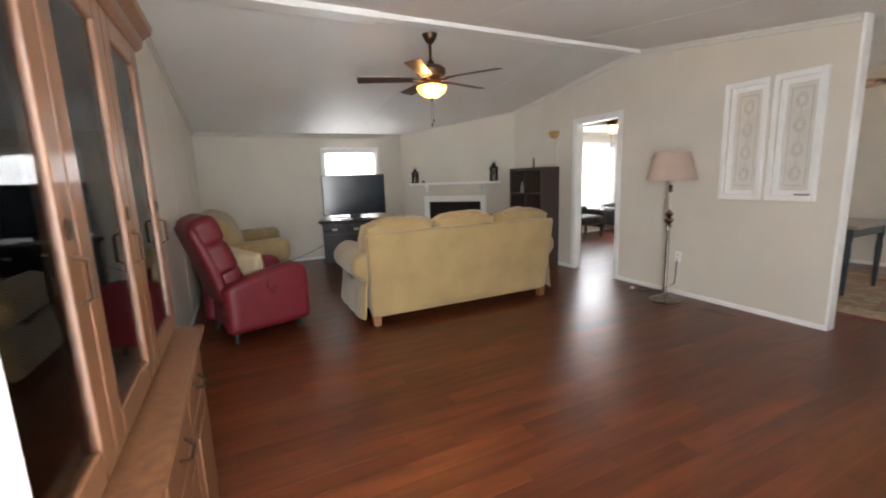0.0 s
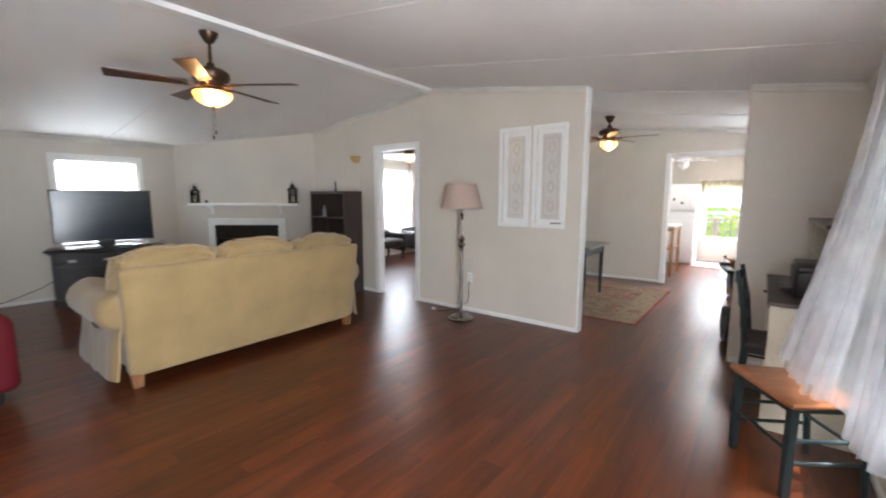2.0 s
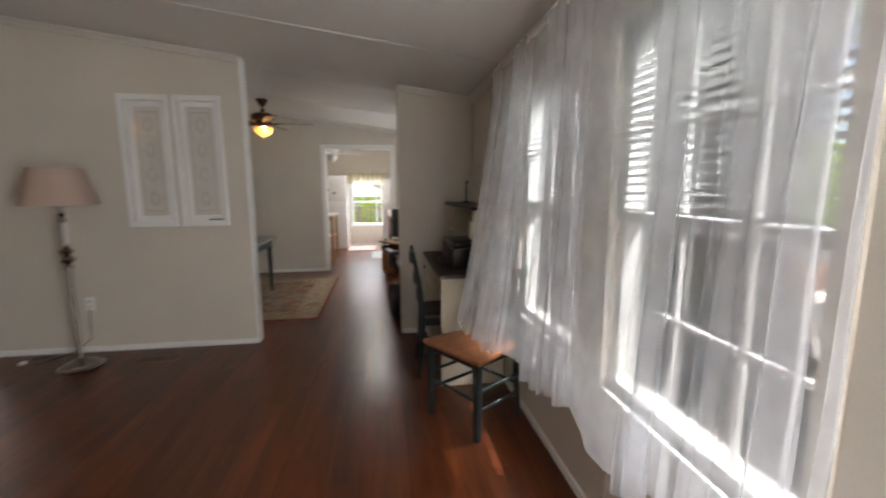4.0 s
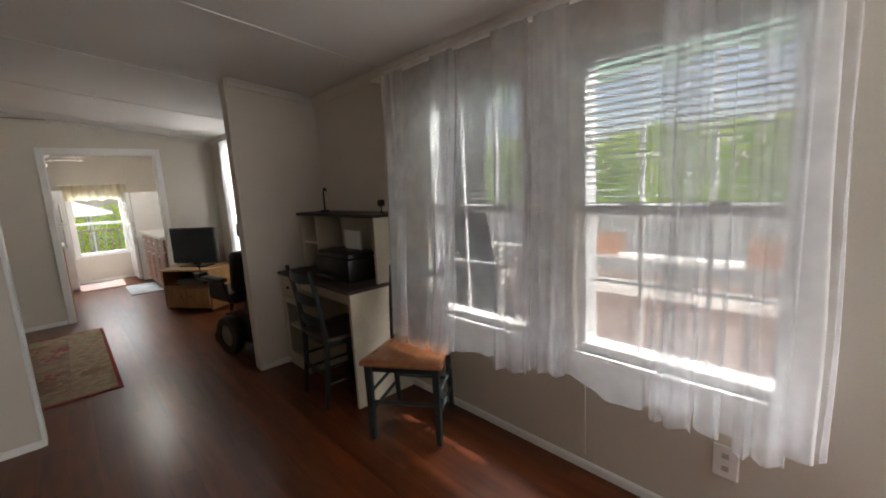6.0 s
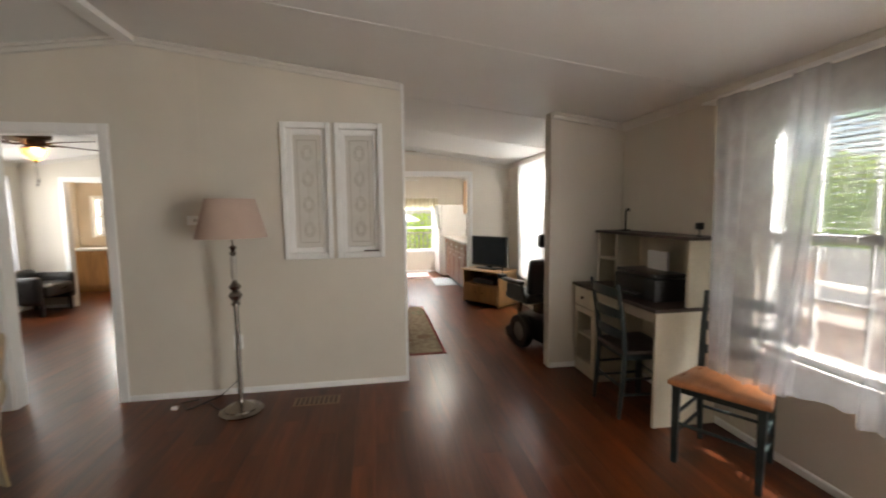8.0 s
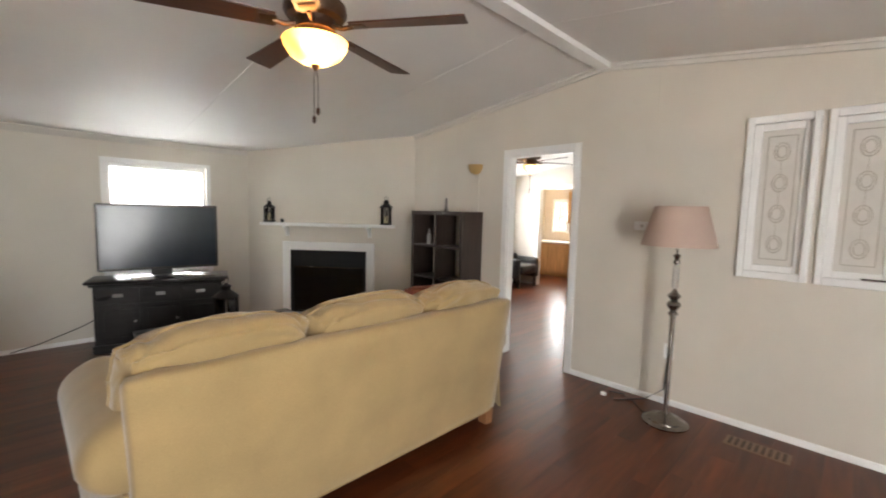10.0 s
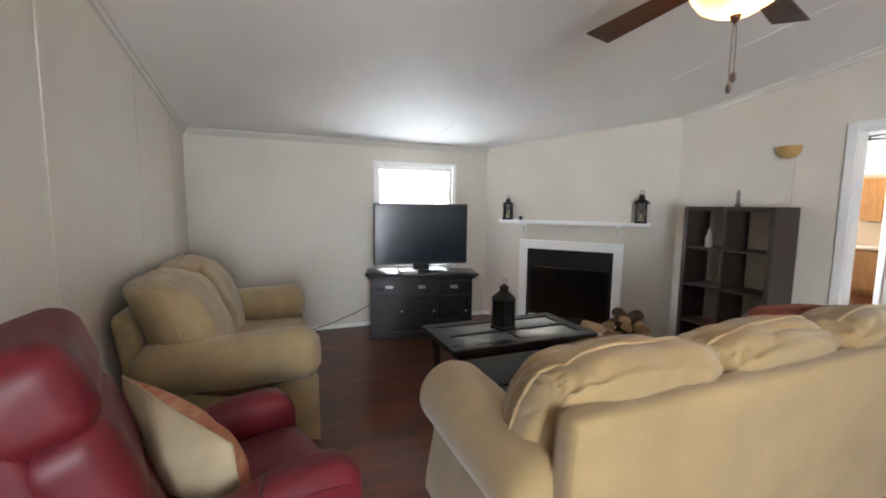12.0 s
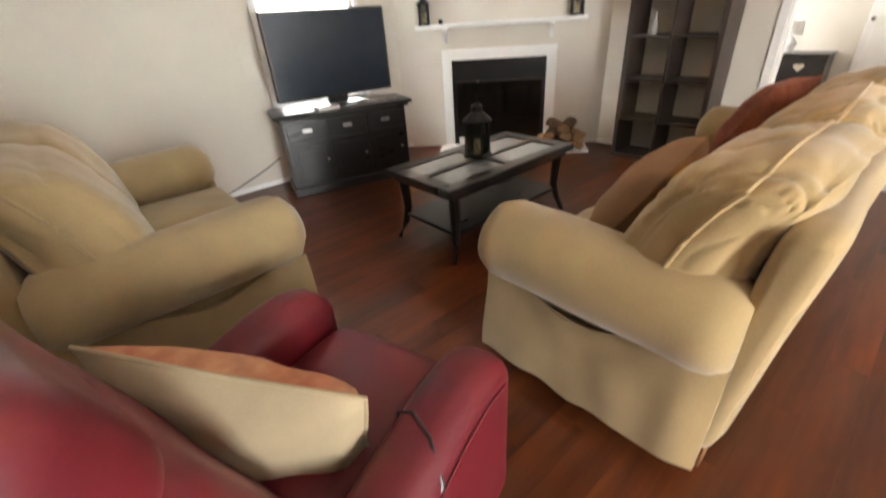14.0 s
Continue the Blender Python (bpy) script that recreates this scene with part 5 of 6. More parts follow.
far_house("pale neighbouring house with grey roof behind the deck", (46, 9, -0.7), 90, 12, 7, 2.8)
deck = tagged(part("deck_floor", box(EAST + 0.15, 17.0, -1.5, 5.0, -0.3, -0.15, 0.005), M_DECK), "timber deck behind the kitchen", "deck", kind="structure")
dr = thing("deck_railing", "reddish timber deck railing with upright balusters", "railing", (16.8, 0, -0.15))
me = None
for k in range(44):
    y = -1.4 + 0.145 * k
    if me is None:
        o = part("baluster", box(-0.02, 0.02, -0.02, 0.02, 0.08, 0.88), M_DECK, dr)
        me = o.data
    else:
        o = new("baluster", me)
        o.parent = dr
    o.location.y = y
part("top_rail", box(-0.06, 0.06, -1.5, 5.0, 0.88, 0.92, 0.004), M_DECK, dr)
part("bottom_rail", box(-0.02, 0.02, -1.5, 5.0, 0.05, 0.10), M_DECK, dr)
for y in (-1.45, 1.75, 4.95):
    part("post", box(-0.05, 0.05, y - 0.05, y + 0.05, 0, 0.95), M_DECK, dr)
um = thing("garden_canopy", "white garden canopy standing beyond the deck", "canopy", (20.0, 2.45, -0.7))
part("canopy", lathe([(1.9, 1.78), (1.85, 1.86), (0.9, 2.25), (0.05, 2.5), (0, 2.5)], 8), mat("white_canvas", (0.8, 0.8, 0.8), 0.7), um)
for sx in (-1, 1):
    for sy in (-1, 1):
        part("pole", tube([(sx * 1.25, sy * 1.25, 0), (sx * 1.25, sy * 1.25, 1.86)], 0.03, 8), M_TRIM, um)

# ---- entry door and china hutch ----
ed = thing("door_1", "white entry door standing open beside the hutch", "door", (1.74, 0.14, 0), -12, kind="structure")
part("leaf", box(-0.022, 0.022, 0.0, 0.855, 0.01, 2.03, 0.003), M_TRIM, ed)
kn = lathe([(0, 0.065), (0.02, 0.062), (0.029, 0.045), (0.026, 0.03), (0.012, 0.022), (0.012, 0.006), (0.03, 0.004), (0.03, 0)], 18)
put("knob", kn, M_NICKEL, ed, (0.022, 0.79, 1.0), (0, 90, 0), smooth=True)
bm = bmesh.new()
for a, b, c, d in ((1.69, 1.755, 0, 2.115), (2.645, 2.71, 0, 2.115), (1.755, 2.645, 2.05, 2.115)):
    box(a, b, SOUTH, SOUTH + 0.014, c, d, 0.003, bm)
trim("trim_entry", bm, "white painted casing around the entry", "door frame")

hutch = thing("china_hutch", "walnut china hutch with glass doors above a cabinet base", "cabinet", (WEST + 0.002, 1.735, 0), 0)
part("base_body", box(0, 0.325, -0.69, 0.69, 0.06, 0.755, 0.004), M_HUTCH, hutch)
part("plinth", box(0, 0.335, -0.70, 0.70, 0.0, 0.08, 0.008), M_HUTCH, hutch)
bm = bmesh.new()
slab([(0, 0.755), (0.335, 0.755), (0.345, 0.768), (0.36, 0.772), (0.365, 0.785), (0.36, 0.798), (0, 0.80)], -0.715, 0.715, bm)
part("base_top", bm, M_HUTCH, hutch)
for k, y in enumerate((-0.66, -0.215, 0.23)):
    d = part("drawer", box(0.325, 0.342, y, y + 0.43, 0.60, 0.735, 0.006), M_HUTCH, hutch)
    part("pull", tube([(0.342, y + 0.16, 0.67), (0.368, y + 0.18, 0.655), (0.368, y + 0.25, 0.655), (0.342, y + 0.27, 0.67)], 0.005, 6), M_BRONZE, d)
    d = part("door", box(0.325, 0.342, y, y + 0.43, 0.10, 0.585, 0.006), M_HUTCH, hutch)
    part("door_panel", box(0.342, 0.350, y + 0.06, y + 0.37, 0.16, 0.525, 0.006), M_HUTCH, d)
part("upper_back", box(0, 0.01, -0.68, 0.68, 0.80, 1.86), M_HUTCH, hutch)
# added reflector: throws window light back through the dark glass doors
part("added_mirror", box(0.0105, 0.0125, -0.655, 0.655, 0.81, 1.835), M_MIRROR, hutch, "mirror panel added to brighten the hutch inside")
for y in (-0.68, 0.66):
    part("upper_side", box(0.01, 0.25, y, y + 0.02, 0.80, 1.86), M_HUTCH, hutch)
part("upper_top", box(0.01, 0.25, -0.66, 0.66, 1.84, 1.86), M_HUTCH, hutch)
for z in (1.13, 1.47):
    part("glass_shelf", box(0.012, 0.22, -0.655, 0.655, z, z + 0.008), M_GLASS, hutch)
for k, y in enumerate((-0.68, -0.226, 0.228)):
    bm = bmesh.new()
    box(0.25, 0.272, y, y + 0.075, 0.815, 1.855, 0.006, bm)
    box(0.25, 0.272, y + 0.377, y + 0.452, 0.815, 1.855, 0.006, bm)
    box(0.25, 0.272, y + 0.075, y + 0.377, 0.815, 0.885, 0.006, bm)
    box(0.25, 0.272, y + 0.075, y + 0.377, 1.785, 1.855, 0.006, bm)
    d = part("glass_door", bm, M_HUTCH, hutch, "walnut framed glass door")
    part("pane", box(0.258, 0.262, y + 0.072, y + 0.38, 0.88, 1.79), M_GLASS, d)
    part("door_pull", tube([(0.272, y + 0.41, 1.16), (0.292, y + 0.41, 1.17), (0.292, y + 0.41, 1.24), (0.272, y + 0.41, 1.25)], 0.005, 6), M_BRONZE, d)
    part("escutcheon", lathe([(0, 0.006), (0.018, 0.004), (0.022, 0)], 14), M_BRONZE, d).matrix_basis = pose(0.272, y + 0.41, 1.30, 0, 90, 0)
bm = bmesh.new()
slab([(0, 1.86), (0.275, 1.86), (0.29, 1.875), (0.295, 1.90), (0.325, 1.925), (0.33, 1.945), (0, 1.945)], -0.72, 0.72, bm)
part("crown", bm, M_HUTCH, hutch)
for k, (y, z, r) in enumerate(((-0.45, 0.805, 0.09), (-0.1, 0.805, 0.08), (0.35, 0.805, 0.10), (-0.4, 1.138, 0.07), (0.05, 1.138, 0.09), (0.45, 1.138, 0.07), (0.2, 1.478, 0.08))):
    v = thing("china_dish", "white china dish on a hutch shelf", "dish", (WEST + 0.12, 1.735 + y, z))
    part("bowl", lathe([(0, 0), (r * 0.5, 0), (r * 0.55, 0.01), (r, r * 0.7), (r * 0.96, r * 0.7), (r * 0.5, 0.018), (0, 0.016)], 20), M_WHITE, v, smooth=True)

# ---- desk, chairs by the window ----
desk = thing("desk", "cream painted writing desk with dark top and hutch by the window", "desk", (5.865, SOUTH + 0.005, 0), 0)
bm = bmesh.new()
box(-0.565, 0.565, 0.01, 0.475, 0.765, 0.79, 0.006, bm)
part("desktop", bm, M_ESP, desk, "dark stained desktop")
part("side_panel", box(-0.555, -0.53, 0.01, 0.46, 0, 0.765, 0.003), M_CREAM, desk)
part("back_panel", box(-0.53, 0.20, 0.012, 0.024, 0.25, 0.765), M_CREAM, desk)
for x in (0.20, 0.535):
    part("pedestal_side", box(x, x + 0.02, 0.01, 0.44, 0, 0.765, 0.002), M_CREAM, desk)
part("pedestal_back", box(0.22, 0.535, 0.012, 0.024, 0.04, 0.765), M_CREAM, desk)
for z in (0.05, 0.33, 0.585):
    part("pedestal_shelf", box(0.22, 0.535, 0.024, 0.43, z, z + 0.018), M_CREAM, desk)
part("pedestal_plinth", box(0.20, 0.555, 0.40, 0.445, 0, 0.07, 0.003), M_CREAM, desk)
d = part("drawer", box(0.205, 0.55, 0.44, 0.458, 0.605, 0.755, 0.004), M_CREAM, desk)
part("drawer_panel", box(0.235, 0.52, 0.458, 0.464, 0.63, 0.73, 0.003), M_CREAM, d)
part("knob", lathe([(0, 0.024), (0.012, 0.02), (0.013, 0.01), (0.005, 0.006), (0.005, 0)], 12), M_BRONZE, d).matrix_basis = pose(0.378, 0.464, 0.68, -90)
bm = bmesh.new()
for a, b, c, e in ((0.205, 0.255, 0.075, 0.59), (0.50, 0.55, 0.075, 0.59), (0.255, 0.50, 0.075, 0.125), (0.255, 0.50, 0.54, 0.59)):
    box(a, b, 0.44, 0.456, c, e, 0.003, bm)
part("pedestal_door_frame", bm, M_CREAM, desk)
part("pencil_rail", box(-0.53, 0.20, 0.43, 0.45, 0.69, 0.765, 0.003), M_CREAM, desk)
part("hutch_side", box(-0.555, -0.53, 0.01, 0.24, 0.79, 1.225, 0.003), M_CREAM, desk)
part("hutch_side", box(0.53, 0.555, 0.01, 0.24, 0.79, 1.225, 0.003), M_CREAM, desk)
part("hutch_back", box(-0.53, 0.53, 0.012, 0.022, 0.79, 1.225), M_CREAM, desk)
part("hutch_divider", box(0.27, 0.29, 0.022, 0.235, 0.79, 1.225, 0.002), M_CREAM, desk)
part("cubby_shelf", box(0.29, 0.53, 0.022, 0.23, 1.00, 1.016), M_CREAM, desk)
part("hutch_top", box(-0.575, 0.575, 0.005, 0.26, 1.225, 1.248, 0.006), M_ESP, desk)
pr = thing("printer", "black desktop printer on the desk", "printer", (5.72, 0.34, 0.79), 180)
part("body", box(-0.24, 0.24, -0.13, 0.14, 0.0, 0.16, 0.015), M_BLACK, pr, smooth=True)
part("lid", box(-0.235, 0.235, -0.12, 0.12, 0.16, 0.195, 0.012), M_BLACK, pr, smooth=True)
part("paper_tray", box(-0.13, 0.13, -0.19, -0.13, 0.03, 0.045, 0.004), M_BLACK, pr)
tray_ = part("paper", box(-0.11, 0.11, 0.06, 0.075, 0.19, 0.33), M_WHITE, pr)
dlamp = thing("desk_webcam", "small black camera on a short stem atop the hutch", "camera", (5.36, 0.25, 1.248))
part("stem", lathe([(0, 0), (0.02, 0), (0.02, 0.006), (0.005, 0.01), (0.005, 0.05), (0, 0.05)], 12), M_BLACK, dlamp)
part("head", box(-0.02, 0.02, -0.018, 0.018, 0.045, 0.09, 0.006), M_BLACK, dlamp)
hook = thing("desk_lamp", "thin dark gooseneck lamp standing on the desk hutch", "lamp", (6.22, 0.22, 1.248))
part("foot", lathe([(0, 0), (0.035, 0), (0.033, 0.012), (0, 0.014)], 16), M_IRON, hook)
part("stem", tube([(0, 0, 0.01), (0, 0, 0.16), (-0.015, 0.0, 0.185), (-0.04, 0.0, 0.185), (-0.05, 0, 0.165)], 0.007, 8), M_IRON, hook, smooth=True)


def ladder_chair(label, at, turn, wood, group=""):
    """A ladder-back side chair; local y toward its front."""
    s = thing("ladder_back_chair", label, "chair", at, turn, group)
    seat = soft(0.215, 0.20, 0.018, 0.016, 8)
    for v in seat.verts:
        v.co.x *= 1 + 0.12 * v.co.y / 0.20
        v.co.z -= 0.006 * (1 - (v.co.x / 0.22) ** 2) if v.co.z > 0 else 0
    put("seat", seat, wood, s, (0, 0.0, 0.462), smooth=True, label="worn orange wooden seat")
    part("apron", box(-0.175, 0.175, -0.165, 0.165, 0.405, 0.444, 0.004), M_GREEN, s)
    for sx in (-1, 1):
        bm = bmesh.new()
        slab([(-0.019, 0.445), (0.019, 0.445), (0.014, 0.0), (-0.014, 0.0)], -0.017, 0.017, bm)
        put("front_leg", bm, M_GREEN, s, (sx * 0.195, 0.165, 0))
        part("back_post", tube([(sx * 0.175, -0.21, 0.0), (sx * 0.175, -0.185, 0.25), (sx * 0.175, -0.175, 0.46), (sx * 0.177, -0.20, 0.70), (sx * 0.18, -0.245, 0.93)],
                               [0.015, 0.018, 0.019, 0.017, 0.013], 8), M_GREEN, s, smooth=True)
        for z in (0.17, 0.28):
            part("stretcher", tube([(sx * 0.185, -0.19, z), (sx * 0.195, 0.165, z)], 0.010, 8), M_GREEN, s, smooth=True)
    for y, z in ((0.165, 0.23), (-0.19, 0.22)):
        part("stretcher", tube([(-0.19, y, z), (0.19, y, z)], 0.010, 8), M_GREEN, s, smooth=True)
    for z, y in ((0.58, -0.185), (0.72, -0.203), (0.87, -0.232)):
        bm = bmesh.new()
        rows_ = []
        for i in range(9):
            u = -1 + i / 4
            rows_.append([bm.verts.new((u * 0.172, y - 0.03 * (1 - u * u) + dy, z + dz * (1 - 0.25 * u * u))) for dy, dz in ((-0.006, -0.032), (0.006, -0.032), (0.006, 0.036), (-0.006, 0.036))])
        for p, q in zip(rows_, rows_[1:]):
            for k in range(4):
                bm.faces.new((p[k], p[(k + 1) % 4], q[(k + 1) % 4], q[k]))
        bm.faces.new(rows_[0])
        bm.faces.new(rows_[-1])
        part("back_slat", bm, M_GREEN, s, smooth=True)
    return s


ladder_chair("dark green ladder-back chair with orange wooden seat under the window", (4.90, 0.44, 0), 33, M_SEAT)
ladder_chair("dark green ladder-back chair pushed up to the desk", (5.64, 0.50, 0), 178, M_ESP)


# ---- cushions ----
M_PEACH = mat("peach_floral_cloth", (0.66, 0.34, 0.17), 0.85, var=0.2, scale=7, fine=25, bump=0.2, second=(0.36, 0.08, 0.04))
M_LINEN = mat("tan_linen", (0.44, 0.35, 0.22), 0.9, var=0.1, scale=8, fine=260, bump=0.3)
M_BROWN = mat("brown_suede", (0.25, 0.135, 0.06), 0.85, var=0.15, scale=6, fine=150, bump=0.15)
M_RUST = mat("rust_patterned_cloth", (0.36, 0.12, 0.07), 0.85, var=0.3, scale=14, fine=60, bump=0.2, second=(0.20, 0.055, 0.035))


def pillow(label, m, w, d, t, front, back, seed):
    """A throw pillow with two cloths and pinched corners; local z is its front."""
    s = thing("throw_pillow", label, "pillow")
    s.matrix_world = m
    for name, cloth, sgn in (("front_cover", front, 1), ("back_cover", back, -1)):
        bm = bmesh.new()
        n = 18
        g = []
        for i in range(n + 1):
            row = []
            for j in range(n + 1):
                u, v = 2 * i / n - 1, 2 * j / n - 1
                k = ((1 - u * u) * (1 - v * v)) ** 0.42
                pinch = 1 - 0.06 * (1 - abs(u * v)) * max(abs(u), abs(v)) ** 4
                p = Vector((u * w / 2 * pinch, v * d / 2 * pinch, sgn * t / 2 * k))
                p.z += sgn * 0.014 * noise.noise(p * 9 + Vector((seed, 0, sgn))) * min(1, k * 1.5)
                row.append(bm.verts.new(p))
            g.append(row)
        for p, q in zip(g, g[1:]):
            for j in range(n):
                bm.faces.new((p[j], q[j], q[j + 1], p[j + 1]))
        part(name, bm, cloth, s, smooth=True, sharp=180)
    edge = [(-1, -1), (1, -1), (1, 1), (-1, 1), (-1, -1)]
    pts = []
    for (a, b), (c, d2) in zip(edge, edge[1:]):
        for i in range(8):
            u, v = a + (c - a) * i / 8, b + (d2 - b) * i / 8
            pinch = 1 - 0.06 * (1 - abs(u * v))
            pts.append((u * w / 2 * pinch, v * d / 2 * pinch, 0))
    part("piping", tube(pts + [pts[0]], 0.005, 6), back, s, smooth=True)
    return s


RC = pose(*RC_AT, 0, 0, RC_TURN)
pz = Vector((0.75, 0.60, 0.27)).normalized()               # the pillow leans on the recliner's back, its flowered side to the front
py = (Vector((-0.10, -0.30, 0.95)) - pz * pz.dot(Vector((-0.10, -0.30, 0.95)))).normalized()
px = py.cross(pz)
PILLOW = Matrix((px, py, pz)).transposed().to_4x4()
PILLOW.translation = (2.09, 4.82, 0.585)
pillow("peach floral throw pillow with tan back on the red recliner", PILLOW, 0.57, 0.44, 0.20, M_PEACH, M_LINEN, 3)
pillow("brown suede throw pillow on the tan sofa", pose(3.56, 4.66, 0.68, -58, 0, 8), 0.58, 0.48, 0.24, M_BROWN, M_BROWN, 5)
pillow("rust patterned throw pillow on the tan sofa", pose(5.00, 4.67, 0.72, -60, 0, -10), 0.54, 0.48, 0.24, M_RUST, M_RUST, 8)
wire = thing("recliner_remote_cord", "thin black cord looped over the recliner arm", "cable")
wire.matrix_world = RC
part("cord", tube([(0.212, 0.10, 0.52), (0.222, 0.11, 0.60), (0.27, 0.10, 0.638), (0.33, 0.07, 0.630), (0.378, 0.03, 0.575), (0.386, -0.01, 0.48), (0.387, 0.05, 0.40), (0.386, 0.07, 0.47)], 0.004, 6),
     M_BLACK, wire, smooth=True)

# ---- dining room ----
rug = thing("area_rug", "tan floral area rug with dark red border under the table", "rug", (8.07, 2.72, 0.001))
M_RUG = mat("tan_rug_pile", (0.30, 0.22, 0.14), 0.95, var=0.3, scale=9, fine=60, bump=0.5, second=(0.13, 0.07, 0.04))
M_RUGB = mat("cream_rug_border", (0.36, 0.28, 0.18), 0.95, var=0.3, scale=14, fine=60, bump=0.5, second=(0.19, 0.12, 0.07))
M_RUGR = mat("dark_red_rug_edge", (0.22, 0.035, 0.03), 0.95, var=0.2, scale=9, fine=90, bump=0.5)
part("edge", box(-1.06, 1.06, -1.07, 1.07, 0, 0.008, 0.002), M_RUGR, rug)
part("border", box(-1.03, 1.03, -1.04, 1.04, 0.008, 0.011), M_RUGB, rug)
part("inner_line", box(-0.78, 0.78, -0.79, 0.79, 0.011, 0.013), M_RUGB, rug)
part("field", box(-0.76, 0.76, -0.77, 0.77, 0.013, 0.015), M_RUG, rug)
random.seed(11)
M_MOTIF = [M_RUGR, mat("sage_wool", (0.20, 0.21, 0.12), 0.95, var=0.2, fine=90), mat("brown_wool", (0.20, 0.11, 0.06), 0.95, var=0.2, fine=90)]
for k in range(46):
    u = random.random()
    x, y = (random.uniform(-0.95, 0.95), random.uniform(-0.96, 0.96))
    z = 0.0152 if max(abs(x), abs(y)) < 0.74 else 0.0112
    if 0.72 < max(abs(x), abs(y)) < 0.85:
        continue
    bm = bmesh.new()
    n = 5 + k % 3
    for i in range(n):
        a = 2 * math.pi * i / n
        r = 0.05 + 0.03 * u
        lathe([(0, 0), (0.028, 0), (0, 0.0012)], 8, (x + r * math.cos(a), y + r * math.sin(a), z), bm)
    lathe([(0, 0), (0.03, 0), (0, 0.0014)], 8, (x, y, z), bm)
    part("flower", bm, M_MOTIF[k % 3], rug)

tb = thing("dining_table", "dark green dining table with a grey wood top", "dining table", (8.00, 3.02, 0.016))
part("tabletop", box(-0.44, 0.44, -0.65, 0.65, 0.70, 0.735, 0.01), mat("greyed_tabletop", (0.22, 0.19, 0.17), 0.35, var=0.2, stretch=(1, 6, 6)), tb)
part("apron", box(-0.38, 0.38, -0.58, 0.58, 0.60, 0.70, 0.004), M_GREEN, tb)
for sx in (-1, 1):
    for sy in (-1, 1):
        part("leg", lathe([(0.032, 0.70), (0.032, 0.58), (0.024, 0.55), (0.03, 0.45), (0.022, 0.1), (0.018, 0.0), (0, 0)], 12, (sx * 0.36, sy * 0.56, 0)), M_GREEN, tb, smooth=True)
ch = ladder_chair("dark green ladder-back chair at the dining table", (7.52, 2.78, 0.016), -90, M_SEAT, "dining chairs")
copy_thing(ch, pose(7.52, 3.38, 0.016, 0, 0, -88))

ts = thing("oak_tv_cart", "light oak television cart with open shelf and two doors", "cabinet", (9.17, 0.60, 0), 34)
part("side", box(-0.36, -0.34, -0.24, 0.22, 0.02, 0.52, 0.003), M_OAK, ts)
part("side", box(0.34, 0.36, -0.24, 0.22, 0.02, 0.52, 0.003), M_OAK, ts)
part("top", box(-0.385, 0.385, -0.245, 0.26, 0.52, 0.545, 0.008), M_OAKX, ts)
for z in (0.04, 0.31):
    part("shelf", box(-0.34, 0.34, -0.22, 0.22, z, z + 0.018), M_OAKX, ts)
part("back_panel", box(-0.34, 0.34, -0.235, -0.225, 0.04, 0.52), M_OAK, ts)
for a, b in ((-0.335, -0.003), (0.003, 0.335)):
    d = part("door", box(a, b, 0.222, 0.238, 0.065, 0.305, 0.004), M_OAK, ts)
    part("door_panel", box(a + 0.05, b - 0.05, 0.238, 0.243, 0.11, 0.26, 0.003), M_OAK, d)
    part("knob", lathe([(0, 0.022), (0.01, 0.018), (0.011, 0.01), (0.004, 0.006), (0.004, 0)], 10), M_NICKEL, d).matrix_basis = pose((a + b) / 2 - math.copysign(0.1, a + b), 0.238, 0.2, -90)
for sx in (-0.32, 0.32):
    for sy in (-0.2, 0.18):
        part("caster", lathe([(0, -0.018), (0.02, -0.014), (0.02, 0.014), (0, 0.018)], 12), M_BLACK, ts).matrix_basis = pose(sx, sy, 0.021, 0, 90, 0)
vcr = thing("video_player", "grey video player on the cart shelf", "electronics", (9.17, 0.60, 0.328), 34)
part("case", box(-0.20, 0.20, -0.14, 0.16, 0, 0.07, 0.005), mat("grey_plastic", (0.10, 0.10, 0.11), 0.4), vcr)
tv2 = thing("television", "smaller flat-screen television, switched off, on an oak cart", "television", (9.17, 0.60, 0.546), 32)
part("housing", box(-0.36, 0.36, -0.02, 0.025, 0.04, 0.50, 0.01), M_BLACK, tv2)
part("screen", box(-0.34, 0.34, 0.024, 0.028, 0.07, 0.485), M_SCREEN, tv2)
part("foot", box(-0.2, 0.2, -0.09, 0.10, 0.0, 0.016, 0.006), M_BLACK, tv2)
part("neck", box(-0.05, 0.05, -0.02, 0.02, 0.016, 0.06, 0.006), M_BLACK, tv2)

# power wheelchair behind the short wall
wc = thing("power_wheelchair", "black power wheelchair with joystick and grey wheel rims", "wheelchair", (7.09, 0.59, 0), -78)
M_RIM = mat("grey_wheel_rim", (0.28, 0.27, 0.26), 0.4, metal=0.4)
part("chassis", box(-0.20, 0.20, -0.34, 0.22, 0.10, 0.34, 0.04), M_BLACK, wc, smooth=True)
part("seat", soft(0.22, 0.23, 0.05, 0.04, 8, puff=0.02), M_BLACK, wc, smooth=True).location = (0, 0.20, 0.50)
put("backrest", soft(0.21, 0.05, 0.19, 0.045, 8), M_BLACK, wc, (0, -0.04, 0.74), (8, 0, 0), smooth=True)
put("headrest", soft(0.10, 0.035, 0.07, 0.03, 6), M_BLACK, wc, (-0.02, -0.08, 1.12), (8, 0, 0), smooth=True)
part("seat_post", box(-0.05, 0.05, -0.02, 0.12, 0.33, 0.46, 0.01), M_IRON, wc)
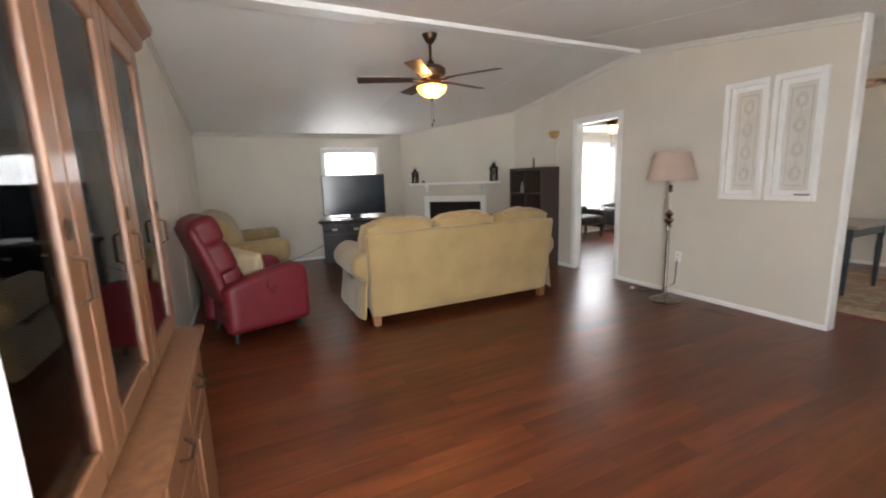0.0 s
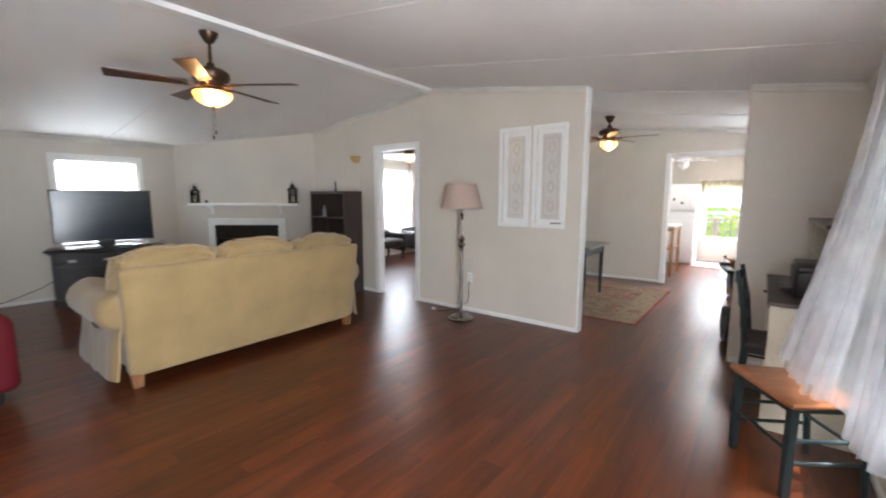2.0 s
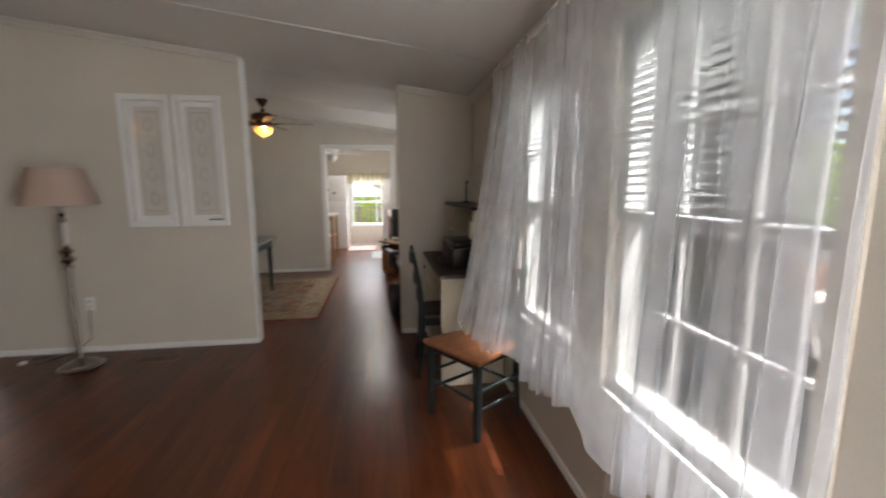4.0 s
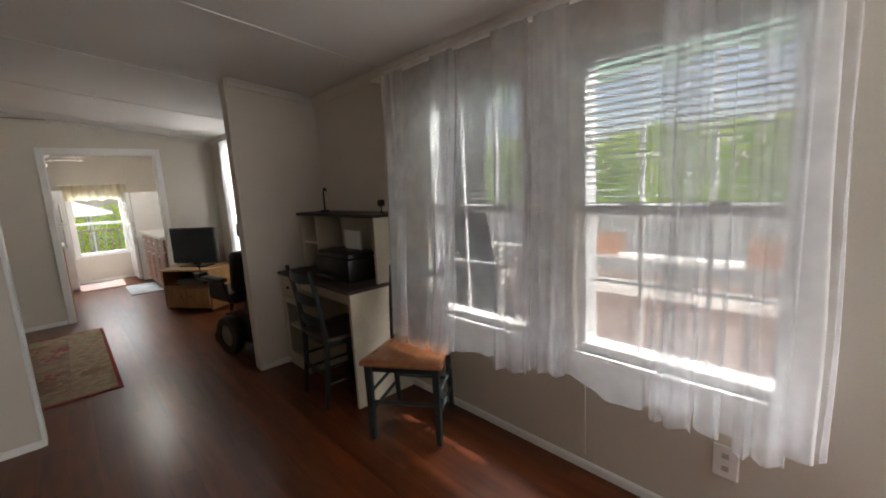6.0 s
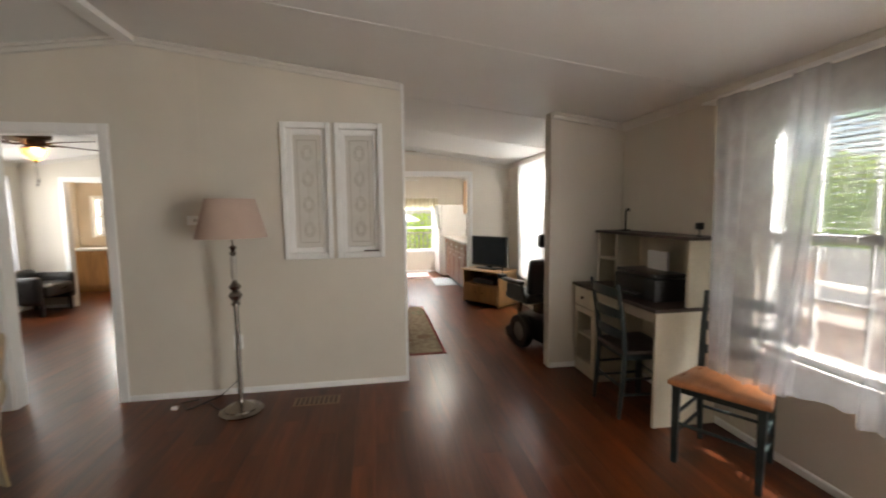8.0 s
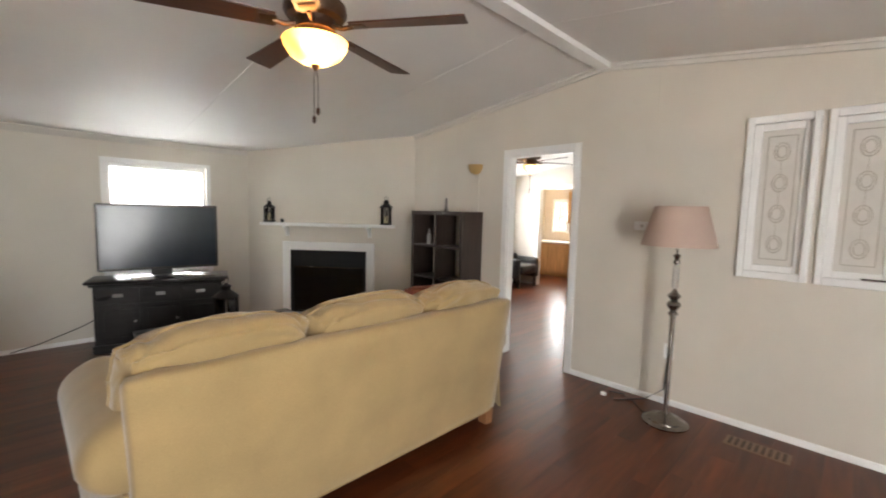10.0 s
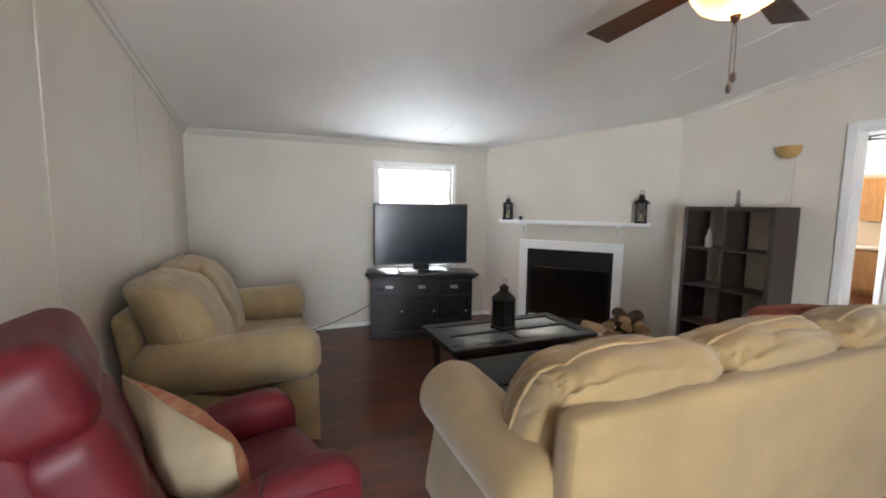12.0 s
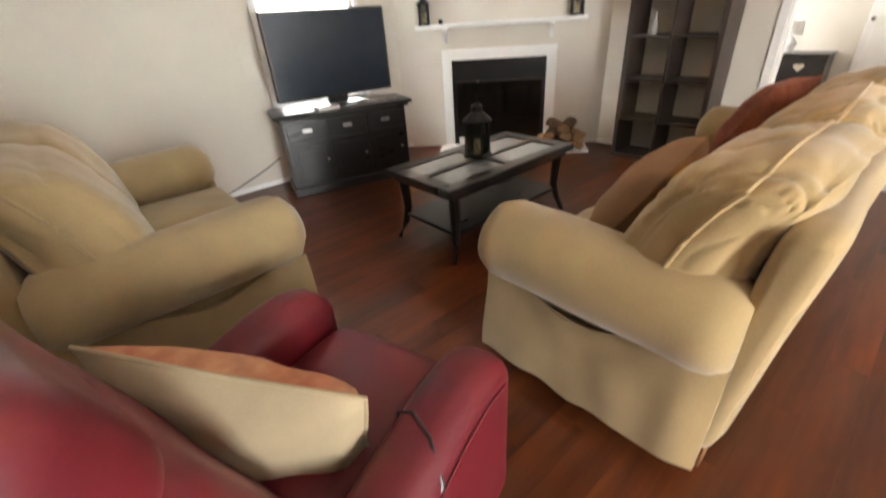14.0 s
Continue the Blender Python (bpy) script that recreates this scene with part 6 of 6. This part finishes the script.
part("head_post", tube([(0, -0.06, 0.88), (0, -0.11, 1.00), (-0.01, -0.11, 1.12)], 0.014, 8), M_IRON, wc)
for sx in (-1, 1):
    part("armrest", box(sx * 0.26 - 0.04, sx * 0.26 + 0.04, 0.0, 0.36, 0.66, 0.70, 0.015), M_BLACK, wc, smooth=True)
    part("arm_post", tube([(sx * 0.24, -0.04, 0.47), (sx * 0.26, 0.02, 0.67)], 0.014, 8), M_IRON, wc)
    part("side_guard", box(sx * 0.235 - 0.008, sx * 0.235 + 0.008, 0.0, 0.34, 0.50, 0.64, 0.006), M_BLACK, wc)
    w = part("drive_wheel", lathe([(0.10, -0.04), (0.165, -0.04), (0.175, -0.025), (0.175, 0.025), (0.165, 0.04), (0.10, 0.04)], 28), M_BLACK, wc, smooth=True)
    w.matrix_basis = pose(sx * 0.255, 0.02, 0.175, 0, 90, 0)
    part("rim", lathe([(0, -0.03), (0.05, -0.034), (0.10, -0.03), (0.10, 0.03), (0.05, 0.034), (0, 0.03)], 20), M_RIM, w)
    for sy in (-0.36, 0.36):
        c = part("caster", lathe([(0, -0.022), (0.06, -0.022), (0.072, -0.01), (0.072, 0.01), (0.06, 0.022), (0, 0.022)], 18), M_BLACK, wc, smooth=True)
        c.matrix_basis = pose(sx * 0.19, sy, 0.073, 0, 90, 0)
        part("caster_fork", tube([(sx * 0.16, sy * 0.6, 0.2), (sx * 0.16, sy, 0.17), (sx * 0.16, sy, 0.08)], 0.012, 6), M_IRON, wc)
joy = part("joystick_box", box(-0.30, -0.22, 0.36, 0.47, 0.67, 0.725, 0.012), M_BLACK, wc)
part("stick", lathe([(0.004, 0.725), (0.004, 0.765), (0.014, 0.775), (0.012, 0.795), (0, 0.80)], 10, (-0.26, 0.42, 0)), M_BLACK, joy)
part("footplate", box(-0.16, 0.16, 0.30, 0.42, 0.10, 0.12, 0.008), M_IRON, wc)
part("leg_rest", tube([(0, 0.40, 0.46), (0, 0.46, 0.28), (0, 0.40, 0.12)], 0.018, 8), M_IRON, wc)

# ---- kitchen ----
M_COUNTER = mat("pale_laminate_counter", (0.66, 0.64, 0.60), 0.3, var=0.06, scale=30)
for k in range(4):
    x = 9.90 + 0.50 * k
    cab = thing("base_cabinet", "cherry-stained kitchen base cabinet with drawer and door", "cabinet", (x, SOUTH + 0.003, 0), group="kitchen base cabinets")
    part("body", box(0, 0.498, 0, 0.70, 0.09, 0.87), M_CHERRY, cab)
    part("toe_kick", box(0, 0.498, 0, 0.635, 0, 0.09), M_BLACK, cab)
    d = part("drawer", box(0.02, 0.478, 0.70, 0.718, 0.70, 0.85, 0.005), M_CHERRY, cab)
    part("knob", lathe([(0, 0.022), (0.012, 0.018), (0.005, 0)], 10), M_TRIM, d).matrix_basis = pose(0.25, 0.718, 0.775, -90)
    d = part("door", box(0.02, 0.478, 0.70, 0.718, 0.11, 0.68, 0.005), M_CHERRY, cab)
    part("door_panel", box(0.09, 0.41, 0.718, 0.725, 0.18, 0.61, 0.005), M_CHERRY, d)
    part("knob", lathe([(0, 0.022), (0.012, 0.018), (0.005, 0)], 10), M_TRIM, d).matrix_basis = pose(0.43, 0.718, 0.6, -90)
ct = thing("kitchen_worktop", "pale laminate kitchen worktop on cherry cabinets", "worktop", (9.88, SOUTH + 0.003, 0.872))
part("slab", box(0, 2.04, 0, 0.745, 0, 0.035, 0.006), M_COUNTER, ct)
part("splashback", box(0, 2.04, 0, 0.018, 0.035, 0.13), M_COUNTER, ct)
for k in range(2):
    uc = thing("wall_cabinet", "honey oak kitchen wall cabinet", "cabinet", (10.9 + 0.5 * k, SOUTH + 0.003, 1.38), group="kitchen wall cabinets")
    part("body", box(0, 0.498, 0, 0.30, 0, 0.70), M_OAK, uc)
    d = part("door", box(0.01, 0.488, 0.30, 0.318, 0.01, 0.69, 0.005), M_OAK, uc)
    part("door_panel", box(0.08, 0.418, 0.318, 0.324, 0.08, 0.62, 0.005), M_OAK, d)
to = thing("toaster", "steel toaster on the kitchen worktop", "toaster", (11.2, 0.42, 0.908))
part("shell", box(-0.14, 0.14, -0.08, 0.08, 0.01, 0.19, 0.03), M_NICKEL, to, smooth=True)
part("base", box(-0.13, 0.13, -0.07, 0.07, 0, 0.015), M_BLACK, to)


def fridge(at, turn, w, d, h, label):
    s = thing("refrigerator", label, "refrigerator", at, turn)
    part("body", box(-w / 2, w / 2, 0, d - 0.06, 0.02, h, 0.01), M_WHITE, s)
    for a, b in ((0.05, h * 0.66), (h * 0.67, h)):
        dd = part("door", box(-w / 2, w / 2, d - 0.055, d, a, b, 0.012), M_WHITE, s, smooth=True)
        part("handle", tube([(-w / 2 + 0.06, d, a + 0.05 if a > 0.5 else b - 0.35), (-w / 2 + 0.06, d + 0.04, (a + 0.08) if a > 0.5 else b - 0.31),
                             (-w / 2 + 0.06, d + 0.04, (a + 0.3) if a > 0.5 else b - 0.07), (-w / 2 + 0.06, d, (a + 0.33) if a > 0.5 else b - 0.03)], 0.012, 8), M_WHITE, dd)
    for x, z in ((0.05, 1.35), (0.16, 1.42), (-0.1, 1.28)):
        part("magnet", box(x - 0.02, x + 0.02, d, d + 0.005, z - 0.025, z + 0.025, 0.002), M_BRONZE, s)
    for sx in (-1, 1):
        part("foot", box(sx * w / 2.4 - 0.02, sx * w / 2.4 + 0.02, 0.05, 0.1, 0, 0.02), M_BLACK, s)
    return s


fridge((12.42, SOUTH + 0.02, 0), 0, 0.72, 0.82, 1.58, "white two-door refrigerator with small magnets beside the window")
fridge((12.81, 2.10, 0), 90, 0.70, 0.70, 1.66, "tall white refrigerator with magnets beside the kitchen window")
bar = thing("kitchen_cart", "oak kitchen cart with white top and square legs", "cart", (10.75, 2.12, 0))
part("top", box(-0.4, 0.4, -0.28, 0.28, 0.87, 0.90, 0.006), M_COUNTER, bar)
for sx in (-1, 1):
    for sy in (-1, 1):
        part("leg", box(sx * 0.36 - 0.025, sx * 0.36 + 0.025, sy * 0.245 - 0.025, sy * 0.245 + 0.025, 0, 0.87, 0.004), M_OAK, bar)
part("shelf", box(-0.36, 0.36, -0.25, 0.25, 0.48, 0.50, 0.003), M_OAKX, bar)
part("rail", box(-0.36, 0.36, -0.25, 0.25, 0.80, 0.87, 0.003), M_OAKX, bar)
for (x, y, w, d, c) in ((12.35, 1.45, 0.42, 0.30, (0.45, 0.33, 0.31)), (11.3, 0.98, 0.45, 0.22, (0.42, 0.46, 0.50))):
    m = thing("kitchen_mat", "small pale woven mat on the kitchen floor", "mat", (x, y, 0.001))
    part("weave", box(-w, w, -d, d, 0, 0.01, 0.003), mat("woven_mat", c, 0.9, var=0.2, scale=20), m)
vl = thing("window_valance", "cream gathered valance over the kitchen window", "valance", (EAST - 0.03, 1.315, 1.62))
bm = bmesh.new()
cols_ = []
for i in range(61):
    y = -0.46 + 0.92 * i / 60
    dx = 0.018 * math.sin(i * 0.9)
    cols_.append([bm.verts.new((dx, y, 0.14)), bm.verts.new((dx - 0.01, y, -0.02)), bm.verts.new((1.4 * dx - 0.015, y, -0.13 + 0.015 * math.sin(i * 0.45)))])
for p, q in zip(cols_, cols_[1:]):
    for j in range(2):
        bm.faces.new((p[j], q[j], q[j + 1], p[j + 1]))
part("cloth", bm, cloth_sheer("cream_valance_cloth", (0.75, 0.68, 0.5), 0.1), vl, smooth=True, sharp=180)
part("rod", tube([(0.0, -0.48, 0.14), (0.0, 0.48, 0.14)], 0.008, 8), M_TRIM, vl)
kl = thing("ceiling_light", "long white fluorescent kitchen ceiling light, lit", "ceiling light", (10.9, 1.15, ceil_z(1.15) - 0.075))
part("diffuser", box(-0.6, 0.6, -0.12, 0.12, 0.0, 0.05, 0.01), mat("lit_diffuser", (0.8, 0.8, 0.8), 0.5, var=0.02, emit=(1.0, 0.97, 0.92, 16.0)), kl)
part("housing", box(-0.62, 0.62, -0.14, 0.14, 0.05, 0.07, 0.004), M_WHITE, kl)

# ---- bedroom and bath beyond ----
dz = thing("nightstand", "black painted nightstand with a pale heart on its door", "nightstand", (BED_E - 0.02, 5.60, 0), 90)
part("body", box(-0.40, 0.40, 0.0, 0.44, 0.06, 0.57, 0.005), M_DARK, dz)
part("top", box(-0.42, 0.42, 0.0, 0.47, 0.57, 0.595, 0.006), M_DARK, dz)
d = part("door", box(-0.38, 0.38, 0.44, 0.455, 0.08, 0.55, 0.004), M_DARK, dz)
heart = [(0.0, -0.05)]
for i in range(13):
    a_ = math.radians(-35 + 215 * i / 12)
    heart.append((0.030 + 0.033 * math.cos(a_), 0.022 + 0.030 * math.sin(a_)))
heart += [(-x_, z_) for x_, z_ in heart[:0:-1]]
bm = bmesh.new()
slab(heart, 0.455, 0.463, bm)
bm.transform(Matrix.Translation((-0.12, 0, 0.42)))
part("heart_plate", bm, M_CREAM, d, "pale heart-shaped plate")
for sx in (-0.37, 0.37):
    for sy in (0.05, 0.40):
        part("foot", box(sx - 0.03, sx + 0.03, sy - 0.03, sy + 0.03, 0, 0.06, 0.004), M_DARK, dz)
tl = thing("table_lamp", "white ceramic table lamp with white shade on the nightstand", "table lamp", (10.0, 5.70, 0.596))
part("base", lathe([(0, 0), (0.07, 0), (0.075, 0.015), (0.05, 0.03), (0.085, 0.09), (0.08, 0.13), (0.03, 0.19), (0.012, 0.21), (0.012, 0.26), (0, 0.26)], 20), M_WHITE, tl, smooth=True)
part("shade", lathe([(0.12, 0.22), (0.10, 0.40), (0.096, 0.40), (0.116, 0.222), (0.12, 0.22)], 24), M_WHITE, tl, smooth=True)


def armchair(at, turn):
    s = thing("bedroom_armchair", "dark upholstered armchair below the bedroom window", "armchair", at, turn, group="bedroom armchairs")
    M = M_DARK
    part("seat", soft(0.28, 0.28, 0.09, 0.05, 6, puff=0.02), M, s, smooth=True).location = (0, 0.05, 0.36)
    part("backrest", soft(0.30, 0.08, 0.18, 0.06, 6), M, s, smooth=True).location = (0, -0.24, 0.46)
    for sx in (-1, 1):
        part("arm", soft(0.06, 0.28, 0.20, 0.05, 6), M, s, smooth=True).location = (sx * 0.32, 0.02, 0.38)
    for sx in (-0.28, 0.28):
        for sy in (-0.22, 0.26):
            part("leg", box(sx - 0.02, sx + 0.02, sy - 0.02, sy + 0.02, 0, 0.29), M, s)
    return s


ac = armchair((9.90, 7.30, 0), 180)
copy_thing(ac, pose(8.80, 7.30, 0, 0, 0, 176))
# bath: oak vanity with mirror, seen through the inner doorway
bm = bmesh.new()
for ya, yb, za, zb in ((4.2, 7.46, 0, 2.2), (7.82, NORTH, 0, 2.2), (7.46, 7.82, 0, 1.05), (7.46, 7.82, 1.78, 2.2)):
    box(12.2, 12.3, ya, yb, za, zb, 0, bm)
tagged(part("wall_bath", bm, mat("warm_cream_paint", (0.64, 0.55, 0.44), 0.5, var=0.06, scale=3)), "warm cream bathroom wall", "wall", kind="structure")
sash_window("window_9", "bright bathroom window above the vanity", 90, (12.2, 7.64, 0), 0.36, 1.05, 1.78, 1, 1, 0.10)
daylight("daylight_bath_window", 12.31, 7.64, 1.41, 0.34, 0.7, (-1, 0, 0), 12)
va = thing("bathroom_vanity", "oak bathroom vanity with pale basin top", "vanity", (12.16, 7.40, 0), 90)
part("body", box(-0.65, 0.65, 0, 0.5, 0.08, 0.78), M_OAK, va)
part("toe_kick", box(-0.65, 0.65, 0, 0.44, 0, 0.08), M_OAK, va)
part("top", box(-0.67, 0.67, 0, 0.53, 0.78, 0.82, 0.008), M_COUNTER, va)
for k in range(3):
    part("door", box(-0.62 + 0.42 * k, -0.23 + 0.42 * k, 0.5, 0.515, 0.12, 0.74, 0.004), M_OAK, va)
mi = thing("bathroom_cabinet", "oak bathroom wall cabinet beside the window", "cabinet", (12.19, 7.2, 1.25), 90)
part("body", box(-0.17, 0.17, 0, 0.16, 0.0, 0.75, 0.006), M_OAK, mi)
part("door", box(-0.16, 0.16, 0.16, 0.176, 0.01, 0.74, 0.006), M_OAK, mi)
bl_ = thing("bathroom_light", "round lit bathroom ceiling light", "ceiling light", (11.3, 6.6, ceil_z(6.6) - 0.09))
part("globe", lathe([(0.13, 0.06), (0.13, 0.04), (0.09, 0.01), (0, 0)], 20), M_BULB, bl_, smooth=True)
part("ring", lathe([(0, 0.085), (0.15, 0.085), (0.15, 0.058), (0.13, 0.058)], 20), M_TRIM, bl_)
bulb("bulb_bath", 11.3, 6.6, 2.05, 9, 0.08)
bd = thing("door_2", "white panel door standing closed in the bedroom", "door", (BED_E - 0.002, 4.62, 0), 90, kind="structure")
part("leaf", box(-0.38, 0.38, 0, 0.03, 0.01, 2.0, 0.003), M_TRIM, bd)
for a, b in ((0.15, 0.95), (1.1, 1.85)):
    for c, d in ((-0.30, -0.04), (0.04, 0.30)):
        part("door_panel", box(c, d, 0.03, 0.036, a, b, 0.004), M_TRIM, bd)
part("knob", lathe([(0, 0.06), (0.025, 0.05), (0.026, 0.035), (0.01, 0.02), (0.01, 0)], 14), M_NICKEL, bd).matrix_basis = pose(0.32, 0.03, 0.98, -90)

# ---- floor planks, laid along the house ----
PW, PL = 0.125, 1.22


def plank_mesh(w, ln):
    b = bmesh.new()
    e = 0.0005
    for a in ((-0.5 * ln, -0.5 * w, -0.0005), (0.5 * ln, -0.5 * w, -0.0005), (0.5 * ln, 0.5 * w, -0.0005), (-0.5 * ln, 0.5 * w, -0.0005),
              (-0.5 * ln + e, -0.5 * w + e, 0), (0.5 * ln - e, -0.5 * w + e, 0), (0.5 * ln - e, 0.5 * w - e, 0), (-0.5 * ln + e, 0.5 * w - e, 0)):
        b.verts.new(a)
    b.verts.ensure_lookup_table()
    for f in ((4, 5, 6, 7), (0, 1, 5, 4), (1, 2, 6, 5), (2, 3, 7, 6), (3, 0, 4, 7)):
        b.faces.new([b.verts[i] for i in f])
    me = bpy.data.meshes.new("plank")
    b.to_mesh(me)
    b.free()
    me.materials.append(M_FLOOR)
    return me


full = plank_mesh(PW, PL)
random.seed(21)
near, verts, faces = 0, [], []
row = 0
y = SOUTH + PW / 2
while y < NORTH:
    x = WEST - (0, 0.41, 0.82, 0.2, 0.61, 1.0)[row % 6] + PL / 2
    while x - PL / 2 < EAST:
        lo_, hi_ = max(x - PL / 2, WEST - 0.05), min(x + PL / 2, EAST + 0.05)
        if hi_ - lo_ < PL - 0.001:                        # cut ends along the walls
            k = len(verts)
            cut = [(min(max(x + v.co.x, lo_), hi_), y + v.co.y, v.co.z) for v in full.vertices]
            verts += cut
            faces += [tuple(k + i for i in p.vertices) for p in full.polygons]
        elif x > WEST and x < PART - 0.3 and 0.3 < y < 8.0 and near < 300 and x - PL / 2 > WEST - 0.1:
            o = new("plank", full)
            o.location = (x, y, 0)
            o.rotation_euler = (math.radians(random.uniform(-0.22, 0.22)), math.radians(random.uniform(-0.05, 0.05)), 0)
            o.parent = floor
            near += 1
        else:
            k = len(verts)
            verts += [(x + v.co.x, y + v.co.y, v.co.z) for v in full.vertices]
            faces += [tuple(k + i for i in p.vertices) for p in full.polygons]
        x += PL
    y += PW
    row += 1
me = bpy.data.meshes.new("far_planks")
me.from_pydata(verts, [], faces)
me.materials.append(M_FLOOR)
fp_ = new("far_planks", me)
fp_.parent = floor
tagged(fp_, "red-brown laminate planks", kind="stuff")
